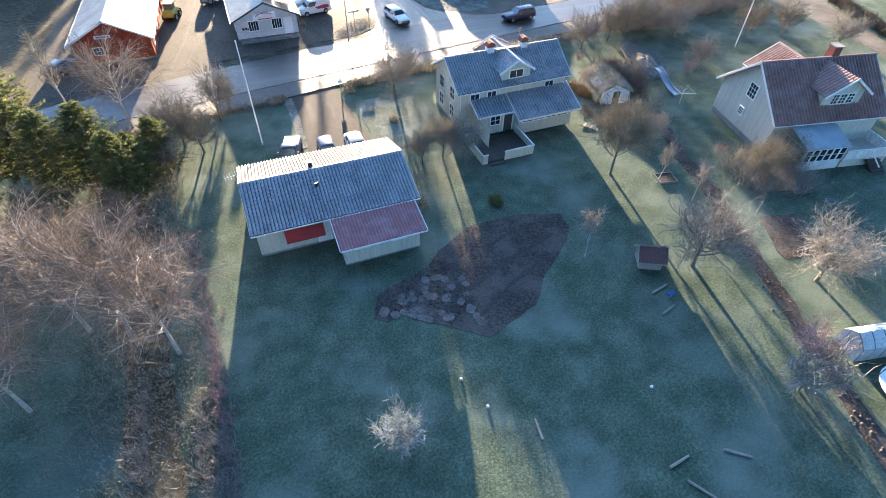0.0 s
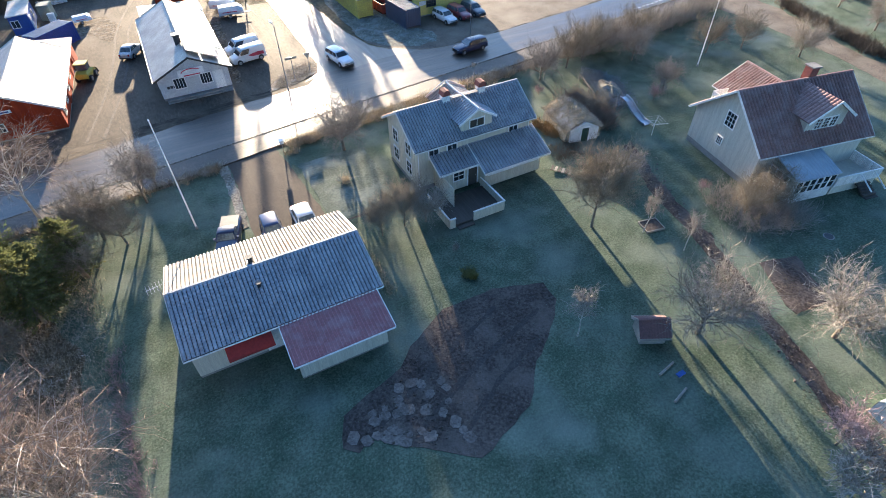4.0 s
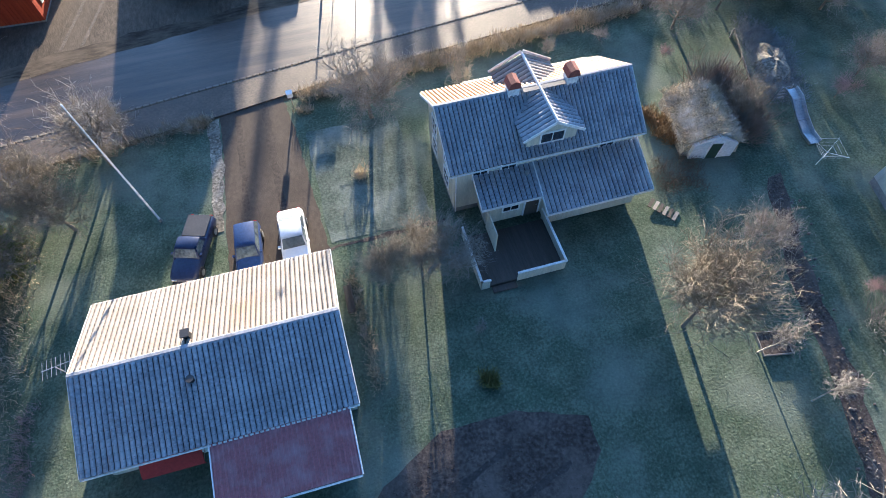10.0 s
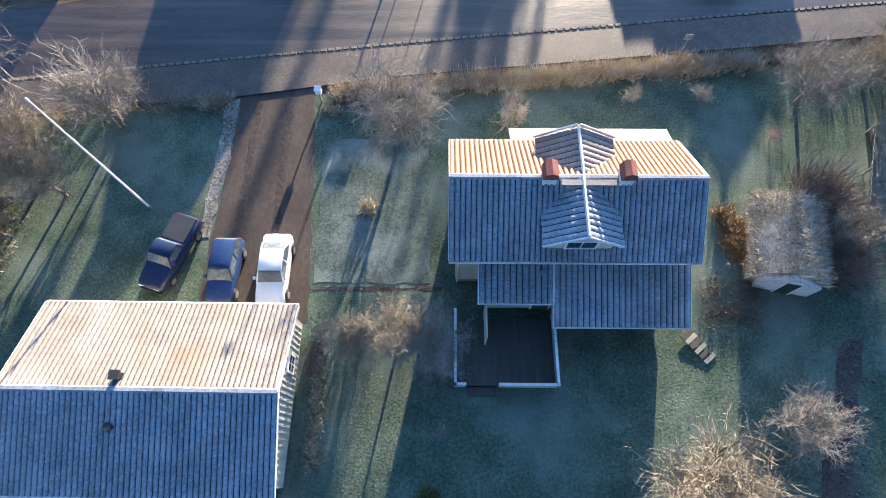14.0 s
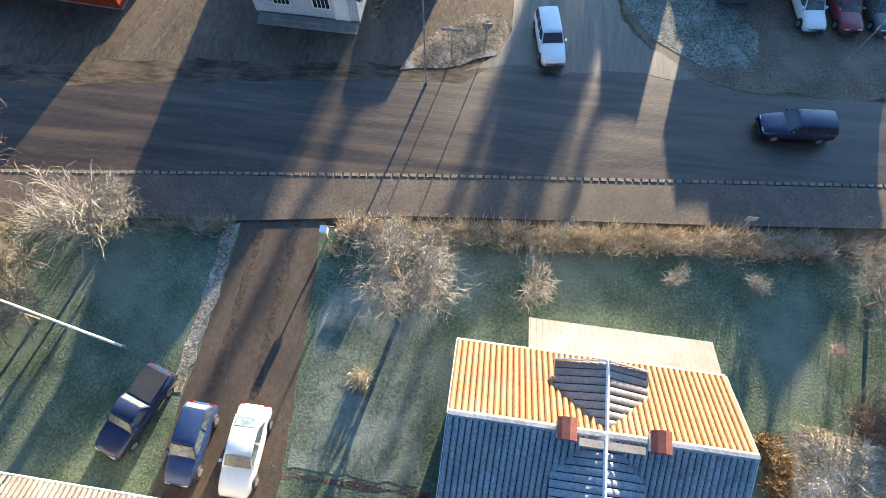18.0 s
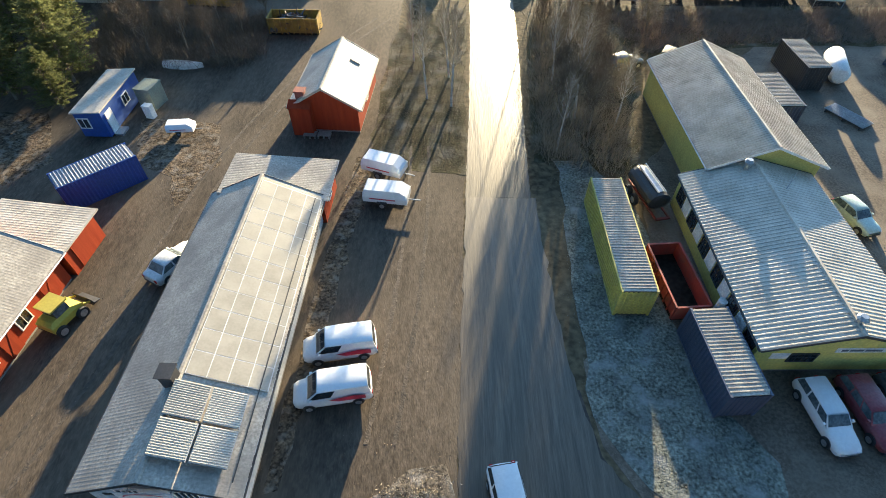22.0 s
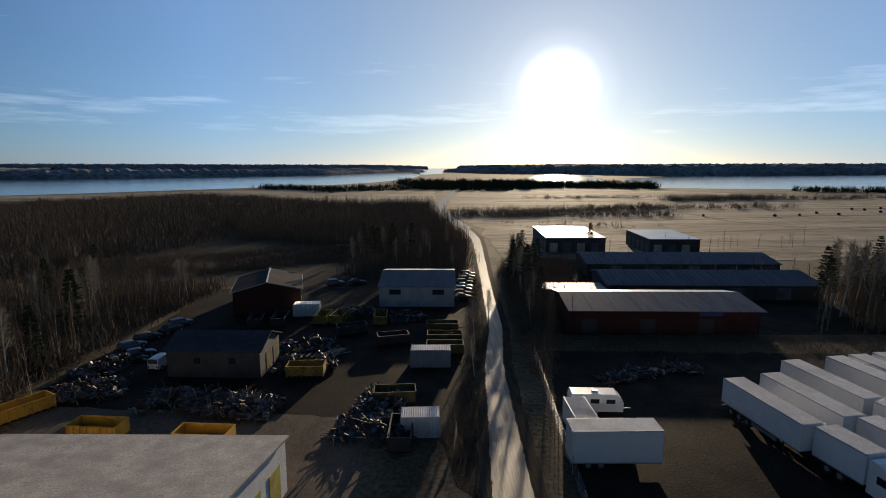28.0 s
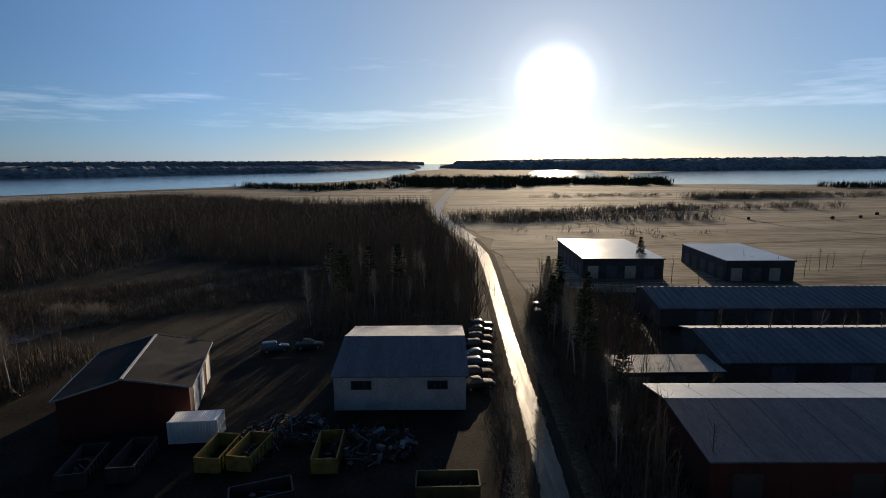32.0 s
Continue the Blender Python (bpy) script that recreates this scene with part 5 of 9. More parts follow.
# red-roofed house
h2 = gable("house", pose(44.6, 27.6, 0, 0, 0, -102.5), 11.2, 8.7, 4.0, 7.5, CREAM2, REDTILE, "pale boarded house with a red tiled roof and glazed veranda", 0.5, 0.5, tiled(REDTILE, 0, 0.33, 0.38), 0.6, "house")
c = part("chimney", Shape().box(3.6, 6.8, 6.7, 4.4, 7.6, 8.4), BRICK, h2)
part("chimney_cap", Shape().box(3.5, 6.7, 8.4, 4.5, 7.7, 8.5), STONE, c)
for x, z, w, h in ((4.4, 4.6, 1.1, 1.3), (4.0, 2.3, 0.6, 0.7)):
    window(h2, (x, -0.02, z), 0, w, h, 3, 3)
f = part("dormer", Shape().prism([(4.5, 4.0), (8.5, 4.0), (8.5, 6.0), (6.5, 7.25), (4.5, 6.0)], 4.6, 8.0, "x"), CREAM2, h2)
for a, b in (((4.0, 5.75), (6.5, 7.4)), ((9.0, 5.75), (6.5, 7.4))):
    pts = [(8.5, a[0], a[1]), (8.5, b[0], b[1]), (4.4, b[0], b[1]), (4.4, a[0], a[1])]
    if a[0] > b[0]:
        pts = [pts[1], pts[0], pts[3], pts[2]]
    part("dormer_roof", Shape().slab(*pts, 0.1), REDTILE, f)
    lo, hi = Vector((8.5, *a)), Vector((8.5, *b))
    back = Vector((-4.1, 0, 0))
    if back.cross(hi - lo).z > 0:
        tiles(f, lo, back, hi - lo, 12, 8, REDTILE, lift=0.03)
    else:
        tiles(f, lo + back, -back, hi - lo, 12, 8, REDTILE, lift=0.03)
part("bargeboard", Shape().slab((8.52, 3.95, 5.75), (8.57, 3.95, 5.75), (8.57, 6.5, 7.46), (8.52, 6.5, 7.46), 0.2).slab((8.52, 6.5, 7.46), (8.57, 6.5, 7.46), (8.57, 9.05, 5.75), (8.52, 9.05, 5.75), 0.2), WHITE, f)
for y in (5.7, 6.5, 7.3):
    window(f, (8.03, y, 5.2), 90, 0.6, 0.9, 2, 3)
# veranda with glazed roof
VERROOF = shade("frosted_translucent_sheet", (0.36, 0.4, 0.44), (0.28, 0.315, 0.35), 0.5, 7, 0.45, 0, 0.03, (0.46, 0.49, 0.52), 0.35, 0.4, size3=0.6)
ve = thing("veranda", pose(44.3, 18.75, 0, 0, 0, -12.5), "white glazed veranda with a pale sheet roof and railed terrace", "veranda")
r = part("roof", Shape().slab((0, -3.1, 2.5), (4.6, -3.1, 2.5), (4.6, 0, 3.35), (0, 0, 3.35), 0.06), VERROOF, ve)
ribs(r, (0, -3.1, 2.5), (4.6, 0, 0), (0, 3.1, 0.85), 14, VERROOF, amp=0.05)
part("base", Shape().box(0.15, -2.9, 0, 4.45, 0, 1.0), WHITE, ve)
for i in range(6):
    window(ve, (0.55 + i * 0.7, -2.92, 1.7), 0, 0.55, 1.2, 1, 2)
for i in range(4):
    window(ve, (0.13, -2.5 + i * 0.7, 1.7), -90, 0.55, 1.2, 1, 2)
part("terrace", Shape().box(4.6, -3.0, 0.75, 9.6, 0.2, 0.9).box(4.7, -2.9, 0, 9.5, 0.1, 0.75), CREAM2, ve)
for i in range(18):
    part("baluster", Shape().box(4.7 + i * 0.28, -3.0, 0.9, 4.93 + i * 0.28, -2.95, 1.8), WHITE, ve)
part("rail", Shape().box(4.6, -3.03, 1.8, 9.6, -2.92, 1.88), WHITE, ve)
for i in range(5):
    part("step", Shape().box(7.2, -3.0 - 0.3 * (i + 1), 0.75 - 0.17 * (i + 1), 8.6, -3.0 - 0.3 * i, 0.75 - 0.17 * i), WOODD, ve)
for x in (7.15, 8.65):
    part("stair_rail", Shape().slab((x, -4.6, 0.95), (x + 0.06, -4.6, 0.95), (x + 0.06, -3.0, 1.8), (x, -3.0, 1.8), 0.1), WHITE, ve)
for i in range(11):
    part("baluster", Shape().box(9.5, -2.9 + i * 0.28, 0.9, 9.55, -2.67 + i * 0.28, 1.8), WHITE, ve)
part("rail", Shape().box(9.47, -2.92, 1.8, 9.58, 0.2, 1.88), WHITE, ve)
# rear wing of that house
wg = gable("house_wing", pose(50.6, 26.3, 0, 0, 0, -12.5), 4.4, 6.0, 3.0, 4.9, CREAM2, REDTILE, "low wing with a hipped red tiled roof", 0.4, 0.3, tiled(REDTILE, 0, 0.33, 0.38), 0.3)
balcony = thing("balcony", pose(48.6, 27.2, 0, 0, 0, -12.5), "white railed balcony beside the rear wing", "balcony")
part("floor", Shape().box(0, 0, 2.4, 1.8, 2.2, 2.55), WHITE, balcony)
for x, y in ((0.02, 0.02), (0.02, 2.1), (1.7, 2.1)):
    part("post", Shape().box(x, y, 0, x + 0.1, y + 0.1, 3.4), WHITE, balcony)
part("rail", Shape().box(0, 2.12, 2.9, 1.8, 2.18, 3.4).box(0, 0, 2.9, 0.06, 2.2, 3.4), WHITE, balcony)

# root cellar with thatched turf
rc = thing("root_cellar", pose(33.9, 33.0, 0, 0, 0, -12), "earth cellar with a shaggy dead-grass roof and white gable", "cellar")
part("front_wall", Shape().prism([(0.2, 0), (3.7, 0), (3.7, 1.3), (1.95, 2.05), (0.2, 1.3)], 0, 0.3, "y"), WHITEWALL, rc)
door(rc, (1.95, -0.02, 0.02), 0, 0.9, 1.5, shade("dark_green_door", (0.018, 0.05, 0.032), (0.025, 0.06, 0.04), 1, 9, 0.6), False)
body = part("turf_body", Shape().loft([[(-0.4, y, 0), (-0.1, y, 1.25), (1.0, y, 1.85), (1.95, y, 2.1), (2.9, y, 1.85), (4.0, y, 1.25), (4.3, y, 0)] for y in (0.3, 5.3)]), STRAW, rc)
s = Shape()
rnd = random.Random(5)
for i in range(5200):
    x, y = rnd.uniform(-0.4, 4.3), rnd.uniform(0.15, 5.5)
    z = 2.12 - abs(x - 1.95) * 0.42
    d = Vector((rnd.gauss((x - 1.95) * 0.35, 0.35), rnd.gauss(0.05, 0.4), 0.3)).normalized()
    p = Vector((x, y, z - 0.05)); q = p + d * rnd.uniform(0.25, 0.75)
    w = Vector((rnd.gauss(0, 1), rnd.gauss(0, 1), 0)).normalized() * rnd.uniform(0.015, 0.045)
    s.poly(p - w, p + w, q)
part("dead_grass", s, STRAW, rc)["kind"] = "stuff"

rc.scale = (0.86, 1.02, 1.0)
# playhouse
TOYROOF = shade("brown_red_toy_roof", (0.15, 0.07, 0.065), (0.11, 0.055, 0.052), 0.8, 10, 0.7, 0, 0.05, (0.2, 0.13, 0.12), 0.3)
ph = gable("playhouse", pose(22.85, 12.61, 0, 0, 0, -118), 1.7, 1.5, 1.1, 1.75, WOODG, TOYROOF, "small grey wooden playhouse with a ribbed brown-red roof", 0.2, 0.2, sheet(TOYROOF, 0.18, 0.015), 0.1, "playhouse", trim=WOODG, thick=0.05)
# greenhouse
gh = thing("greenhouse", pose(30.45, 0.95, 0, 0, 0, -103), "small white-framed greenhouse with clouded panes", "greenhouse")
ghp = shade("clouded_pane", (0.55, 0.58, 0.58), (0.44, 0.47, 0.47), 1, 6, 0.55, 0, 0.02)
outl = [(0, 0), (0.08, 1.25), (0.75, 1.7), (1.5, 2.0), (2.25, 1.7), (2.92, 1.25), (3.0, 0)]
for i in range(6):
    (xa, za), (xb, zb) = outl[i], outl[i + 1]
    for j in range(4):
        part("pane", Shape().slab((xa, j * 0.8 + 0.03, za), (xa, j * 0.8 + 0.77, za), (xb, j * 0.8 + 0.77, zb), (xb, j * 0.8 + 0.03, zb), 0.02), ghp, gh)
for j in range(5):
    s = Shape()
    for i in range(6):
        (xa, za), (xb, zb) = outl[i], outl[i + 1]
        s.tube((xa, j * 0.8, za), (xb, j * 0.8, zb), 0.028, n=5)
    part("frame_rib", s, CARGREY, gh)
for xa, za in outl:
    part("frame_rail", Shape().tube((xa, 0, za), (xa, 3.2, za), 0.024, n=5), CARGREY, gh)
for y in (-0.02, 3.22):
    for xa, top in ((0.75, 1.7), (1.5, 2.0), (2.25, 1.7)):
        part("end_bar", Shape().tube((xa, y, 0), (xa, y, top), 0.024, n=5), CARGREY, gh)
for y in (0, 3.2):
    part("end_pane", Shape().prism(outl, y - 0.01, y + 0.01, "y"), ghp, gh)
gh.scale = (0.62, 1.1, 0.95)
# trampoline covered with a sheet
tr = thing("trampoline", pose(30.8, -4.0, 0), "round garden trampoline with a pale frosted mat", "trampoline")
part("mat", Shape().tube((0, 0, 0.78), (0, 0, 0.82), 1.6, n=24), CARGREEN, tr)
part("pad", Shape().loft([[(math.cos(a) * r, math.sin(a) * r, z) for a in [i * math.pi / 12 for i in range(24)]] for r, z in ((1.6, 0.83), (1.95, 0.85), (1.95, 0.78), (1.6, 0.77))], False), WHITE, tr)
for i in range(6):
    a = i * math.pi / 3
    part("leg", Shape().tube((1.8 * math.cos(a), 1.8 * math.sin(a), 0), (1.8 * math.cos(a), 1.8 * math.sin(a), 0.8), 0.03, n=6), STEEL, tr)
    part("net_pole", Shape().tube((1.95 * math.cos(a), 1.95 * math.sin(a), 0.8), (1.9 * math.cos(a), 1.9 * math.sin(a), 2.4), 0.025, n=6), BLACK, tr)
# flagpoles
for x, y, h, mt in ((-1.3, 38.5, 10.2, WHITE), (58.9, 38.7, 9.5, WHITE)):
    fp = thing("flagpole", pose(x, y, 0), "tall bare white flagpole on the lawn", "flagpole", "flagpoles")
    part("pole", Shape().tube((0, 0, 0), (0, 0, h), 0.075, 0.04, n=10), mt, fp)
    part("knob", Shape().tube((0, 0, h), (0, 0, h + 0.12), 0.07, 0.03, n=8), WHITE, fp)
    part("footing", Shape().tube((0, 0, -0.1), (0, 0, 0.3), 0.13, 0.11, n=8), STONE, fp)
# small things on the lawn
for x, y in ((5.8, 7.7), (6.5, 5.4), (16.5, 2.7)):
    s = Shape()
    s.loft([[(0.11 * math.cos(a) * math.sin(b), 0.11 * math.sin(a) * math.sin(b), 0.11 - 0.11 * math.cos(b)) for a in [i * math.pi / 5 for i in range(10)]] for b in (0.2, 0.7, 1.2, 1.7, 2.2, 2.7, 3.0)])
    solid("ball", s, SIGNW, "pale play ball lying on the lawn", "ball", pose(x, y, 0.02), "balls on the lawn", smooth=True)
for x, y, a, l in ((14.9, -1.7, 5, 1.4), (18.3, -2.6, -40, 1.5), (15.0, -3.4, -60, 1.6), (22.3, 9.0, 10, 1.5), (21.6, 7.2, 14, 1.4), (8.6, 3.0, 80, 1.3), (11.5, -4.5, -30, 1.8)):
    solid("log", Shape().tube((-l / 2, 0, 0.09), (l / 2, 0, 0.09), 0.09, 0.07, n=8), WOODG, "weathered grey log lying on the lawn", "log", pose(x, y, 0.02, 0, 0, a), "logs on the lawn")
swg = thing("toy_seesaw", pose(22.6, 8.2, 0), "small blue garden toy seat", "toy")
part("stand", Shape().box(-0.1, -0.1, 0, 0.1, 0.1, 0.3), WOODG, swg)
part("seat", Shape().box(-0.3, -0.15, 0.3, 0.3, 0.15, 0.38), BLUECONT, swg)
# fallen slide / tarp heap by the cellar
solid("rubble_mound", Shape().loft([[(math.cos(a) * r * 2.6, math.sin(a) * r * 1.3, z + 0.12 * math.sin(a * 5)) for a in [i * math.pi / 8 for i in range(16)]] for r, z in ((1, 0), (0.8, 0.35), (0.45, 0.55), (0.15, 0.6))]), FROSTG, "long low heap of frosted stones and brush", "heap", pose(45.3, 39.5, 0.0, 0, 0, 70))
sl = thing("garden_slide", pose(43.4, 35.7, 0, 0, 0, -93), "grey plastic slide lying on the grass", "slide")
part("chute", Shape().loft([[(x, -0.3, z + 0.25), (x, -0.25, z), (x, 0.25, z), (x, 0.3, z + 0.25), (x, 0.26, z + 0.25), (x, 0.22, z + 0.05), (x, -0.22, z + 0.05), (x, -0.26, z + 0.25)] for x, z in ((0, 1.2), (0.6, 1.1), (1.4, 0.5), (2.2, 0.12), (2.8, 0.1))]), STEEL, sl)
part("ladder", Shape().box(-0.25, -0.3, 0, -0.2, -0.25, 1.3).box(-0.25, 0.25, 0, -0.2, 0.3, 1.3), STEEL, sl)
for i in range(4):
    part("rung", Shape().tube((-0.22, -0.28, 0.25 + i * 0.3), (-0.22, 0.28, 0.25 + i * 0.3), 0.02, n=6), STEEL, sl)
sl.scale = (1.5, 1.6, 1.1)
bf = thing("board_fence", pose(44.1, 43.5, 0, 0, 0, -111.5), "low leaning fence of weathered boards beside the brushwood", "fence")
for i in range(24):
    part("board", Shape().slab((i * 0.3, 0.35 + 0.05 * (i % 3), 0.02), (i * 0.3 + 0.24, 0.35 + 0.05 * (i % 3), 0.02), (i * 0.3 + 0.24, -0.05, 0.75 + 0.06 * (i % 2)), (i * 0.3, -0.05, 0.75 + 0.06 * (i % 2)), 0.03), WOODG, bf)
for x in (0.2, 3.5, 6.8):
    part("post", Shape().box(x, -0.14, 0, x + 0.09, -0.05, 0.85), WOODG, bf)
# letterbox and notice post by the drive
lb = thing("letterbox", pose(8.55, 46.3, 0), "white metal letterbox on a post beside the drive", "letterbox")
part("post", Shape().box(-0.04, -0.04, 0, 0.04, 0.04, 0.95), WOODG, lb)
part("box", Shape().box(-0.2, -0.16, 0.95, 0.2, 0.16, 1.3).slab((-0.23, -0.2, 1.3), (0.23, -0.2, 1.3), (0.23, 0.2, 1.38), (-0.23, 0.2, 1.38), 0.03), WHITE, lb)
# drain grate in the footpath
gr = thing("drain_grate", pose(22.7, 49.0, 0.125), "dark iron drain grate in the footpath", "grate")
part("frame", Shape().box(-0.5, -0.25, 0, 0.5, -0.2, 0.012).box(-0.5, 0.2, 0, 0.5, 0.25, 0.012).box(-0.5, -0.2, 0, -0.45, 0.2, 0.012).box(0.45, -0.2, 0, 0.5, 0.2, 0.012), BLACK, gr)
for i in range(8):
    part("bar", Shape().box(-0.4 + i * 0.11, -0.2, 0, -0.35 + i * 0.11, 0.2, 0.01), BLACK, gr)

# rotary clothes dryer
rd = thing("clothes_dryer", pose(42.2, 29.9, 0), "white rotary clothes dryer standing on the lawn", "dryer")
part("post", Shape().tube((0, 0, 0), (0, 0, 1.75), 0.025, n=6), WHITE, rd)
for i in range(4):
    a = i * math.pi / 2 + 0.5
    part("arm", Shape().tube((0, 0, 1.3), (1.25 * math.cos(a), 1.25 * math.sin(a), 1.75), 0.014, n=4), WHITE, rd)
for k in (0.45, 0.7, 0.95):
    s = Shape()
    tip = [Vector((1.25 * k * math.cos(i * math.pi / 2 + 0.5), 1.25 * k * math.sin(i * math.pi / 2 + 0.5), 1.3 + 0.45 * k)) for i in range(4)]
    for i in range(4):
        s.tube(tip[i - 1], tip[i], 0.006, n=4)
    part("line", s, WHITE, rd)
# manhole cover and raised bed
mh = thing("manhole_cover", pose(43.1, 11.5, 0.02), "round dark iron manhole cover in the lawn", "manhole")
part("ring", Shape().tube((0, 0, 0), (0, 0, 0.05), 0.42, n=18), STONE, mh)
part("lid", Shape().tube((0, 0, 0.05), (0, 0, 0.065), 0.34, n=18), BLACK, mh)
rb = thing("raised_bed", pose(31.7, 19.6, 0, 0, 0, -12), "low wooden raised bed filled with dark soil", "bed")
part("soil", Shape().box(-0.8, -0.65, 0, 0.8, 0.65, 0.16), SOIL, rb)
for x0, y0, x1, y1 in ((-0.85, -0.7, 0.85, -0.65), (-0.85, 0.65, 0.85, 0.7), (-0.85, -0.65, -0.8, 0.65), (0.8, -0.65, 0.85, 0.65)):
    part("board", Shape().box(x0, y0, 0, x1, y1, 0.22), WOODG, rb)
# pale stones along the ditch
st = Shape()
rnd = random.Random(21)
for x, y, k in row((38.6, 28), (35.4, 20), 0.12, 0.5, 1.3, 0.35, 80) + row((35.4, 20), (30.6, 7), 0.12, 0.5, 1.3, 0.4, 81) + row((30.6, 7), (24, -12), 0.16, 0.5, 1.3, 0.4, 82):
    r = 0.1 * k
    a = rnd.random() * 3
    ring = lambda f, z: [(x + math.cos(a + i * 1.257) * r * f, y + math.sin(a + i * 1.257) * r * f * 0.8, z) for i in range(5)]
    st.loft([ring(1, 0.02), ring(0.9, r * 0.7), ring(0.4, r)])
solid("ditch_stones", st, FLAG, "loose pale stones scattered along the bare strip", "stones", kind="stuff")

# vehicles
STYLES = {  # hood, belt, roof heights; rear foot, rear top, front top, windscreen foot as fractions from the tail
    "hatch": (0.88, 0.92, 1.45, 0.02, 0.1, 0.52, 0.68),
    "wagon": (0.9, 0.95, 1.47, 0.02, 0.07, 0.56, 0.7),
    "sedan": (0.88, 0.93, 1.42, 0.13, 0.27, 0.55, 0.7),
    "pickup": (0.95, 1.0, 1.5, 0.38, 0.43, 0.6, 0.7),
    "van": (1.02, 1.1, 1.82, 0.01, 0.04, 0.66, 0.82),
}


def car(x, y, heading, style, paint, label, L=4.4, W=1.75, glass=None, group="", name="car"):
    """A car at x, y whose nose points along heading (degrees from +x)."""
    hood, belt, roof, xr, xr2, xf2, xf = STYLES[style]
    glass = glass or GLASS
    th = thing(name, pose(x, y, 0.03, 0, 0, heading), label, name if name == "van" else "car", group)
    w = W / 2
    X = lambda f: (f - 0.5) * L
    def ring(f, hw, zl, zt, crown=0.04):
        """A rounded cross-section of the body at a fraction of its length."""
        half = [(hw * 0.86, zl), (hw * 0.97, zl + 0.1), (hw, zl + 0.3), (hw * 0.985, zt - 0.2), (hw * 0.93, zt - 0.07), (hw * 0.8, zt), (hw * 0.4, zt + crown * 0.8)]
        return [(X(f), -y, z) for y, z in half] + [(X(f), 0, zt + crown)] + [(X(f), y, z) for y, z in reversed(half)]
    tail = belt if style != "sedan" else belt + 0.02
    body = part("body", Shape().loft([ring(0, w * 0.8, 0.36, tail - 0.2), ring(0.012, w * 0.9, 0.27, tail - 0.09), ring(0.05, w * 0.97, 0.22, tail - 0.02), ring(0.22, w, 0.2, belt), ring(0.6, w, 0.2, belt), ring(xf, w * 0.99, 0.2, hood + 0.03), ring(0.85, w * 0.97, 0.2, hood - 0.05), ring(0.94, w * 0.92, 0.22, hood - 0.13), ring(0.98, w * 0.82, 0.27, hood - 0.22), ring(1.0, w * 0.64, 0.34, hood - 0.34)]), paint, th, smooth=True)
    if style == "pickup":
        part("load_bed", Shape().box(X(0.03), -w * 0.82, belt - 0.3, X(0.36), w * 0.82, belt + 0.06), BLACK, body)
    bw, rw = w * 0.92, w * 0.76 if style != "van" else w * 0.84
    A, B, C, D = X(xr), X(xr2), X(xf2), X(xf)
    zb = belt - 0.03
    def hoop(xb, xt, zt):
        return [(xb, -bw, zb), (xt, -rw, zt - 0.04), (xt, -rw * 0.84, zt + 0.01), (xt, 0, zt + 0.035), (xt, rw * 0.84, zt + 0.01), (xt, rw, zt - 0.04), (xb, bw, zb)]
    def between(f):
        return A + (D - A) * f, B + (C - B) * f
    cab = part("cabin", Shape().loft([hoop(*between(0), roof - 0.03), hoop(*between(0.12), roof), hoop(*between(0.5), roof + 0.02), hoop(*between(0.88), roof), hoop(*between(1), roof - 0.03)]), paint, th, smooth=True)
    def lerp(p, q, f):
        return Vector(p).lerp(Vector(q), f)
    def pane(nm, a, b, c, d, out):
        """a, b at the foot; c, d at the top; set out a little."""
        o = Vector(out) * 0.012
        q = [lerp(a, d, 0.12) + o, lerp(b, c, 0.12) + o, lerp(b, c, 0.9) + o, lerp(a, d, 0.9) + o]
        q = [lerp(q[0], q[1], 0.06), lerp(q[1], q[0], 0.06), lerp(q[2], q[3], 0.06), lerp(q[3], q[2], 0.06)]
        n = (q[1] - q[0]).cross(q[3] - q[0])
        if n.dot(Vector(out)) < 0:
            q.reverse()
        part(nm, Shape().slab(*q, 0.01), glass, cab)
    pane("windscreen", (D, -bw, zb), (D, bw, zb), (C, rw, roof - 0.03), (C, -rw, roof - 0.03), (0.6, 0, 0.8))
    pane("rear_window", (A, -bw, zb), (A, bw, zb), (B, rw, roof - 0.03), (B, -rw, roof - 0.03), (-0.9, 0, 0.4))
    cuts = (0.0, 0.36, 0.68, 1.0) if style in ("wagon",) else (0.0, 0.5, 1.0)
    if style == "van":
        cuts = (0.62, 1.0)
    if style == "pickup":
        cuts = (0.1, 1.0)
    for s in (-1, 1):
        for i in range(len(cuts) - 1):
            f0, f1 = cuts[i], cuts[i + 1]
            pane("side_window", lerp((A, s * bw, zb), (D, s * bw, zb), f0), lerp((A, s * bw, zb), (D, s * bw, zb), f1), lerp((B, s * rw, roof - 0.02), (C, s * rw, roof - 0.02), f1), lerp((B, s * rw, roof - 0.02), (C, s * rw, roof - 0.02), f0), (0, s, 0.25))
        part("headlamp", Shape().box(X(0.965), s * w * 0.52 - 0.16, hood - 0.36, X(0.992), s * w * 0.52 + 0.16, hood - 0.22), LAMPCLR, body)
        part("tail_lamp", Shape().box(X(0.0) - 0.02, s * w * 0.68 - 0.1, 0.62, X(0.012), s * w * 0.68 + 0.1, 0.86), LAMPRED, body)
        part("mirror", Shape().box(D - 0.35, s * w * 1.02 - 0.06, belt + 0.02, D - 0.2, s * w * 1.02 + 0.08, belt + 0.16), paint, body)
    part("bumper", Shape().box(X(0.975), -w * 0.78, 0.25, X(1.005), w * 0.78, 0.42), BLACK, body)
    part("bumper", Shape().box(X(-0.006), -w * 0.84, 0.28, X(0.02), w * 0.84, 0.46), BLACK, body)
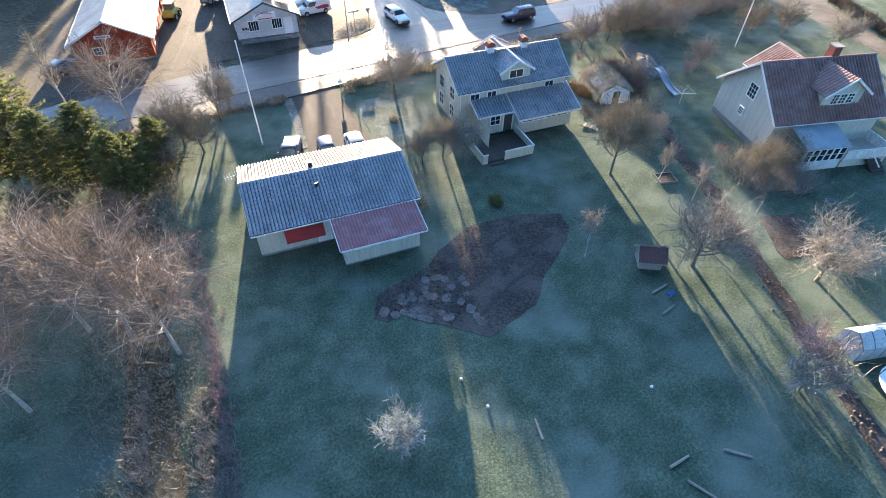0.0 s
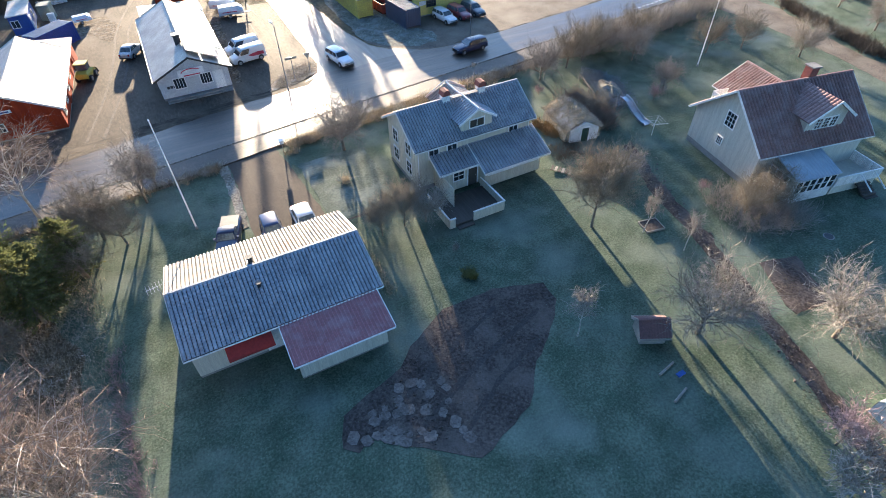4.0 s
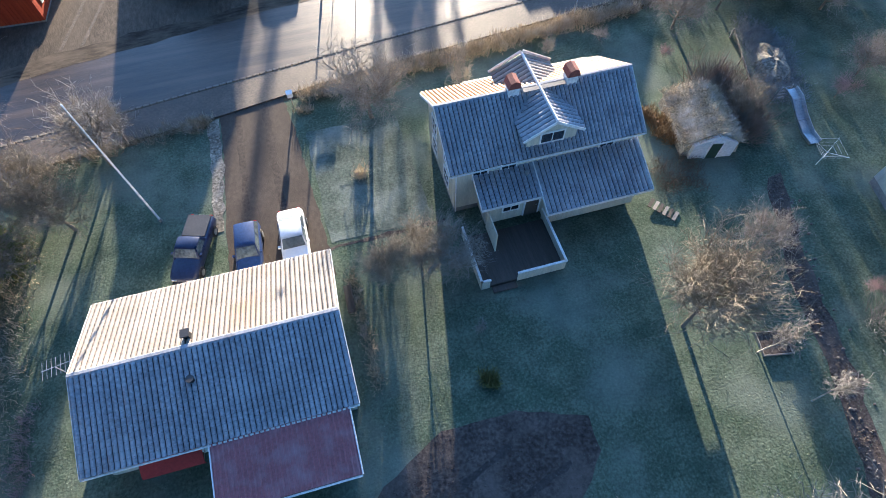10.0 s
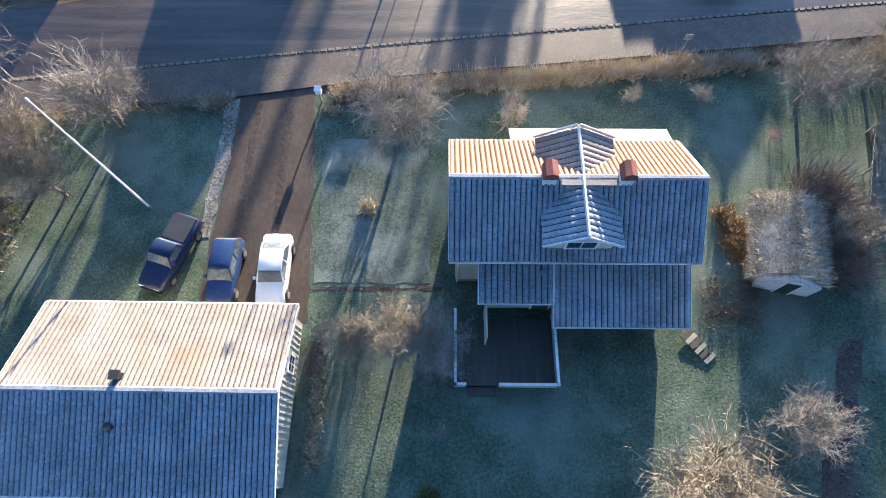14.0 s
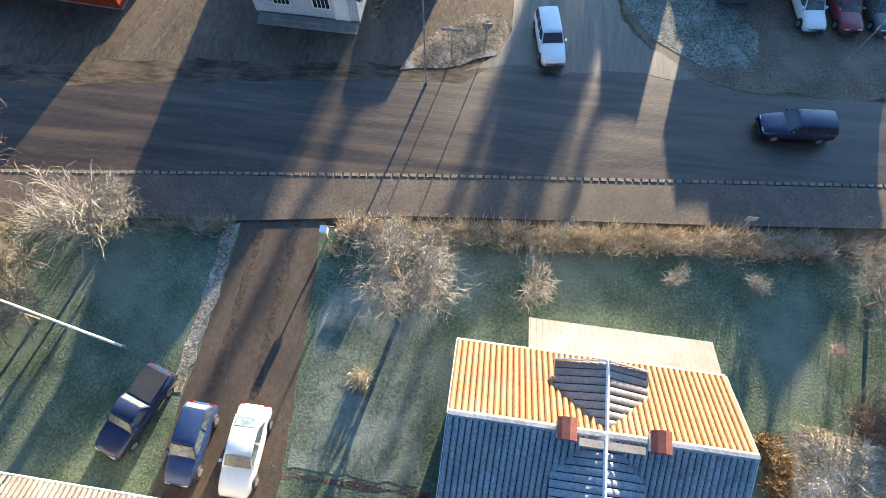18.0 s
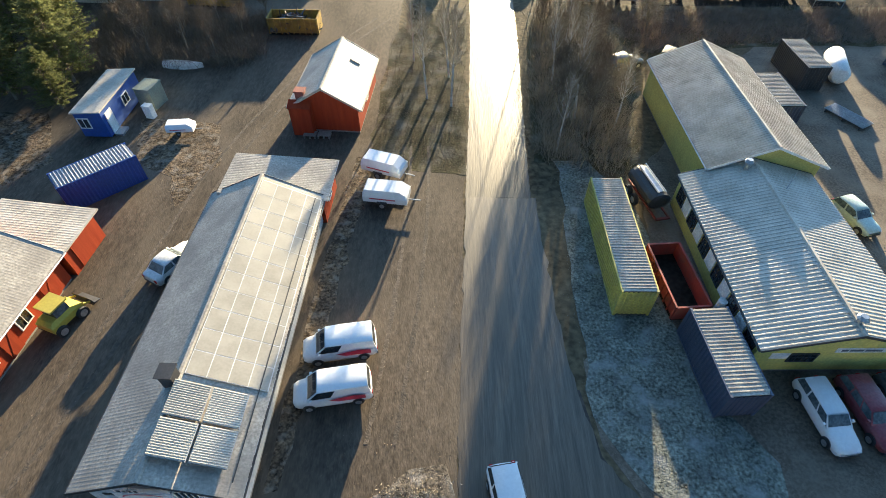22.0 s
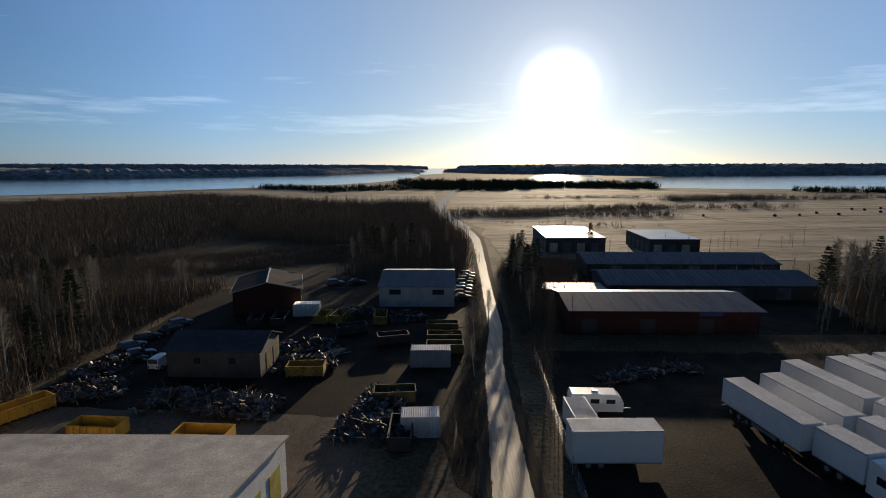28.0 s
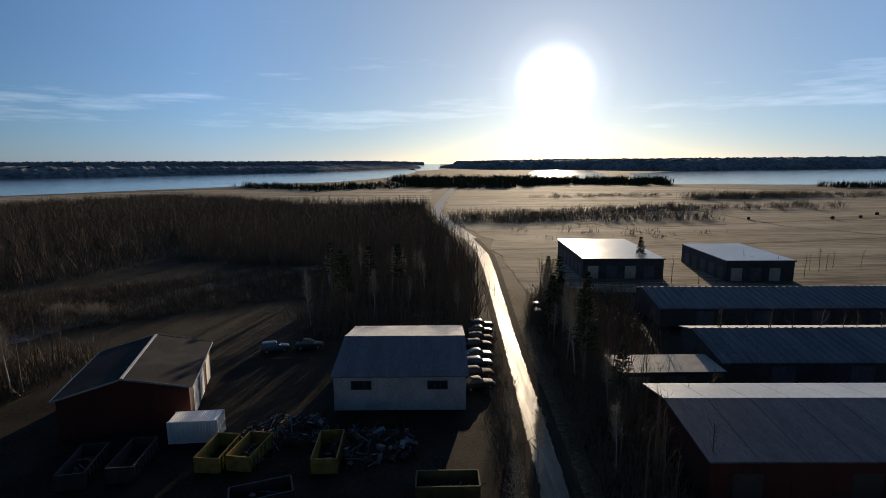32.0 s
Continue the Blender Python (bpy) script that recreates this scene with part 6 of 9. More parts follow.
    for fx in (0.19, 0.81):
        for s in (-1, 1):
            part("wheel_arch", once("arch", lambda: Shape().tube((0, -0.03, 0), (0, 0.03, 0), 0.36, n=18).mesh("wheel_arch", BLACK)), None, body, at=pose(X(fx), s * (w - 0.03), 0.33))
            wh = part("wheel", once("tyre", lambda: Shape().tube((0, -0.1, 0), (0, 0.1, 0), 0.31, n=16).mesh("tyre", RUBBER)), None, th, at=pose(X(fx), s * (w - 0.05), 0.3))
            part("rim", once("rim", lambda: Shape().tube((0, -0.112, 0), (0, 0.112, 0), 0.2, n=12).mesh("rim", STEEL)), None, wh)
    return th


def logo_bars(parent, p, turn, w, h, tilt=90):
    """A coloured sweep and bars, standing for a firm's sign."""
    s = Shape()
    for i in range(6):
        a0, a1 = math.pi * (0.15 + 0.14 * i), math.pi * (0.15 + 0.14 * (i + 1))
        r0, r1 = w * 0.42, w * 0.42 + h * 0.1
        s.poly((r0 * math.cos(a0), -0.006, r0 * math.sin(a0) * 0.35), (r0 * math.cos(a1), -0.006, r0 * math.sin(a1) * 0.35), (r1 * math.cos(a1), -0.006, r1 * math.sin(a1) * 0.42), (r1 * math.cos(a0), -0.006, r1 * math.sin(a0) * 0.42))
    s.box(-w * 0.35, -0.008, -h * 0.42, w * 0.4, -0.004, -h * 0.28)
    part("print", s, SIGNR, parent, at=pose(*p, 0, 0, turn))


def container(x, y, heading, L, paint, label, H=2.6, W=2.44, roofmat=None, z=0.0, name="container", group=""):
    """A steel shipping container, its doors at the local -x end, its middle at x, y."""
    th = thing(name, pose(x, y, z, 0, 0, heading), label, "container", group)
    l, w = L / 2, W / 2
    def wall(length):
        s, n = Shape(), max(6, int(length / 0.28))
        pts = []
        for i in range(n):
            a = length * i / n; d = length / n
            pts += [(a, 0), (a + d * 0.3, 0), (a + d * 0.45, 0.04), (a + d * 0.85, 0.04)]
        pts.append((length, 0))
        for z0 in (0.16, H - 0.12):
            s.v += [(px - length / 2, py, z0) for px, py in pts]
        m = len(pts)
        s.f = [(i, i + 1, m + i + 1, m + i) for i in range(m - 1)]
        return s
    part("side_wall", wall(L - 0.3), paint, th, at=pose(0, -w + 0.02, 0))
    part("side_wall", wall(L - 0.3), paint, th, at=pose(0, w - 0.02, 0, 0, 0, 180))
    part("end_wall", wall(W - 0.3), paint, th, at=pose(l - 0.02, 0, 0, 0, 0, 90))
    part("floor", Shape().box(-l + 0.05, -w + 0.05, 0.02, l - 0.05, w - 0.05, 0.16), BLACK, th)
    for sx in (-1, 1):
        for sy in (-1, 1):
            part("corner_post", Shape().box(sx * (l - 0.09) - 0.09, sy * (w - 0.08) - 0.08, 0, sx * (l - 0.09) + 0.09, sy * (w - 0.08) + 0.08, H), paint, th)
    for sy in (-1, 1):
        part("top_rail", Shape().box(-l + 0.1, sy * (w - 0.05) - 0.05, H - 0.14, l - 0.1, sy * (w - 0.05) + 0.05, H - 0.01), paint, th)
        part("bottom_rail", Shape().box(-l + 0.1, sy * (w - 0.05) - 0.05, 0.0, l - 0.1, sy * (w - 0.05) + 0.05, 0.16), paint, th)
    for sy in (-1, 1):
        d = part("door", Shape().box(-l + 0.01, sy * (w / 2 - 0.02) - w / 2 + 0.08, 0.16, -l + 0.07, sy * (w / 2 - 0.02) + w / 2 - 0.08, H - 0.14), paint, th)
        for k in (-0.25, 0.25):
            part("lock_rod", Shape().tube((-l - 0.02, sy * w / 2 + k, 0.12), (-l - 0.02, sy * w / 2 + k, H - 0.12), 0.02, n=6), STEEL, d)
        part("lock_handle", Shape().box(-l - 0.05, sy * w / 2 - 0.25, 1.1, -l - 0.02, sy * w / 2 + 0.15, 1.15), STEEL, d)
    r = part("roof", Shape().box(-l + 0.08, -w + 0.06, H - 0.08, l - 0.08, w - 0.06, H - 0.03), roofmat or paint, th)
    n = int(L / 0.26)
    s = Shape()
    for i in range(n):
        a = -l + 0.15 + (L - 0.3) * i / n
        s.prism([(a, H - 0.03), (a + 0.13, H - 0.03), (a + 0.1, H + 0.012), (a + 0.03, H + 0.012)], -w + 0.1, w - 0.1, "y")
    part("roof_corrugation", s, roofmat or paint, r)
    return th


def skip(x, y, heading, L, W, H, paint, label, load=0, group="skips", name="skip"):
    """An open steel skip with ribs; load > 0 fills it with scrap."""
    th = thing(name, pose(x, y, 0, 0, 0, heading), label, "skip", group)
    l, w, t = L / 2, W / 2, 0.06
    # dark floor colour stands in for the shade inside the skip
    part("floor", Shape().box(-l, -w, 0.1, l, w, 0.3), SHADEMUD, th)
    for sy in (-1, 1):
        sd = part("side", Shape().slab((-l, sy * w, H), (l, sy * w, H), (l, sy * w * 0.97, 0.2), (-l, sy * w * 0.97, 0.2), t * sy), paint, th)
        n = max(4, int(L / 0.7))
        for i in range(n + 1):
            xx = -l + 0.05 + (L - 0.18) * i / n
            part("rib", Shape().box(xx, sy * (w + 0.05) - 0.05, 0.2, xx + 0.08, sy * (w + 0.05) + 0.05, H), paint, sd)
        part("top_rail", Shape().box(-l, sy * (w + 0.02) - 0.06, H - 0.08, l, sy * (w + 0.02) + 0.06, H + 0.02), paint, sd)
    for sx in (-1, 1):
        e = part("end", Shape().box(sx * l - 0.04, -w, 0.2, sx * l + 0.04, w, H), paint, th)
        part("top_rail", Shape().box(sx * l - 0.07, -w, H - 0.08, sx * l + 0.07, w, H + 0.02), paint, e)
    for sy in (-1, 1):
        part("skid", Shape().box(-l, sy * 0.5 - 0.06, 0, l, sy * 0.5 + 0.06, 0.1), BLACK, th)
    if load:
        junk(th, -l + 0.15, -w + 0.12, l - 0.15, w - 0.12, H * (1.15 if load > 100 else 0.85), load, int(x * 7 + y))
    return th


SCRAPM = [shade("rusty_scrap", (0.055, 0.033, 0.024), (0.085, 0.054, 0.038), 1, 8, 0.8, 0.2, 0.1), shade("pale_scrap", (0.19, 0.19, 0.18), (0.1, 0.1, 0.098), 1, 8, 0.6, 0.2, 0.1), shade("dark_scrap", (0.028, 0.028, 0.028), (0.05, 0.047, 0.045), 1, 8, 0.7, 0.1, 0.1), shade("blue_scrap", (0.03, 0.06, 0.11), (0.05, 0.075, 0.12), 1, 8, 0.6, 0.1, 0.1)]


def junk(parent, x0, y0, x1, y1, z, n, seed, top=0.5, big=0.35):
    """Bent plates, beams and boxes heaped in a space, sorted by material."""
    rnd = random.Random(seed)
    sh = [Shape() for _ in SCRAPM]
    for i in range(n):
        s = sh[rnd.choice((0, 0, 1, 1, 2, 2, 2, 3))]
        fx, fy = rnd.random(), rnd.random()
        edge = 1 - max(abs(fx - 0.5), abs(fy - 0.5)) * 1.7
        c = Vector((x0 + (x1 - x0) * fx, y0 + (y1 - y0) * fy, z * max(0.12, rnd.random() ** 0.6 * edge + 0.1) + 0.05))
        rot = Euler((rnd.gauss(0, 0.5), rnd.gauss(0, 0.5), rnd.random() * 6.3)).to_matrix()
        k = rnd.choice("pbbc")
        a, b, h = {"p": (big * rnd.uniform(0.3, 1.2), big * rnd.uniform(0.2, 0.7), 0.02), "b": (big * rnd.uniform(0.8, 3.4), 0.05, 0.04), "c": (big * rnd.uniform(0.4, 1), big * rnd.uniform(0.3, 0.8), big * rnd.uniform(0.2, 0.7))}[k]
        st = len(s.v)
        s.box(-a, -b, -h, a, b, h)
        s.v[st:] = [tuple(c + rot @ Vector(p)) for p in s.v[st:]]
    for s, m in zip(sh, SCRAPM):
        if s.f:
            ob = part("scrap", s, m, parent)
            ob["kind"] = "stuff"


def trailer_box(th, L, z0=1.15, H=2.75, x0=0.0):
    b = part("box", Shape().box(x0, -1.27, z0, x0 + L, 1.27, z0 + H), CARWHITE, th)
    part("roof_sheet", Shape().box(x0 + 0.08, -1.2, z0 + H, x0 + L - 0.08, 1.2, z0 + H + 0.025), WHITEROOF, b)
    for s in (-1, 1):
        part("edge_rail", Shape().box(x0, s * 1.27 - 0.03, z0 + H - 0.08, x0 + L, s * 1.27 + 0.03, z0 + H + 0.03), STEEL, b)
        part("sill_rail", Shape().box(x0, s * 1.27 - 0.02, z0 - 0.1, x0 + L, s * 1.27 + 0.02, z0 + 0.02), STEEL, b)
        part("rear_door", Shape().box(x0 - 0.03, s * 0.62 - 0.6, z0 + 0.05, x0, s * 0.62 + 0.6, z0 + H - 0.08), CARWHITE, b)
    return b


def axle(th, x, r=0.48):
    for s in (-1, 1):
        w = part("wheel", once("truck_tyre", lambda: Shape().tube((0, -0.15, 0), (0, 0.15, 0), r, n=16).mesh("tyre", RUBBER)), None, th, at=pose(x, s * 1.05, r))
        part("rim", once("truck_rim", lambda: Shape().tube((0, -0.16, 0), (0, 0.16, 0), 0.27, n=12).mesh("rim", STEEL)), None, w)


def trailer(x, y, heading, L, label, mark=False, group="white lorry trailers", z0=1.15, H=2.75):
    """A lorry trailer; its tail at x, y and its nose along heading."""
    th = thing("lorry_trailer", pose(x, y, 0.03, 0, 0, heading), label, "trailer", group)
    b = trailer_box(th, L, z0, H)
    for s in (-0.425, 0.425):
        part("chassis_beam", Shape().box(0.2, s - 0.075, z0 - 0.25, L - 0.3, s + 0.075, z0), BLACK, th)
    for fx in (1.6, 2.9, 4.1) if L > 9 else (1.6, 2.8):
        axle(th, fx)
    for s in (-0.8, 0.8):
        part("support_leg", Shape().box(L - 2.6, s - 0.07, 0, L - 2.45, s + 0.07, 0.9), BLACK, th)
        part("side_guard", Shape().box(4.8, s * 1.45 - 0.03, 0.5, L - 3, s * 1.45 + 0.03, 0.9), STEEL, th) if L > 9 else None
    part("bumper_bar", Shape().box(-0.05, -1.15, 0.5, 0.05, 1.15, 0.62), STEEL, th)
    if mark:
        part("mark", Shape().box(L - 2.2, 1.28, 2.6, L - 1.0, 1.285, 2.75).prism([(L - 2.1, 2.55), (L - 1.1, 2.55), (L - 1.6, 1.9)], 1.28, 1.285, "y"), BLACK, b)
    return th


def lorry(x, y, heading, L, label, group="white lorries", mark=False):
    """A box lorry; its nose at x, y and pointing along heading."""
    th = thing("lorry", pose(x, y, 0.03, 0, 0, heading), label, "lorry", group)
    b = trailer_box(th, L - 2.3, 1.05, 2.8, -L)
    if mark:
        for i, (a, c) in enumerate(((0.0, 0.9), (1.1, 1.9), (2.1, 2.9))):
            for s in (-1, 1):
                part("mark", Shape().box(-L + 1.8 + a, s * 1.275 - 0.004, 2.2, -L + 1.8 + c, s * 1.275 + 0.004, 3.0), BLACK, b)
    prof = [(-2.1, 0.55), (0, 0.45), (0.02, 1.5), (-0.12, 1.75), (-0.3, 2.75), (-0.6, 3.2), (-1.3, 3.55), (-2.0, 3.6), (-2.1, 3.5)]
    cab = part("cab", Shape().loft([[(px, sy, pz) for px, pz in prof] for sy in (-1.22, 1.22)]), CARWHITE, th)
    part("windscreen", Shape().slab((-0.10, -1.08, 1.76), (-0.10, 1.08, 1.76), (-0.27, 1.05, 2.65), (-0.27, -1.05, 2.65), 0.015), GLASS, cab)
    part("grille", Shape().box(0.0, -0.85, 0.7, 0.035, 0.85, 1.35), BLACK, cab)
    part("bumper", Shape().box(-0.15, -1.2, 0.3, 0.06, 1.2, 0.62), CARGREY, cab)
    for s in (-1, 1):
        part("side_window", Shape().box(-1.3, s * 1.225 - 0.008, 1.8, -0.35, s * 1.225 + 0.008, 2.5), GLASS, cab)
        part("headlamp", Shape().box(-0.02, s * 0.95 - 0.18, 0.66, 0.05, s * 0.95 + 0.18, 0.86), LAMPCLR, cab)
        part("mirror", Shape().box(-0.25, s * 1.42 - 0.1, 1.8, -0.15, s * 1.42 + 0.1, 2.5), BLACK, cab)
    part("chassis", Shape().box(-L + 0.2, -0.45, 0.7, -0.8, 0.45, 1.0), BLACK, th)
    for fx in (-1.1, -L + 1.6, -L + 2.9):
        axle(th, fx)
    return th


# office with solar panels
off = gable("office_building", pose(-0.2, 63.4, 0, 0, 0, -1.5), 20.8, 7.7, 2.75, 4.55, GREYWALL, PALEROOF, "long pale grey office with a weathered sheet roof and solar panels", 0.45, 0.4, sheet(PALEROOF, 0.2, 0.0015), 0.3, "office", trim=BLACK)
sg = part("sign_board", Shape().box(2.3, -0.52, 2.5, 5.1, -0.47, 3.4), SIGNW, off, "white sign board with a crimson sweep")
part("bracket", Shape().box(2.6, -0.47, 2.8, 2.66, 0.0, 2.86).box(4.74, -0.47, 2.8, 4.8, 0.0, 2.86), STEEL, sg)
logo_bars(sg, (3.7, -0.53, 2.95), 0, 2.4, 0.85)
for x in (2.2, 5.1):
    window(off, (x, -0.02, 1.75), 0, 1.15, 1.15, 4, 1)
door(off, (6.5, -0.02, 0.3), 0, 0.95, 2.0, WHITE)
for i in range(3):
    part("letter_panel", Shape().box(0.75 + i * 0.34, -0.05, 1.35, 1.03 + i * 0.34, -0.02, 1.65), BLACK, off)
part("step", Shape().box(0.3, -1.0, 0, 7.6, -0.1, 0.14).box(0.3, -0.6, 0.14, 7.6, -0.1, 0.28), STONE, off)
for y in (1.6, 4.2, 7.2, 10.0, 12.8, 15.6, 18.6):
    window(off, (7.72, y, 1.75), 90, 1.2, 1.1, 2, 1)
    window(off, (-0.02, y, 1.75), -90, 1.2, 1.1, 2, 1)
slope = (4.55 - 2.75) / 3.85
def onroof(x, y, up):
    return (x, y, 4.55 - (x - 3.85) * slope + up)
for i in range(2):
    for j in range(2):
        x0, y0 = 3.98 + i * 1.74, 0.75 + j * 2.0
        p = part("solar_panel", Shape().slab(onroof(x0, y0, 0.5), onroof(x0 + 1.6, y0, 0.5), onroof(x0 + 1.6, y0 + 1.84, 0.5), onroof(x0, y0 + 1.84, 0.5), 0.07), PANELW, off)
        low = Vector(onroof(x0 + 1.6, y0, 0.5))
        ribs(p, low, Vector((0, 1.84, 0)), Vector(onroof(x0, y0, 0.5)) - low, 15, PANELW, "ribbed_sheet", 0.022)
        part("panel_frame", Shape().slab(onroof(x0 - 0.02, y0 - 0.02, 0.47), onroof(x0 + 1.62, y0 - 0.02, 0.47), onroof(x0 + 1.62, y0 + 1.86, 0.47), onroof(x0 - 0.02, y0 + 1.86, 0.47), 0.05), STEEL, p)
        part("prop", Shape().box(x0 + 0.4, y0 + 0.3, 2.9, x0 + 0.46, y0 + 0.36, onroof(x0 + 0.4, 0, 0.42)[2]), STEEL, p)
part("mat_base", Shape().slab(onroof(4.06, 5.16, 0.094), onroof(8.02, 5.16, 0.094), onroof(8.02, 20.62, 0.094), onroof(4.06, 20.62, 0.094), 0.06), WHITEROOF, off, "pale sheet under the roof mats")
for i in range(4):
    for j in range(11):
        x0, y0 = 4.1 + i * 0.98, 5.2 + j * 1.4
        part("roof_mat", Shape().slab(onroof(x0, y0, 0.1), onroof(x0 + 0.93, y0, 0.1), onroof(x0 + 0.93, y0 + 1.35, 0.1), onroof(x0, y0 + 1.35, 0.1), 0.05), PANELG, off)
ch = part("chimney", Shape().box(3.2, 4.4, 3.9, 3.9, 5.1, 5.4), BLACK, off, "soot-black chimney")
part("chimney_cap", Shape().box(3.1, 4.3, 5.4, 4.0, 5.2, 5.48), BLACK, ch)
part("snow_rail", Shape().tube(onroof(7.6, 0.3, 0.12), onroof(7.6, 20.5, 0.12), 0.03, n=6), BLACK, off)
sh = thing("office_extension", pose(0.9, 84.3, 0, 0, 0, -2), "red boarded extension with a pale shed roof", "building")
part("wall", Shape().box(0, 0, 0, 7.4, 4.2, 2.4), FALU, sh)
r = part("roof", Shape().slab((-0.4, -0.2, 3.0), (7.9, -0.2, 2.6), (7.9, 4.6, 2.6), (-0.4, 4.6, 3.0), 0.1), WHITEROOF, sh)
ribs(r, (-0.4, 4.6, 3.0), (0, -4.8, 0), (8.3, 0, -0.4), 24, PALEROOF, amp=0.006)
window(sh, (7.42, 2.0, 1.5), 90, 1.0, 0.9, 2, 1)

# red barn
barn = gable("red_barn", pose(-18.4, 63.0, 0, 0, 0, -4), 15.8, 8.4, 2.75, 4.9, FALU, PALEROOF, "long red boarded barn with a pale corrugated roof", 0.5, 0.4, sheet(PALEROOF, 0.2, 0.003), 0.2, "barn")
for y in (1.8, 4.8, 8.0, 11.4):
    window(barn, (8.42, y, 1.55), 90, 1.0, 1.1, 2, 1)
for y in (6.4, 9.8, 14.0):
    d = part("barn_door", Shape().box(8.4, y - 0.55, 0.2, 8.46, y + 0.55, 2.3), FALU, barn)
    part("brace", Shape().slab((8.48, y - 0.5, 0.3), (8.48, y - 0.4, 0.3), (8.48, y + 0.5, 2.2), (8.48, y + 0.4, 2.2), 0.02), FALU, d)
window(barn, (2.6, -0.02, 1.5), 0, 1.0, 0.8, 3, 2)
part("sign_board", Shape().box(2.7, -0.06, 2.9, 4.4, -0.02, 3.25), SIGNW, barn)
part("sign_print", Shape().box(2.9, -0.07, 3.0, 3.3, -0.06, 3.14).box(3.4, -0.07, 3.0, 4.2, -0.06, 3.14), SIGNB, barn)
for i in range(27):
    part("batten", Shape().box(0.2 + i * 0.3, -0.03, 0.2, 0.25 + i * 0.3, 0, 2.8), FALU, barn)
b2 = thing("barn_extension", pose(-15.0, 79.0, 0, 0, 0, -4), "low red boarded barn extension with a grey shed roof", "barn")
part("wall", Shape().box(0, 0, 0, 6.3, 3.9, 2.35), FALU, b2)
r = part("roof", Shape().slab((-0.4, -0.2, 3.0), (6.7, -0.2, 2.5), (6.7, 4.3, 2.5), (-0.4, 4.3, 3.0), 0.09), GREYROOF, b2)
ribs(r, (-0.4, 4.3, 3.0), (0, -4.5, 0), (7.1, 0, -0.5), 20, GREYROOF, amp=0.006)
part("barn_door", Shape().box(6.3, 0.8, 0.1, 6.36, 3.0, 2.2), FALU, b2)

# red shed with pale roof
rs = gable("red_shed", pose(3.6, 96.3, 0, 0, 0, -4), 8.8, 6.0, 2.9, 4.7, FALU, PALEROOF, "small red shed with a frosted pale roof and crates", 0.4, 0.35, sheet(PALEROOF, 0.45, 0.002), 0.2, "shed", trim=PALEROOF)
part("skylight", Shape().slab((4.3, 6.2, 4.05), (5.2, 6.2, 3.5), (5.2, 6.9, 3.5), (4.3, 6.9, 4.05), 0.05), PANELG, rs)
part("chimney", Shape().box(0.4, 0.2, 2.9, 1.2, 0.9, 3.9).box(0.3, 0.1, 3.9, 1.3, 1.0, 4.0), BRICK, rs)
part("lean_to", Shape().slab((-0.2, -0.9, 2.9), (1.9, -0.9, 2.9), (1.9, 0.0, 3.3), (-0.2, 0.0, 3.3), 0.08).box(-0.1, -0.8, 0, 1.8, 0, 2.8), FALU, rs)
window(rs, (6.02, 4.0, 1.7), 90, 0.9, 0.9, 2, 2)
for k in range(2):
    pl = thing("pallet", pose(5.0 + k * 1.3, 95.3, 0, 0, 0, -4), "pale wooden pallet lying by the red shed", "pallet", "pallets")
    for i in range(7):
        part("slat", Shape().box(-0.6, -0.4 + i * 0.125, 0.3, 0.6, -0.31 + i * 0.125, 0.33), WOODG, pl)
    for x in (-0.55, -0.05, 0.45):
        part("runner", Shape().box(x, -0.4, 0, x + 0.1, 0.45, 0.3), WOODG, pl)

# yellow workshop
yb = gable("yellow_workshop", pose(36.02, 71.4, 0, 0, 0, 0.8), 15.05, 10.05, 3.0, 4.5, YELLOWW, GREYROOF, "pale yellow workshop with a weathered corrugated roof and window strip", 0.17, 0.35, sheet(GREYROOF, 0.3, 0.03), 0.2, "workshop", trim=BLACK)
for i in range(11):
    y = 0.9 + i * 1.3
    if i % 2 == 0:
        window(yb, (-0.02, y, 1.95), -90, 1.05, 1.2, 3, 2, BLACK)
    else:
        part("boarded_window", Shape().box(-0.08, y - 0.55, 1.35, -0.01, y + 0.55, 2.55), SIGNW, yb)
window(yb, (3.0, -0.02, 1.7), 0, 1.5, 0.8, 4, 2, BLACK)
part("notice", Shape().box(1.0, -0.05, 1.6, 2.1, -0.02, 2.2), SIGNW, yb)
sg = part("sign_board", Shape().box(4.6, -0.06, 2.3, 7.6, -0.02, 2.75), SIGNW, yb, "white sign board with dark print")
part("print", Shape().box(4.9, -0.068, 2.42, 5.3, -0.06, 2.62).box(5.4, -0.068, 2.42, 6.2, -0.06, 2.62).box(6.3, -0.068, 2.42, 7.3, -0.06, 2.62), CARGREY, sg)
for x, y in ((5.1, 0.6), (4.2, 14.5)):
    v = part("roof_vent", Shape().tube((x, y, 4.2), (x, y, 4.9), 0.22, n=10).tube((x, y, 4.9), (x, y, 5.1), 0.36, 0.2, n=10), STEEL, yb)
part("mast", Shape().tube((6.4, 12.4, 3.9), (6.4, 12.4, 5.6), 0.03, n=6), STEEL, yb)
part("tank", Shape().tube((-0.35, 4.0, 0.9), (-0.35, 4.0, 1.9), 0.3, n=10), SIGNW, yb)
y2 = gable("yellow_hall", pose(37.9, 86.9, 0, 0, 0, 1.2), 15.8, 8.6, 3.9, 5.7, YELLOWW, GREYROOF, "tall yellow hall with a corrugated grey roof", 0.4, 0.4, sheet(GREYROOF, 0.25, 0.045), 0.2, "hall")
part("skylight_strip", Shape().slab((5.1, 14.9, 5.4), (7.6, 14.9, 4.35), (7.6, 15.6, 4.35), (5.1, 15.6, 5.4), 0.05), PANELG, y2)

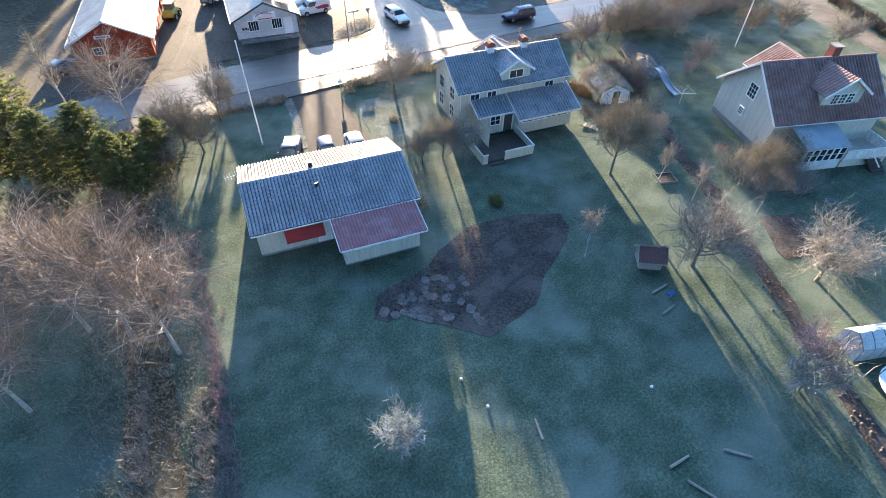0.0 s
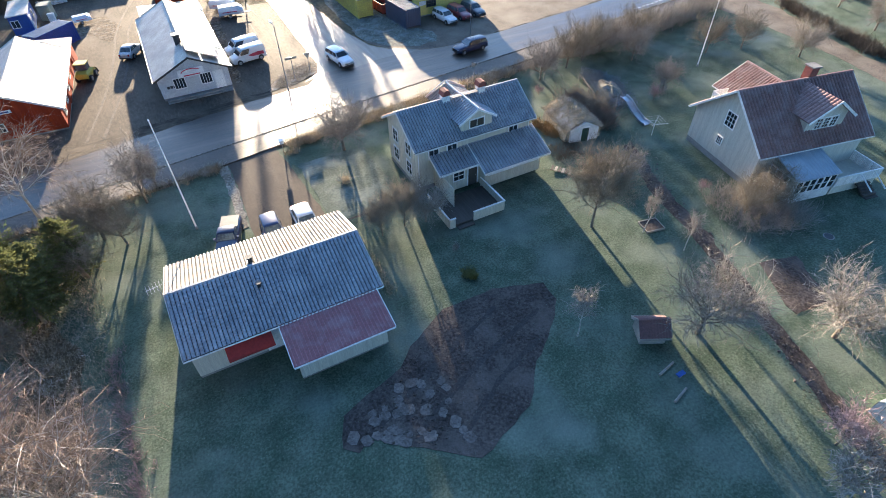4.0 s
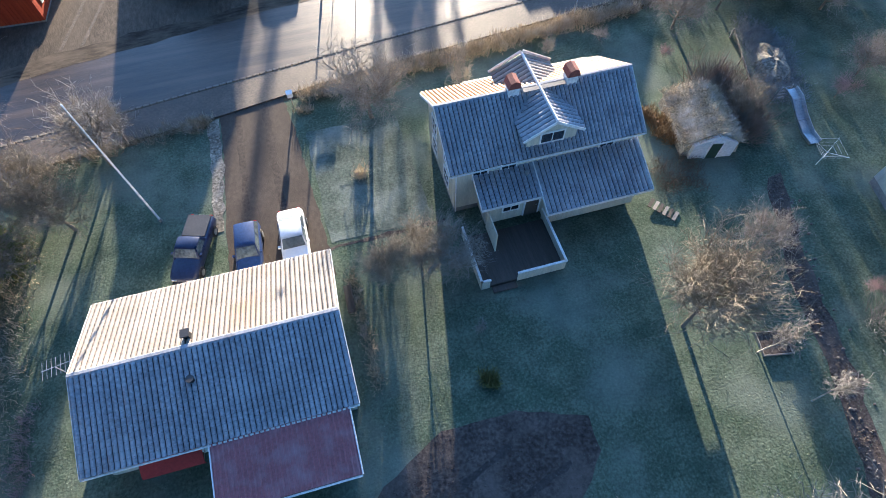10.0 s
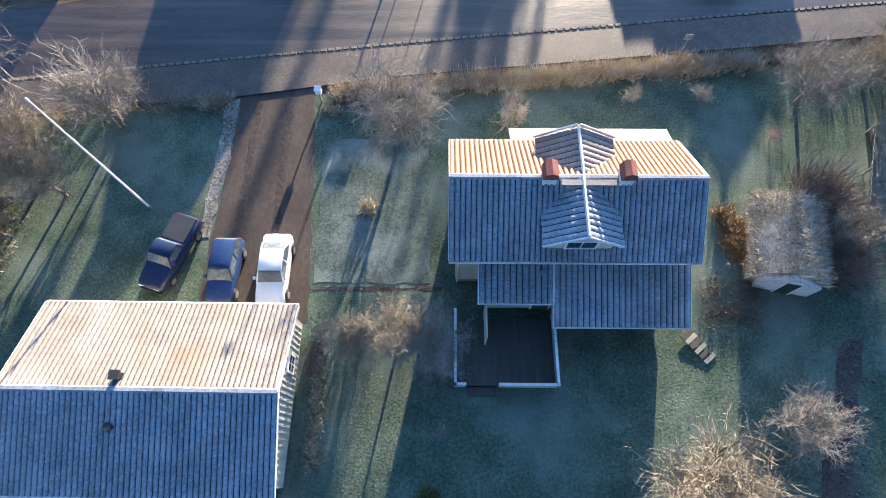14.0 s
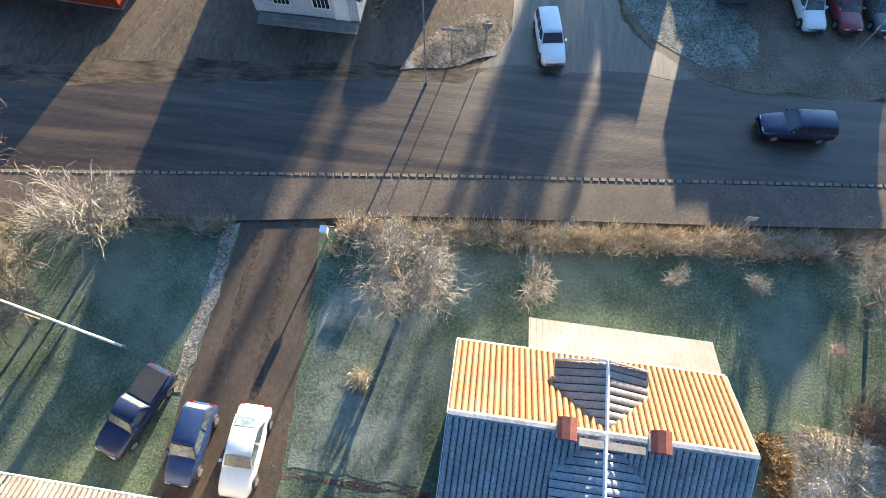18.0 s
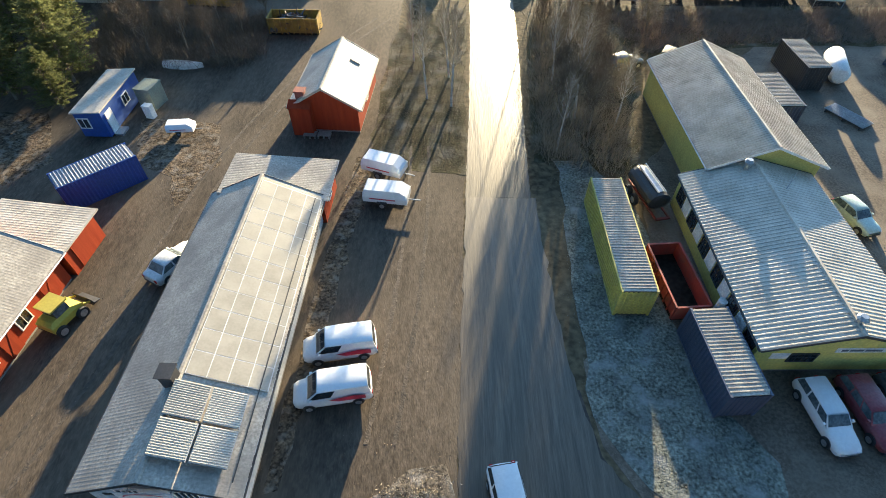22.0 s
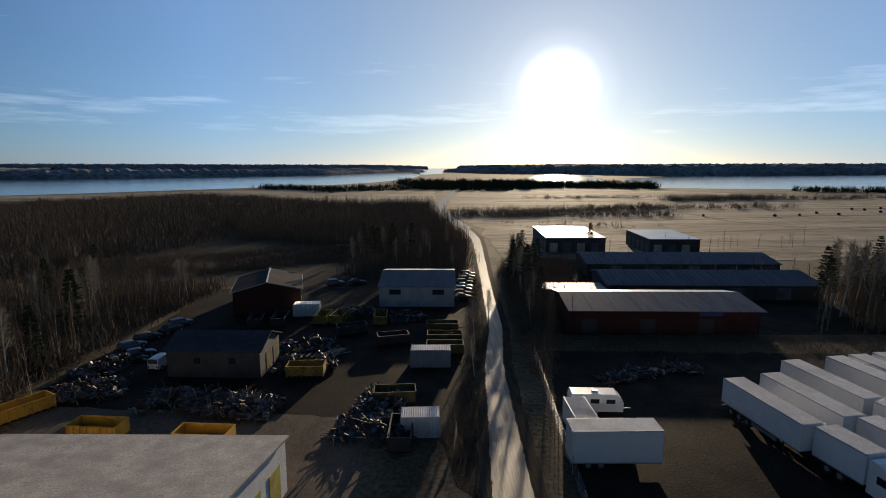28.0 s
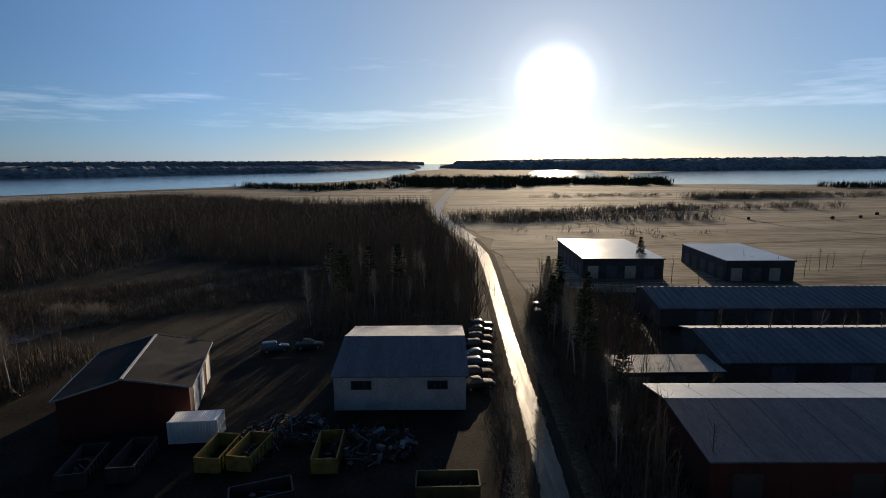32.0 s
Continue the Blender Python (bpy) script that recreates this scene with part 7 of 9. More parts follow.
# big hall, low building and factory
bh = thing("warehouse", pose(-24.2, 121.5, 0, 0, 0, -3.5), "large beige panelled warehouse with a frosty white flat roof", "warehouse")
part("roof", Shape().box(-16.0, 0, 6.25, 0, 34, 6.5), WHITEROOF, bh)
for i in range(8):
    part("wall_panel", Shape().box(-0.25, i * 4.25 + 0.03, 0, 0.0, i * 4.25 + 4.22, 6.3), BEIGEWALL, bh)
part("wall", Shape().box(-16.0, 33.75, 0, -0.25, 34, 6.3).box(-16.0, 0, 0, -0.25, 0.25, 6.3).box(-16, 0.25, 0, -15.75, 33.75, 6.3), BEIGEWALL, bh)
part("parapet", Shape().box(-16.1, -0.1, 6.3, 0.1, 0.1, 6.75).box(-16.1, 33.9, 6.3, 0.1, 34.1, 6.75).box(-16.1, 0.1, 6.3, -15.9, 33.9, 6.75).box(-0.1, 0.1, 6.3, 0.1, 33.9, 6.6), STEEL, bh)
for x, y in ((-7, 8), (-9, 13), (-5, 16), (-10, 24), (-6, 28)):
    v = part("roof_hatch", Shape().box(x, y, 6.5, x + 1.2, y + 0.7, 6.8), STEEL, bh)
    part("hatch_lid", Shape().slab((x - 0.1, y - 0.1, 6.85), (x + 1.3, y - 0.1, 6.85), (x + 1.3, y + 0.8, 7.1), (x - 0.1, y + 0.8, 7.1), 0.05), BLACK, v)
sg = part("sign_board", Shape().box(0.01, 12.5, 4.0, 0.06, 17.2, 5.8), SIGNW, bh)
part("sign_print", Shape().box(0.06, 13.2, 4.5, 0.075, 13.9, 5.3).box(0.06, 14.2, 4.7, 0.075, 16.8, 5.1), STEEL, sg)
lo = thing("low_building", pose(-23.6, 122.6, 0, 0, 0, -3.5), "low pale annex with a frosty flat roof", "building")
part("wall", Shape().box(0.0, 0, 0, 6.3, 14.0, 2.95), GREYWALL, lo)
part("roof", Shape().box(-0.02, -0.1, 2.95, 6.4, 14.0, 3.12), WHITEROOF, lo)
part("parapet", Shape().box(6.3, -0.1, 3.12, 6.42, 14.0, 3.25).box(0, -0.12, 3.12, 6.3, 0.0, 3.25), STEEL, lo)
for y in (5, 6.2):
    part("skylight", Shape().box(2.4, y, 3.12, 4.6, y + 0.5, 3.3), BLACK, lo)
stk = thing("chimney_stack", pose(-22.9, 134.6, 3.12), "tall thin black steel chimney on the low roof", "chimney")
part("pipe", Shape().tube((0, 0, 0), (0, 0, 7.5), 0.22, n=12), BLACK, stk)
part("foot", Shape().box(-0.5, -0.5, 0, 0.5, 0.5, 0.25), BLACK, stk)
part("ladder", Shape().box(0.25, -0.2, 0.3, 0.28, -0.17, 6.0).box(0.25, 0.17, 0.3, 0.28, 0.2, 6.0), STEEL, stk)
duct = thing("duct_box", pose(-16.6, 134.2, 0, 0, 0, -2), "grey rounded extractor housing on the factory wall", "extractor")
part("housing", Shape().loft([[(x, -1.4, 2.6), (x, -1.4, 4.2), (x, -1.0, 4.9), (x, -0.4, 5.1), (x, 0.4, 5.1), (x, 0.4, 2.6)] for x in (0, 1.9)]), STEEL, duct)
part("leg", Shape().box(0.1, -1.3, 0, 0.2, -1.2, 2.6).box(1.7, -1.3, 0, 1.8, -1.2, 2.6), STEEL, duct)
fa = thing("factory", pose(-19.4, 135.2, 0, 0, 0, -0.8), "white rendered factory with a grey-blue steel roof", "factory")
W = 22.8
part("wall", Shape().box(0, 0, 0, W, 0.25, 4.3), WHITEWALL, fa)
part("wall", Shape().prism([(0.25, 0), (17.4, 0), (17.4, 5.1), (6.3, 6.15), (0.25, 4.3)], W - 0.25, W, "x"), WHITEWALL, fa).data.transform(Matrix(((1, 0.105, 0, 0), (0, 1, 0, 0), (0, 0, 1, 0), (0, 0, 0, 1))))
part("wall", Shape().prism([(0.25, 0), (17.4, 0), (17.4, 5.1), (6.3, 6.15), (0.25, 4.3)], 0, 0.25, "x"), WHITEWALL, fa)
part("wall", Shape().box(0.25, 17.15, 0, W + 1.5, 17.4, 5.1), WHITEWALL, fa)
part("roof", Shape().slab((-0.4, -0.4, 4.25), (W + 0.4, -0.4, 4.25), (W + 1.05, 6.3, 6.35), (-0.4, 6.3, 6.35), 0.16), BLUEROOF, fa, "grey-blue steel roof slope")
part("rear_roof", Shape().slab((-0.4, 6.3, 6.35), (W + 1.05, 6.3, 6.35), (W + 2.2, 17.6, 5.2), (-0.4, 17.6, 5.2), 0.16), PALEROOF, fa, "frosty pale rear roof")
part("fascia", Shape().box(-0.4, -0.45, 4.05, W + 0.4, -0.4, 4.3), CARBLUE, fa)
part("roof_cowl", Shape().tube((13.6, 2.6, 5.0), (13.6, 2.6, 5.7), 0.16, n=8).box(13.35, 2.3, 5.7, 13.85, 2.9, 6.0), STEEL, fa)
for x, z, w, h in ((3.6, 3.0, 1.7, 0.95), (3.6, 1.2, 1.5, 0.95), (1.6, 1.2, 0.8, 0.95), (8.6, 2.95, 0.7, 1.05), (9.9, 2.95, 1.1, 1.05), (11.4, 2.95, 1.1, 1.05), (13.6, 2.95, 1.1, 1.05), (17.2, 2.9, 0.7, 1.05), (18.8, 2.9, 1.1, 1.05), (19.2, 1.4, 0.9, 0.25), (19.2, 0.95, 0.9, 0.35), (15.4, 1.3, 0.9, 0.25)):
    window(fa, (x, -0.02, z), 0, w, h, 2, 1, BLACK)
for x in (6.2, 12.5):
    part("downpipe", Shape().tube((x, -0.06, 0), (x, -0.06, 4.1), 0.06, n=6), CARBLUE, fa)
for y in (2.4, 6.2, 10.4, 14.0):
    part("loading_door", Shape().slab((W + 0.105 * y, y, 0.1), (W + 0.105 * y + 0.21, y + 2.0, 0.1), (W + 0.105 * y + 0.21, y + 2.0, 3.4), (W + 0.105 * y, y, 3.4), -0.06), YELCONT, fa)
part("canopy", Shape().slab((W + 0.3, 3.2, 2.3), (W + 1.8, 3.2, 2.1), (W + 1.9, 5.2, 2.1), (W + 0.5, 5.2, 2.3), 0.08), WHITE, fa)
for x, y, a, nm in ((3.2, 137.5, 10, 0), (3.9, 144.5, 30, 1)):
    hp = thing("scrap_heap", pose(x, y, 0, 0, 0, a), "small heap of rubbish and boards by the factory wall", "heap", "heaps by the factory")
    junk(hp, -0.6, -1.6, 0.6, 1.6, 0.6, 40, 3 + nm, big=0.25)
# skips by the factory
skip(-12.2, 128.6, -2, 6.2, 2.2, 2.0, SKIPYEL, "grimy yellow open skip by the factory")
skip(-11.0, 125.4, -4, 6.0, 2.4, 1.5, SCRAPM[2], "low dark open skip by the factory")
skip(-11.6, 121.6, -6, 5.8, 2.4, 2.0, SKIPYEL, "grimy yellow open skip by the factory")
skip(0.0, 114.6, -1, 5.8, 2.4, 2.0, SKIPYEL, "scuffed yellow skip full of metal scrap", 240)
for i, y in enumerate((130.9, 136.1)):
    skip(16.4, y, 90, 5.1, 2.2, 1.7, OLIVE, "long grimy open container with dark rubble beside the street", 60)
wb = thing("weighbridge", pose(12.3, 132.5, 0, 0, 0, -2), "long steel-edged weighbridge in the yard", "weighbridge")
part("deck", Shape().box(-1.2, -6.5, 0, 1.2, 6.5, 0.09), shade("worn_concrete", (0.13, 0.12, 0.105), (0.09, 0.083, 0.073), 0.5, 8, 0.9, 0, 0.2, (0.06, 0.054, 0.047), 0.35, size3=0.6, grit=0.25), wb)
for s in (-1.3, 1.2):
    part("edge", Shape().box(s, -6.5, 0, s + 0.1, 6.5, 0.22), STEEL, wb)
# street side things
container(30.1, 81.1, -90, 11.2, YELCONT, "long chalky yellow shipping container with a corrugated frosted roof", 2.65, 2.44, PALEROOF)
container(34.3, 71.4, -86, 6.0, GREYCONT, "short dark navy shipping container with a pale frosted roof", 2.6, 2.44, PALEROOF)
skip(33.6, 78.0, 95, 5.6, 2.3, 1.5, SKIPRED, "empty red roll-off skip by the workshop")
tt = thing("tank_trailer", pose(33.9, 86.6, 0, 0, 0, 102), "red-framed trailer with a dark tank and pipes", "trailer")
part("frame", Shape().box(-2.6, -0.6, 0.6, 2.4, -0.48, 0.75).box(-2.6, 0.48, 0.6, 2.4, 0.6, 0.75).box(-2.6, -0.6, 0.6, -2.4, 0.6, 0.75), SKIPRED, tt)
part("tank", Shape().loft([[(x, math.cos(a) * 0.95 * k, 1.55 + math.sin(a) * 0.75 * k) for a in [i * math.pi / 8 for i in range(16)]] for x, k in ((-1.6, 0.6), (-1.5, 0.95), (-1.2, 1), (1.9, 1), (2.2, 0.95), (2.3, 0.6))]), BLACK, tt)
part("walkway", Shape().box(-1.2, -0.3, 2.3, 1.9, 0.3, 2.36), STEEL, tt)
for y in (-0.3, 0.3):
    part("pipe", Shape().tube((-1.4, y, 2.45), (2.1, y, 2.45), 0.05, n=6), STEEL, tt)
for x in (0.2, 1.3):
    axle(tt, x)
container(-10.8, 87.9, 43, 6.1, BLUECONT, "bright blue shipping container with a frosted roof", 2.5, 2.44, BLUEROOF)
cb = thing("site_cabin", pose(-14.4, 98.4, 0, 0, 0, -1), "blue site cabin with a dark frosted roof and white door panel", "cabin")
part("wall", Shape().box(-1.25, -3.6, 0.15, 1.25, 3.6, 2.7), BLUECONT, cb)
part("roof", Shape().slab((-1.4, -3.8, 2.75), (1.4, -3.8, 2.9), (1.4, 3.8, 2.9), (-1.4, 3.8, 2.75), 0.12), GREYROOF, cb)
door(cb, (1.27, -2.6, 0.2), 90, 0.9, 2.0, WHITE)
window(cb, (-0.6, -3.62, 1.6), 0, 0.9, 0.9, 2, 1)
window(cb, (1.27, 0.6, 1.6), 90, 1.0, 0.9, 2, 1)
part("step", Shape().box(1.35, -3.2, 0, 2.1, -2.0, 0.2), STEEL, cb)
OLIVEGREY = shade("greenish_grey_paint", (0.2, 0.24, 0.2), (0.15, 0.18, 0.15), 0.5, 8, 0.7, 0, 0.05)
solid("crate", Shape().box(-0.8, -1.0, 0, 0.8, 1.0, 2.1).box(-0.85, -1.05, 2.1, 0.85, 1.05, 2.2), OLIVEGREY, "greenish-grey tool locker beside the blue cabin", "crate", pose(-11.4, 100.4, 0, 0, 0, -12))
solid("cabinet", Shape().box(-0.4, -0.3, 0, 0.4, 0.3, 1.3).box(-0.42, -0.32, 1.3, 0.42, 0.32, 1.36), WHITE, "white metal cabinet beside the blue cabin", "cabinet", pose(-10.9, 98.2, 0, 0, 0, -12))
def boxtrailer(x, y, a, label, mat):
    th = thing("covered_trailer", pose(x, y, 0, 0, 0, a), label, "trailer", "covered car trailers")
    b = part("body", Shape().loft([[(px, -0.85, 0.55), (px, -0.9, 1.1), (px, -0.7, zt), (px, 0.7, zt), (px, 0.9, 1.1), (px, 0.85, 0.55)] for px, zt in ((-1.75, 1.4), (-1.6, 1.65), (1.2, 1.7), (1.7, 1.35), (1.85, 1.15))]), mat, th)
    part("stripe", Shape().box(-1.2, -0.895, 0.9, 0.9, -0.875, 1.02), SIGNR, b)
    part("drawbar", Shape().box(1.7, -0.04, 0.45, 2.8, 0.04, 0.53), STEEL, th)
    for s in (-1, 1):
        w = part("wheel", meshes["tyre"], None, th, at=pose(-0.2, s * 0.9, 0.31))
        part("rim", meshes["rim"], None, w)
        part("mudguard", Shape().box(-0.6, s * 0.95 - 0.12, 0.62, 0.2, s * 0.95 + 0.12, 0.67), BLACK, th)
    return th
# cars and vans
car(0.8, 35.3, -109, "pickup", CARNAVY, "dark blue pickup with a frosted roof on the grass", 4.7, 1.75, FROSTGLASS)
car(4.1, 34.1, -93, "hatch", CARBLUE, "dark blue hatchback with frosted glass on the driveway", 4.0, 1.6, FROSTGLASS)
car(6.9, 34.1, -91, "sedan", CARWHITE, "white saloon car parked on the driveway", 4.4, 1.74, FROSTGLASS)
car(60.4, 14.6, -24, "hatch", shade("pale_blue_car_paint", (0.4, 0.5, 0.56), (0.35, 0.45, 0.5), 0.8, 8, 0.3, 0, 0.02, grit=0.04), "pale blue frosted car beside the red-roofed house", 4.1, 1.7, FROSTGLASS)
car(37.3, 57.5, 183, "wagon", CARNAVY, "dark blue estate car on the main road", 4.7, 1.8)
car(21.1, 63.0, -80, "wagon", CARWHITE, "white estate car waiting at the street's mouth", 4.7, 1.8)
for x, y in ((11.0, 72.6), (11.0, 69.6)):
    v = car(x, y, 190, "van", CARWHITE, "white delivery van with a crimson sweep on its side", 4.6, 1.8, group="delivery vans", name="van")
    for s in (-1, 1):
        part("livery", Shape().prism([(-1.9, 0.7), (-0.3, 0.75), (0.2, 1.0), (-0.4, 1.12), (-1.2, 1.2), (-1.9, 1.1)], s * 0.915 - 0.004, s * 0.915 + 0.004, "y"), SIGNR, v)
for x, y, st, pt, lb in ((39.6, 68.3, "wagon", CARWHITE, "old white estate car with frosted glass by the workshop"), (42.2, 68.5, "wagon", CARRED, "wine-red estate car with a frosted roof by the workshop"), (44.7, 68.7, "wagon", CARGREY, "dark grey estate car with frosted glass by the workshop")):
    car(x, y, -84, st, pt, lb, 4.6, 1.7, FROSTGLASS)
car(49.7, 84.7, -74, "hatch", CARGREEN, "pale green frosted car beside the workshop", 3.9, 1.65, FROSTGLASS)
car(-2.0, 79.4, 62, "sedan", WHITEWALL, "grey wrecked car with a pale roof beside the office", 4.0, 1.7, FROSTGLASS)
car(29.0, 131.4, 32, "hatch", CARWHITE, "white car parked at the lorry park's gate", 4.2, 1.75)
car(-19.9, 62.2, 55, "hatch", CARGREY, "grey frosted car beside the red barn", 4.0, 1.65, FROSTGLASS)
boxtrailer(12.8, 86.6, -8, "white covered car trailer with a crimson stripe", CARWHITE)
boxtrailer(12.3, 90.2, -20, "white covered car trailer with faded print", CARWHITE)
boxtrailer(-7.1, 95.8, 5, "small white box trailer standing in the yard", CARWHITE).scale = (0.68,) * 3
boat = thing("rowing_boat", pose(-10.6, 107.0, 0, 0, 0, -5), "white upturned rowing boat on the ground", "boat")
part("hull", Shape().loft([[(x, -w, 0), (x, -w * 0.9, 0.35), (x, -w * 0.3, 0.55), (x, w * 0.3, 0.55), (x, w * 0.9, 0.35), (x, w, 0)] for x, w in ((-2.2, 0.5), (-1.2, 0.75), (0.2, 0.75), (1.4, 0.5), (2.2, 0.05))]), WHITE, boat)
part("keel", Shape().box(-2.0, -0.04, 0.54, 1.6, 0.04, 0.62), WHITE, boat)
fl = thing("small_loader", pose(-7.6, 74.6, 0, 0, 0, 70), "lime yellow compact loader with a cab by the barn", "loader")
part("body", Shape().loft([[(x, -0.7, 0.5), (x, -0.75, 1.0), (x, -0.6, zt), (x, 0.6, zt), (x, 0.75, 1.0), (x, 0.7, 0.5)] for x, zt in ((-1.2, 1.1), (-0.9, 1.3), (0.5, 1.3), (1.2, 0.9))]), LIME, fl)
cabp = part("cab", Shape().box(-0.5, -0.6, 1.3, 0.5, 0.6, 2.0), FROSTGLASS, fl)
part("roof", Shape().box(-0.65, -0.7, 2.0, 0.65, 0.7, 2.12), LIME, cabp)
part("bucket", Shape().prism([(1.6, 0.15), (2.2, 0.15), (1.75, 0.3), (1.65, 0.75)], -0.8, 0.8, "y"), BLACK, fl)
for s in (-0.7, 0.6):
    part("arm", Shape().slab((0.8, s, 1.1), (1.7, s, 0.5), (1.7, s + 0.1, 0.5), (0.8, s + 0.1, 1.1), 0.12), LIME, fl)
for x in (-0.8, 0.8):
    for s in (-1, 1):
        w = part("wheel", meshes["tyre"], None, fl, at=Matrix.LocRotScale((x, s * 0.8, 0.4), None, (1.3, 1.3, 1.3)))
        part("rim", meshes["rim"], None, w)
# lamps and signs
for x, y, h, hd in ((12.9, 58.5, 7.6, 95), (53.2, 124.3, 8.5, 90), (28.8, 125.5, 7.5, 0)):
    lp = thing("street_lamp", pose(x, y, 0, 0, 0, hd), "grey street lamp post with a pale head", "lamp", "street lamps")
    part("post", Shape().tube((0, 0, 0), (0, 0, h), 0.07, 0.045, n=8), STEEL, lp)
    part("arm", Shape().tube((0, 0, h), (0.6, 0, h + 0.18), 0.035, n=6), STEEL, lp)
    part("head", Shape().loft([[(0.5 + dx, -w, h + 0.12), (0.5 + dx, -w * 0.6, h + 0.3), (0.5 + dx, w * 0.6, h + 0.3), (0.5 + dx, w, h + 0.12)] for dx, w in ((0, 0.1), (0.15, 0.17), (0.6, 0.15), (0.75, 0.07))]), SIGNW, lp)
    part("footing", Shape().tube((0, 0, -0.1), (0, 0, 0.5), 0.1, 0.1, n=8), STEEL, lp)
for x, y, h, shp in ((16.65, 61.6, 2.7, "tri"), (32.75, 49.4, 2.4, "sq"), (39.6, 61.2, 6.2, "mast"), (14.4, 60.6, 3.0, "arrow")):
    sp = thing("road_sign", pose(x, y, 0), "road sign on a thin grey post, seen from behind", "sign", "road signs")
    part("post", Shape().tube((0, 0, 0), (0, 0, h), 0.035, n=6), STEEL, sp)
    if shp == "tri":
        part("plate", Shape().prism([(-0.45, h), (0.45, h), (0, h - 0.75)], 0.03, 0.05, "y"), STEEL, sp)
    elif shp == "arrow":
        part("plate", Shape().box(-0.7, 0.03, h - 0.25, 0.7, 0.05, h), STEEL, sp)
    elif shp == "sq":
        part("plate", Shape().box(-0.3, 0.03, h - 0.5, 0.3, 0.05, h), STEEL, sp)
    else:
        part("plate", Shape().box(-0.05, 0.03, h - 0.9, 0.05, 0.06, h - 0.1), SIGNW, sp)

# faded dashes across the side road's mouth
dm = tagged(new("road_marking"), "row of faded white dashes painted across the side road", "road marking", kind="structure")
for i in range(9):
    part("dash", once("dash", lambda: Shape().box(-0.3, -0.14, 0, 0.3, 0.14, 0.004).mesh("dash", shade("faded_road_paint", (0.5, 0.5, 0.48), (0.3, 0.29, 0.27), 2, 12, 0.8, 0, 0.05, grit=0.3))), None, dm, at=pose(66.6 + i * 1.0, 57.35 + i * 0.1, 0.028, 0, 0, 6))

# white render greyed in its colour for the hall's shaded walls
SHADEWHITE = shade("shaded_white_wall", (0.4, 0.41, 0.42), (0.3, 0.31, 0.32), 0.3, 5, 0.85, 0, 0.06, grit=0.15)
SKIPORANGE = shade("orange_yellow_skip_paint", (0.5, 0.28, 0.035), (0.42, 0.24, 0.035), 0.6, 7, 0.7, 0, 0.08, (0.25, 0.13, 0.04), 0.3, 0.2, size3=1.2, grit=0.15)
# lorry park
for x, y, L, mk in ((55.2, 148.7, 7.4, 0), (60.6, 150.3, 7.6, 0), (65.0, 153.9, 7.4, 0), (69.8, 154.9, 7.4, 1), (73.0, 155.5, 7.4, 0), (76.5, 156.2, 7.4, 0), (79.8, 156.8, 7.4, 0), (83.1, 157.4, 7.4, 0)):
    lorry(x, y, -79, L, "white box lorry with black lettering on its side" if mk else "white box lorry parked in a row", mark=bool(mk))
for x, y, L in ((51.3, 166.8, 11.4), (56.4, 168.2, 11.2), (61.5, 172.3, 11.4), (68.0, 173.6, 11), (71.3, 174.2, 11), (75.0, 174.9, 11), (78.8, 175.4, 11), (81.8, 175.6, 11), (85.0, 175.8, 11)):
    trailer(x, y, -82, L, "long white lorry trailer parked in a row", mark=x < 52)
for x, y, L in ((34.9, 121.9, 6.5), (46.2, 123.0, 6.0), (51.2, 123.9, 6.2), (54.5, 124.0, 5.8), (57.8, 124.6, 6.2)):
    trailer(x, y, 88, L, "white swap body trailer with its doors towards the scrub", group="white swap bodies", z0=0.85, H=1.95)
lorry(60.9, 124.6, -89, 8.0, "white box lorry facing the scrub")
lorry(66.6, 133.2, 95, 9.0, "white box lorry with its cab towards the yard")
trailer(40.2, 122.3, 88, 4.4, "short white box trailer at the end of the row", group="white swap bodies", z0=0.85, H=1.75)
rt = thing("tractor_unit", pose(45.3, 131.5, 0.03, 0, 0, 60), "white and red lorry tractor without its trailer", "lorry")
part("cab", Shape().loft([[(px, sy, pz) for px, pz in ((-1.0, 0.5), (1.0, 0.45), (1.0, 1.6), (0.75, 2.7), (-0.2, 3.0), (-1.0, 2.9))] for sy in (-1.2, 1.2)]), CARWHITE, rt)
part("chassis", Shape().box(-3.6, -0.45, 0.6, 0.6, 0.45, 0.95), SKIPRED, rt)
part("fifth_wheel", Shape().box(-2.9, -0.5, 0.95, -2.0, 0.5, 1.1), BLACK, rt)
for fx in (0.0, -2.5):
    axle(rt, fx)
trailer(29.9, 155.8, 0, 8.6, "white semi-trailer standing across the lot beside the fence", group="", z0=0.75, H=3.2)
container(32.65, 161.8, 91, 6.1, CARWHITE, "white steel container behind the semi-trailer", 2.6, 2.44, WHITEROOF)
cv = thing("caravan", pose(35.4, 166.3, 0, 0, 0, -4), "white touring caravan with dark windows", "caravan")
bd = part("body", Shape().loft([[(x, -1.1, 0.5), (x, -1.12, 1.6), (x, -0.95, zt), (x, 0.95, zt), (x, 1.12, 1.6), (x, 1.1, 0.5)] for x, zt in ((-3.0, 1.9), (-2.8, 2.5), (2.3, 2.55), (2.9, 2.0), (3.05, 1.4))]), CARWHITE, cv)
for x in (-2.0, -0.2, 1.6):
    part("window", Shape().box(x - 0.5, -1.15, 1.5, x + 0.5, -1.1, 2.0), GLASS, bd)
part("roof_hatch", Shape().box(-0.4, -0.3, 2.52, 0.3, 0.3, 2.64), STEEL, bd)
part("drawbar", Shape().box(3.0, -0.05, 0.45, 4.2, 0.05, 0.55), STEEL, cv)
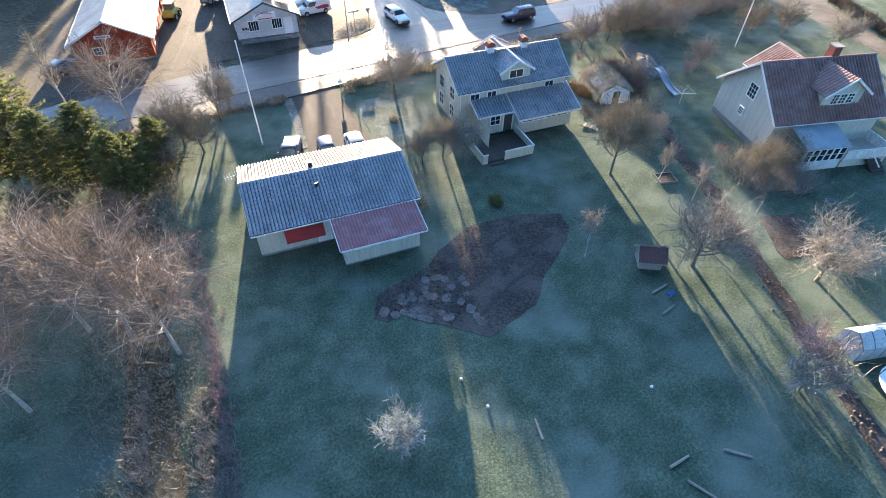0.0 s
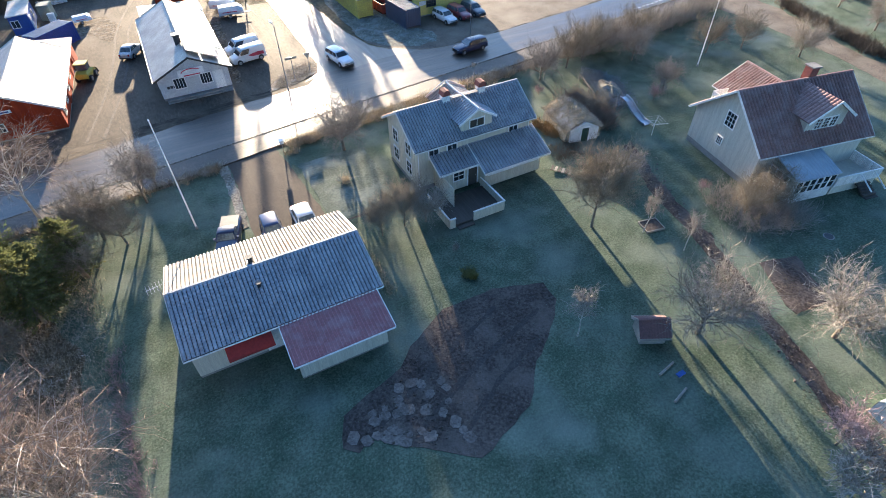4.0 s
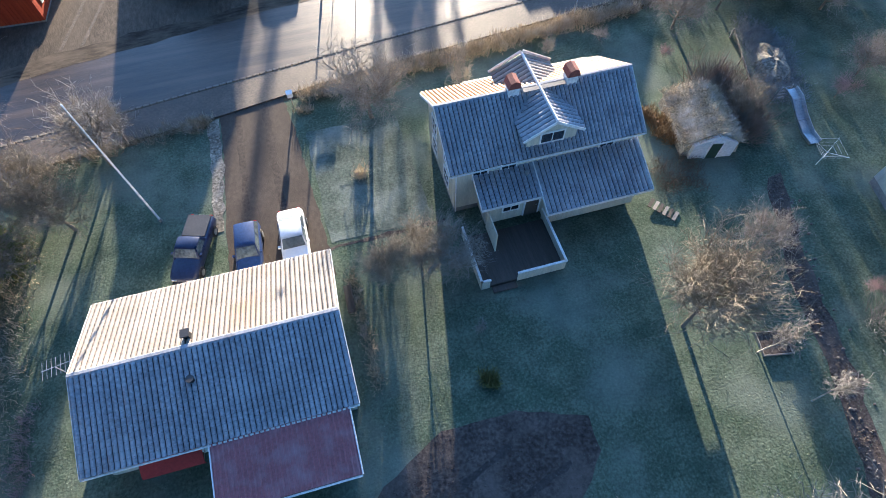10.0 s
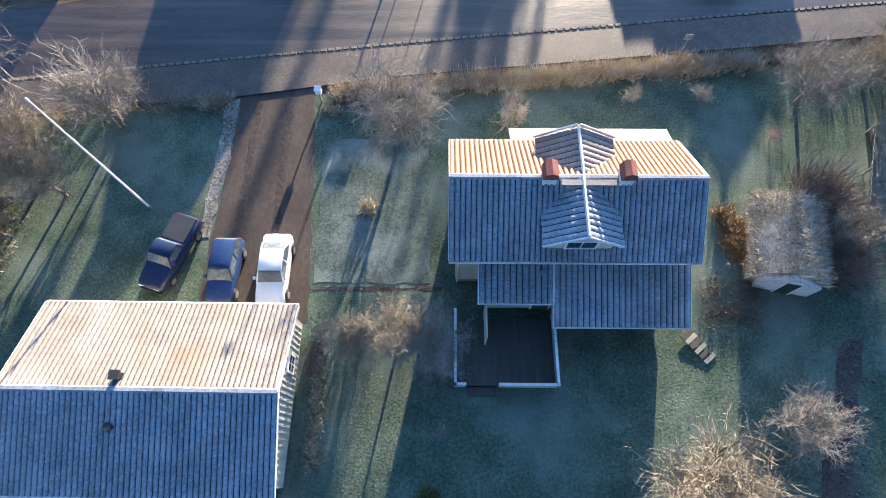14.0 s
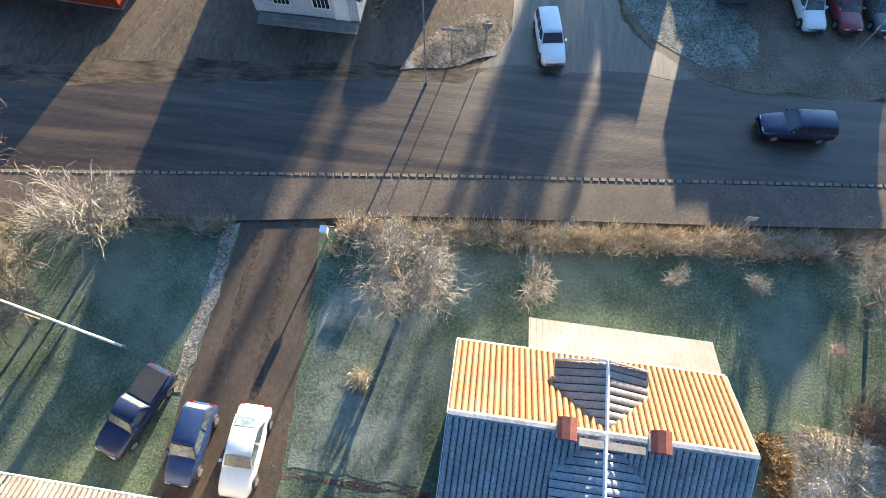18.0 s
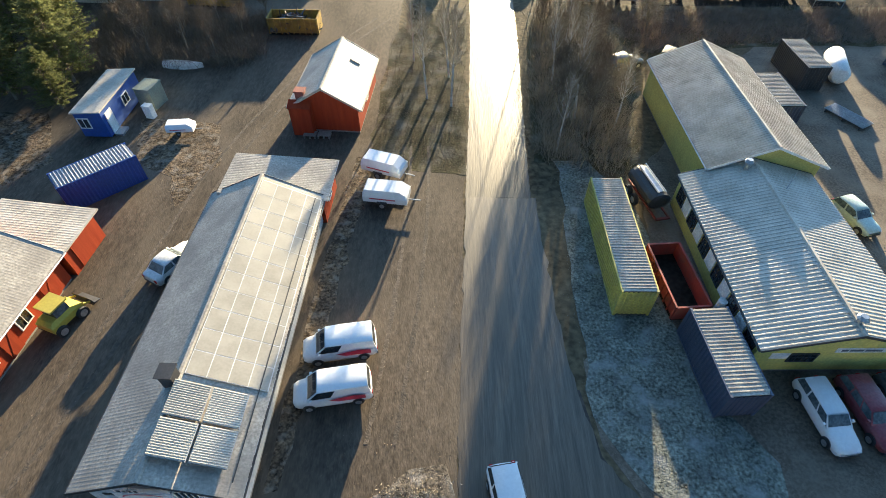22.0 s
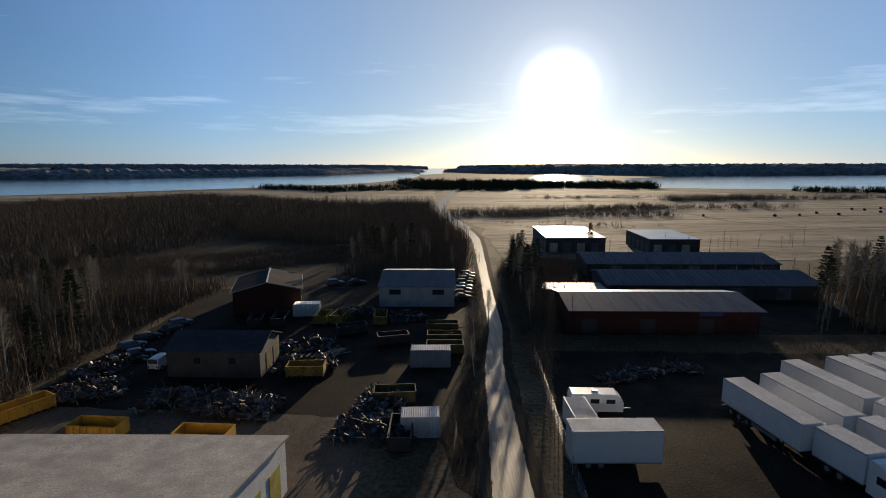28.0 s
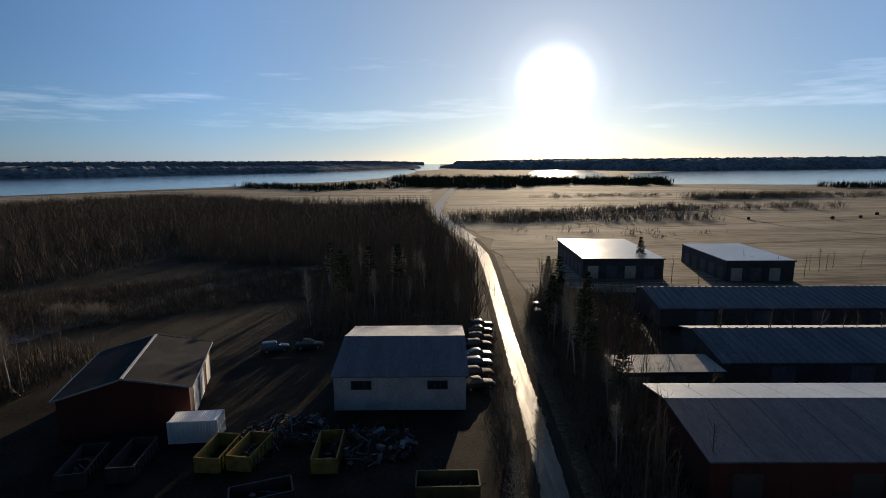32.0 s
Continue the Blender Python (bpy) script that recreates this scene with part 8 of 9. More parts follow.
for s in (-1, 1):
    w = part("wheel", meshes["tyre"], None, cv, at=pose(0, s * 1.0, 0.31))
    part("rim", meshes["rim"], None, w)
def heap(x, y, a, w, d, h, n, label, seed):
    th = thing("scrap_heap", pose(x, y, 0, 0, 0, a), label, "heap", "scrap heaps")
    junk(th, -w / 2, -d / 2, w / 2, d / 2, h, n, seed, big=0.45)
    return th
for x, y, a in ((41.0, 175.0, 20), (45.5, 176.8, 0), (51.0, 178.4, -10)):
    heap(x, y, a, 5.0, 3.0, 0.8, 90, "low heap of scrap and boards at the lot's edge", int(x))
tb = thing("work_table", pose(64.6, 122.2, 0, 0, 0, -5), "pale topped steel frame table in the scrub", "table")
part("top", Shape().box(-1.9, -0.8, 1.0, 1.9, 0.8, 1.08), PALEROOF, tb)
for x in (-1.8, 1.75):
    for y in (-0.75, 0.7):
        part("leg", Shape().box(x, y, 0, x + 0.06, y + 0.06, 1.0), STEEL, tb)
# yard behind the yellow hall
container(54.2, 106.2, -88, 6.1, BLACK, "black steel container with a frosted roof", 2.6, 2.44, PALEROOF)
container(49.5, 100.4, -89, 6.0, GREYCONT, "dark container under a sagging pale sheet", 2.3, 2.44, PALEROOF)
si = thing("storage_tank", pose(58.1, 106.3, 0, 0, 0, 71), "long white steel storage tank lying on its cradle", "tank")
part("shell", Shape().loft([[(x, math.cos(t) * 0.95 * k, 1.2 + math.sin(t) * 0.95 * k) for t in [i * math.pi / 9 for i in range(18)]] for x, k in ((-2.7, 0.3), (-2.6, 0.75), (-2.3, 1), (2.3, 1), (2.6, 0.75), (2.7, 0.3))]), WHITE, si, smooth=True)
for x in (-1.6, 1.5):
    part("cradle", Shape().box(x, -0.8, 0, x + 0.25, 0.8, 0.6), BLACK, si)
container(67.0, 107.5, -50, 4.6, GREYCONT, "short dark container at the yard's edge", 2.4, 2.44, PALEROOF)
rk = thing("steel_rack", pose(56.6, 99.0, 0, 0, 0, -60), "low steel rack of pipes lying on the gravel", "rack")
for i in range(9):
    part("pipe", Shape().tube((-2, -0.8 + i * 0.2, 0.3), (2, -0.8 + i * 0.2, 0.3), 0.06, n=6), STEEL, rk)
for x in (-1.8, 0, 1.7):
    part("bearer", Shape().box(x, -1, 0, x + 0.12, 1, 0.24), BLACK, rk)
for i, (x, y, a) in enumerate(((36.5, 107.6, 20), (41.5, 109.0, 60))):
    car(x, y, a, "hatch", (CARGREY, SCRAPM[2])[i], "wrecked frosted car standing in the scrub", 3.9, 1.65, FROSTGLASS, "wrecks in the scrub")
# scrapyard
# darker than the other hall roofs, the same on both slopes
NEARBLACKROOF = shade("near_black_steel_roof", (0.0285, 0.0315, 0.0413), (0.045, 0.0488, 0.06), 0.2, 4, 0.75, 0, 0.05, (0.06, 0.0615, 0.0713), 0.35, 0.15, size3=0.3, grit=0.3)
h3 = thing("grey_hall", pose(-20.0, 172.4, 0, 0, 0, -2), "pale grey workshop hall with a dull steel roof", "hall")
part("wall", Shape().box(0, 0, 0, 12.8, 0.25, 3.9), SHADEWALL, h3)
part("wall", Shape().prism([(0.25, 0), (7.6, 0), (7.6, 3.9), (3.9, 5.3), (0.25, 3.9)], 12.55, 12.8, "x"), SHADEWALL, h3)
part("wall", Shape().prism([(0.25, 0), (7.6, 0), (7.6, 3.9), (3.9, 5.3), (0.25, 3.9)], 0, 0.25, "x"), SHADEWALL, h3)
part("roof", Shape().slab((-0.4, -0.4, 3.85), (13.2, -0.4, 3.85), (13.2, 3.9, 5.5), (-0.4, 3.9, 5.5), 0.12), NEARBLACKROOF, h3)
part("roof", Shape().slab((-0.4, 3.9, 5.5), (13.2, 3.9, 5.5), (13.2, 8.2, 3.85), (-0.4, 8.2, 3.85), 0.12), NEARBLACKROOF, h3)
for x in (4.2, 9.0):
    window(h3, (x, -0.02, 2.4), 0, 0.9, 0.9, 2, 1, BLACK)
for y in (2.2, 5.0):
    part("loading_door", Shape().box(12.8, y, 0.1, 12.86, y + 1.6, 2.8), OLIVE, h3)
dh = gable("dark_hall", pose(-22.56, 202.16, 0, 0, 0, 15), 14.2, 12.6, 4.6, 6.2, SHADERED, DARKROOF, "red hall coloured dark for shade, with a black felt roof and a pale ridge", 0.4, 0.4, None, 0.0, "hall", trim=STEEL)
part("ridge_strip", Shape().box(6.15, -0.4, 6.18, 6.45, 14.6, 6.26), WHITEROOF, dh)
for y in (2.0, 6.0, 10.5):
    part("loading_door", Shape().box(12.6, y, 0.1, 12.66, y + 2.6, 3.4), WHITEWALL, dh)
wh = thing("white_hall", pose(4.8, 208.2, 0, 0, 0, -0.5), "white rendered workshop with a frosted steel roof", "hall")
part("wall", Shape().box(0, 0, 0, 15.3, 0.25, 4.2), SHADEWHITE, wh)
for x0 in (0, 15.05):
    part("wall", Shape().prism([(0.25, 0), (18, 0), (18, 4.2), (9.4, 5.6), (0.25, 4.2)], x0, x0 + 0.25, "x"), SHADEWHITE, wh)
# near slope coloured dark for shade, far slope pale for the low sun
part("roof", Shape().slab((-0.3, -0.4, 4.3), (15.6, -0.4, 4.3), (15.6, 9.4, 5.8), (-0.3, 9.4, 5.8), 0.12), SHADEROOF, wh)
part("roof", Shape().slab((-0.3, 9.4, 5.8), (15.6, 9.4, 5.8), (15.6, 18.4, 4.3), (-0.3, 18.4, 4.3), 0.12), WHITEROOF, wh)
for x in (3.2, 12.0):
    window(wh, (x, -0.02, 3.1), 0, 2.2, 0.9, 3, 1, BLACK)
rh = thing("red_hall", pose(39.45, 190.9, 0, 0, 0, -1.2), "long red hall with a frosted sheet roof, walls coloured dark for shade", "hall")
part("wall", Shape().box(0, 0, 0, 32.4, 0.25, 4.3), SHADERED, rh)
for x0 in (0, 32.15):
    part("wall", Shape().prism([(0.25, 0), (13.6, 0), (13.6, 4.3), (8.4, 5.2), (0.25, 4.3)], x0, x0 + 0.25, "x"), SHADERED, rh)
for i in range(8):
    x0, x1 = -0.5 + i * 4.18, 3.63 + i * 4.18
    # shaded and sunlit side painted in as two panel colours
    part("roof_panel", Shape().slab((x0, -0.9, 4.25), (x1, -0.9, 4.25), (x1, 8.4, 5.4), (x0, 8.4, 5.4), 0.14), SHADEROOF, rh)
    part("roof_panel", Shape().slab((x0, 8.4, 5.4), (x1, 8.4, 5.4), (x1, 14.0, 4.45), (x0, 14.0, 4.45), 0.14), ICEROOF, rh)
for i in range(6):
    part("loading_door", Shape().box(2 + i * 5, -0.05, 0.1, 4.6 + i * 5, 0, 2.6), SHADERED if i % 2 else BLACK, rh)
part("sign_board", Shape().box(22, -0.06, 3.2, 26, -0.01, 3.9), SIGNB, rh)
for x, y, a, n in ((-27.5, 167.5, 20, 300), (-14.5, 164.5, 0, 260), (-6.5, 163.0, -10, 420), (-2.0, 176.5, 0, 200), (10.2, 163.5, 80, 220), (9.8, 157.5, 0, 180), (-30, 176, 70, 160), (-3.5, 184, 20, 120), (0.5, 203, 0, 120), (10, 200, 10, 120)):
    heap(x, y, a, 8.5, 6.0, 1.5, n, "tangled heap of scrap metal, boards and white goods", int(x * 3 + y))
s = thing("pole_stack", pose(0.8, 180.2, 0, 0, 0, 55), "loose stack of pale poles and beams", "stack")
rnd = random.Random(3)
for i in range(26):
    y = rnd.uniform(-1.2, 1.2)
    part("pole", Shape().tube((-2.6 + rnd.random(), y, 0.15 + rnd.random() * 0.6), (2.6 - rnd.random(), y + rnd.gauss(0, 0.4), 0.15 + rnd.random() * 0.6), 0.06, n=6), WOODG if i % 3 else SCRAPM[1], s)
for x, y, a, L, m, ld in ((-19.3, 156.6, -5, 5.4, SKIPORANGE, 0), (-7.3, 154.9, -4, 5.6, SKIPORANGE, 30), (-31, 161.5, 60, 5.5, SKIPORANGE, 0), (-1.3, 173.0, 2, 5.0, SKIPYEL, 40), (-4.4, 198.0, 85, 4.5, SKIPYEL, 0), (-1.4, 198.2, 80, 4.5, SKIPYEL, 20), (6.2, 198.0, 92, 5.2, SKIPYEL, 0), (11.6, 164.8, 5, 5, OLIVE, 60), (17.9, 181.6, 0, 5.6, OLIVE, 20), (17.9, 186.4, 0, 5.6, OLIVE, 50), (17.6, 192.2, 0, 5.4, OLIVE, 30), (13.0, 155.6, 90, 5.2, SCRAPM[2], 90), (-12, 197, 95, 5.2, SCRAPM[2], 0), (-16, 196, 100, 5.2, SCRAPM[2], 30), (2, 191, 20, 5, SCRAPM[2], 40), (9.5, 186, 15, 5, SCRAPM[2], 60)):
    skip(x, y, a, L, 2.3, 1.7, m, "open skip standing in the scrapyard", ld, "scrapyard skips")
container(15.0, 157.2, 2, 4.2, WHITEWALL, "white box body at the scrapyard entrance", 2.4)
container(15.8, 176.8, 0, 5.8, BLUEROOF, "pale steel box with a frosted top in the scrapyard", 2.6, 2.44, WHITEROOF)
container(-8.5, 202.6, 5, 5.0, WHITE, "white and blue box container by the dark hall", 2.4)
for i, (x, y, a) in enumerate(((-31.3, 183.6, 60), (-31.0, 187.6, 58), (-29.4, 192, 62), (-28.0, 180, 40), (-29.5, 195.6, 55), (22.0, 214, 15), (22.2, 217.4, 12), (22.5, 220.8, 12), (22.8, 224.2, 12), (23.2, 228.4, 12), (23.6, 231.4, 10), (24, 235, 10), (24.4, 238.4, 10), (35.6, 245, 80), (37.4, 240, 85), (36.2, 250, 80), (-8, 228, 20), (-3, 229, 10), (-22.8, 176.2, 85))):
    car(x, y, a, ("hatch", "wagon", "sedan")[i % 3] if i < 18 else "van", (CARGREY, SCRAPM[2], SCRAPM[0], CARNAVY)[i % 4] if i < 18 else CARWHITE, "old car standing at the edge of the yard" if i < 18 else "white van beside the grey hall", 4.2, 1.7, None, "cars round the yards")
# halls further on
for nm, x, y, a, L, D, e, m, wm, lab in (("flat_hall", 52.4, 275.5, -2, 19.5, 31, 5.0, ICEROOF, SHADEWALL, "large flat-roofed hall shining with frost"), ("flat_hall", 85.4, 271.6, -1.5, 16, 24, 5.0, ICEROOF, SHADEWALL, "large flat-roofed hall shining with frost"), ("low_hall", 39.2, 211.8, 0, 13, 5, 2.8, PALEROOF, SHADEWALL, "low pale shed behind the red hall"), ("brick_shed", 103, 184.5, -10, 12, 6, 3.0, PALEROOF, BRICK, "low brown shed with a striped pale roof")):
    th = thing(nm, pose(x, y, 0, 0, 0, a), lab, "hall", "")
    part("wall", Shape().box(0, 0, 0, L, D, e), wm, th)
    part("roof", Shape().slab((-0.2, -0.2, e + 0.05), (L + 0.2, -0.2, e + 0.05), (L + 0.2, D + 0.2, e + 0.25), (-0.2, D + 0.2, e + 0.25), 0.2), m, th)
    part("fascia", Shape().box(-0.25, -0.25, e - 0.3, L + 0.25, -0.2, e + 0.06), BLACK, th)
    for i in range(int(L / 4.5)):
        part("loading_door", Shape().box(1.2 + i * 4.5, -0.06, 0.1, 3.8 + i * 4.5, 0, min(3.2, e - 0.6)), SHADEROOF if i % 2 else GREYROOF, th)
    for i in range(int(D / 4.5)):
        part("loading_door", Shape().box(-0.06, 1.2 + i * 4.5, 0.1, 0, 3.8 + i * 4.5, min(3.2, e - 0.6)), SHADEROOF, th)
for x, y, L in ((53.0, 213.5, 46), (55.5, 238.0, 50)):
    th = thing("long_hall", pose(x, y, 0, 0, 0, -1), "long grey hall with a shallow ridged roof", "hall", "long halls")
    part("wall", Shape().box(0, 0, 0, L, 0.25, 3.3), SHADEWALL, th)
    part("wall", Shape().box(0, 11.75, 0, L, 12, 4.0), SHADEWALL, th)
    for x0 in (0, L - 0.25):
        part("gable_wall", Shape().prism([(0.25, 0), (11.75, 0), (11.75, 4.0), (8.5, 4.9), (0.25, 3.3)], x0, x0 + 0.25, "x"), SHADEWALL, th)
    # roof shade is in the near slope's colour, sunlight in the far one's
    r = part("roof", Shape().slab((-0.3, -0.4, 3.3), (L + 0.3, -0.4, 3.3), (L + 0.3, 8.5, 5.0), (-0.3, 8.5, 5.0), 0.12), SHADEROOF, th)
    ribs(r, (-0.3, -0.4, 3.3), (L + 0.6, 0, 0), (0, 8.9, 1.7), 40, SHADEROOF, amp=0.08)
    part("roof", Shape().slab((-0.3, 8.5, 5.0), (L + 0.3, 8.5, 5.0), (L + 0.3, 12.4, 4.1), (-0.3, 12.4, 4.1), 0.12), WHITEROOF, th, "roof slope coloured pale for sunlight")
    for i in range(int(L / 5)):
        part("loading_door", Shape().box(1.2 + i * 5, -0.06, 0.1, 4.2 + i * 5, 0, 2.7), SHADEROOF if i % 2 else SHADEWALL, th)
# chain-link fence along the lorry park
fn = thing("fence", pose(0, 0, 0), "grey wire fence along the lorry park", "fence")
for i in range(24):
    y = 124 + i * 2.5
    x = 28.2 + (y - 124) * 0.055
    part("post", Shape().tube((x, y, 0), (x, y, 1.8), 0.03, n=6), STEEL, fn)
for z in (0.3, 0.7, 1.1, 1.5, 1.78):
    part("wire", Shape().tube((28.2, 124, z), (31.4, 181.5, z), 0.008, n=4), STEEL, fn)

# garden trees
for kind, x, y, size, turn in (
    ("thicket", -4.5, 44.4, 1.2, 20), ("thicket", -3.3, 46.0, 0.8, 110), ("apple_a", 13.9, 43.4, 1.15, 80), ("round", 27.4, 22.0, 1.22, 0), ("apple_a", 34.2, 25.4, 0.66, 200), ("apple_a", 26.3, 10.0, 1.2, 140),
    ("apple_a", 33.9, 5.2, 1.1, 10), ("apple_b", 42.2, 16.4, 0.75, 60), ("apple_b", 39.8, 16.9, 0.7, 200), ("sapling", 19.1, 13.9, 1.0, 0), ("sapling", 30.6, 19.4, 0.85, 90), ("sapling", 31.8, 16.2, 0.75, 190), ("frost_shrub", 1.1, 5.2, 1.15, 0),
    ("pink", 26.8, 0.6, 1.25, 0), ("shrub", 24.9, -1.0, 1.7, 120), ("round", 11.9, 29.8, 0.6, 100), ("round", 14.0, 30.0, 0.72, 300), ("apple_a", 15.8, 29.6, 0.8, 40), ("shrub", 21.1, 44.2, 1.1, 40), ("shrub", 29.0, 45.9, 0.6, 0), ("shrub", 33.6, 46.1, 0.55, 100), ("pink", 37.5, 42.8, 0.4, 0), ("shrub", 16.2, 25.2, 0.35, 0),
    ("apple_b", 44.8, 46.8, 0.9, 0), ("apple_a", 40.0, 45.7, 0.95, 90), ("apple_a", 50.8, 36.6, 0.7, 150), ("apple_a", 53.2, 44.2, 0.9, 200), ("apple_b", 47.8, 47.4, 1.05, 10), ("apple_a", 51.5, 48.2, 1.0, 60), ("apple_b", 57.0, 47.5, 1.0, 140), ("apple_b", 39.6, 35.6, 0.55, 40), ("pink", 47.6, 35.0, 0.7, 10), ("apple_b", 63.0, 41.0, 0.9, 0), ("apple_b", 68.0, 39.5, 0.9, 70), ("apple_a", 72, 34, 0.9, 30), ("pink", 39.0, 20.8, 0.45, 0), ("apple_a", 88.5, 34, 0.9, 15), ("apple_b", 91, 26, 1.0, 95), ("apple_a", 93, 42, 0.9, 175), ("apple_b", 87.5, 20, 0.8, 40),
    ("birch", -12.6, 18.2, 0.95, 0), ("birch", -15.5, 20.4, 0.9, 130), ("birch", -18.5, 15.5, 0.75, 220), ("birch", -10.2, 16.4, 0.8, 200), ("alder", -13.2, 29.5, 0.5, 0), ("thicket", -9.4, 41.4, 0.9, 0), ("birch", -12.8, 46.4, 0.8, 60), ("apple_b", -8.2, 41.0, 1.0, 100), ("apple_b", -6.6, 39.4, 0.8, 170), ("apple_b", -9.6, 36.8, 0.8, 200), ("pole", -17.5, 48.5, 0.7, 90),
):
    tree(kind, x, y, size, turn)
for x, y, s in ((-12.6, 33.5, 0.62), (-9.9, 37.2, 0.5), (-14.6, 37.2, 0.7), (-20.5, 40.2, 1.0), (-17.5, 37.0, 0.7), (-24.5, 36.0, 0.95), (-13.6, 37.4, 0.45), (-11.6, 35.2, 0.5), (-27, 44, 1.0)):
    tree("pine", x, y, s * 1.25, x * 31, group="pines at the boundary")
# street birches and verge trees
for i, (kind, x, y, s) in enumerate((("pole", 18.05, 100.4, 0.72), ("pole", 15.6, 101.6, 0.7), ("pole", 17.75, 105.3, 0.7), ("pole", 13.9, 108.2, 0.55), ("pole", 17.5, 118.5, 0.6), ("alder", 28.2, 96.5, 0.85), ("alder", 30.6, 95.0, 0.9), ("pole", 29.4, 101.0, 0.72), ("alder", 29.0, 106.0, 0.85), ("alder", 32.0, 101.0, 0.8), ("alder", 30.8, 104.0, 0.85), ("alder", 28.0, 112.0, 0.7), ("pole", 31.0, 110.5, 0.6), ("thicket", 40.2, 114.4, 1.15), ("pole", 30.0, 115.2, 0.6), ("thicket", 40.1, 131.6, 0.9), ("pole", 27.6, 93.5, 0.55), ("pole", 30.0, 98.6, 0.75), ("pole", 28.4, 104.0, 0.7), ("pole", 30.2, 116.4, 0.55), ("alder", 34.6, 116.0, 0.45), ("alder", -14.2, 108.0, 0.8), ("alder", -10.8, 109.5, 0.75), ("alder", -7.4, 108.5, 0.7), ("alder", -17.5, 112.0, 0.8), ("alder", -12.4, 113.0, 0.65), ("pole", 19.0, 124.0, 0.45), ("alder", -4.2, 118.0, 0.4), ("alder", -15.0, 117.5, 0.75), ("alder", -9.0, 115.5, 0.7), ("alder", -19.0, 118.0, 0.8), ("alder", -5.5, 112.5, 0.6), ("alder", 33.0, 108.0, 0.8), ("alder", 28.6, 100.0, 0.8), ("alder", 31.5, 113.5, 0.7), ("pole", 33.5, 97.0, 0.6))):
    tree(kind, x, y, s, i * 67, group="trees along the street")
for i, (x, y, s) in enumerate(((-23.0, 108.8, 1.0), (-26.5, 112.0, 1.05), (-21.0, 104.0, 0.85), (-29.5, 106.5, 1.0), (-25.5, 101.0, 0.9), (-32, 114, 1.05), (-20.2, 99.5, 0.6), (-30, 96, 0.9))):
    tree("pine", x, y, s * 1.15, i * 50, group="pines behind the yard")
for i, (x, y, s) in enumerate(((-43.5, 188.6, 1.0), (-40, 175, 0.8), (35.2, 232, 0.9), (38.4, 240, 0.8), (41.0, 262, 0.7), (68.5, 281, 0.8), (-60, 205, 0.9), (-70, 180, 0.8))):
    tree("spruce", x, y, s, i * 50, group="dark spruces round the halls")
for i, (x, y, s) in enumerate(((35.5, 214, 0.9), (37.2, 222, 0.85), (39.5, 228, 0.8), (37.0, 205, 0.7), (42, 236, 0.8), (40, 248, 0.85), (94, 206, 1.0), (100, 212, 0.95), (90.5, 200, 0.9), (0.5, 243, 0.95), (4, 249, 1.0), (-2, 252, 0.9), (9, 255, 0.95), (-6, 262, 0.9), (108, 206, 1.05), (116, 212, 1.05), (104, 198, 1.0), (112, 201, 0.95), (122, 208, 1.0), (98, 195, 0.8), (128, 214, 1.1), (86, 196, 0.7), (135, 206, 1.0), (142, 215, 1.05), (118, 222, 1.0), (-52, 168, 0.9), (-48, 198, 0.8), (-64, 226, 0.8))):
    tree("dark_pine", x, y, s, i * 50, group="ragged pines round the halls")
for i, (x, y) in enumerate(((24.6, 203), (25.8, 193.8), (22.9, 186), (22.4, 176), (33.5, 196))):
    tree("pole", x, y, 0.45 + 0.06 * (i % 3), i * 40, group="thin trees along the far street")
for i, (x, y, k) in enumerate(area([(-36, 128), (-36, 224), (-62, 222), (-80, 150), (-48, 122)], 34, 101, 0.55, 0.95) + area([(-6, 240), (20, 232), (24, 290), (-14, 296)], 16, 102, 0.5, 0.8) + area([(88, 192), (150, 206), (160, 232), (100, 214)], 26, 103, 0.7, 1.1) + area([(34, 198), (40, 206), (40, 258), (35, 240)], 12, 104, 0.5, 0.8)):
    tree("pole", x, y, k, i * 67, group="birches in the woods")
for i, (x, y, k) in enumerate(area([(-38, 125), (-40, 215), (-70, 210), (-80, 150)], 3, 105, 0.7, 1.0) + area([(90, 194), (150, 208), (158, 228), (104, 214)], 10, 106, 0.8, 1.1)):
    tree("dark_pine", x, y, k, i * 77, group="ragged pines round the halls")
# hedges and scrub
brush("hedge", "clipped brown beech hedge along the footpath", row((9.4, 46.9), (38, 49.2), 0.16, 0.8, 1.1, 0.28, 1) + row((9.6, 46.6), (38, 48.8), 0.12, 0.7, 1.0, 0.3, 2) + row((9.5, 47.0), (38, 49.3), 0.14, 0.7, 1.0, 0.3, 90), 1.15, STRAW, 1, 22, 0.022, 0.5, "hedge", "stuff")
brush("hedge", "low ragged brown hedge along the footpath", row((38, 48.9), (47.5, 49.8), 0.16, 0.7, 1.2, 0.35, 92), 1.2, TWIGP, 92, 24, 0.02, 0.5, "hedge", "stuff")
brush("hedge", "overgrown brown hedge along the footpath", row((47.5, 49.4), (78, 52.0), 0.16, 0.7, 1.5, 0.6, 3) + row((47.5, 48.6), (72, 50.4), 0.2, 0.6, 1.3, 0.6, 4), 2.7, TWIGP, 3, 28, 0.022, 0.5, "hedge", "stuff")
brush("hedge", "low brown hedge along the footpath", row((-30, 43.0), (2.2, 46.3), 0.18, 0.6, 1.1, 0.35, 5), 1.1, TWIGB, 5, 26, 0.02, 0.55, "hedge", "stuff")
brush("bush", "clipped round brown bush at the driveway's mouth", row((0.9, 46.2), (2.4, 46.4), 0.06, 0.9, 1.0, 0.2, 6), 1.0, STRAW, 6, 22, 0.022, 0.45, "bush")
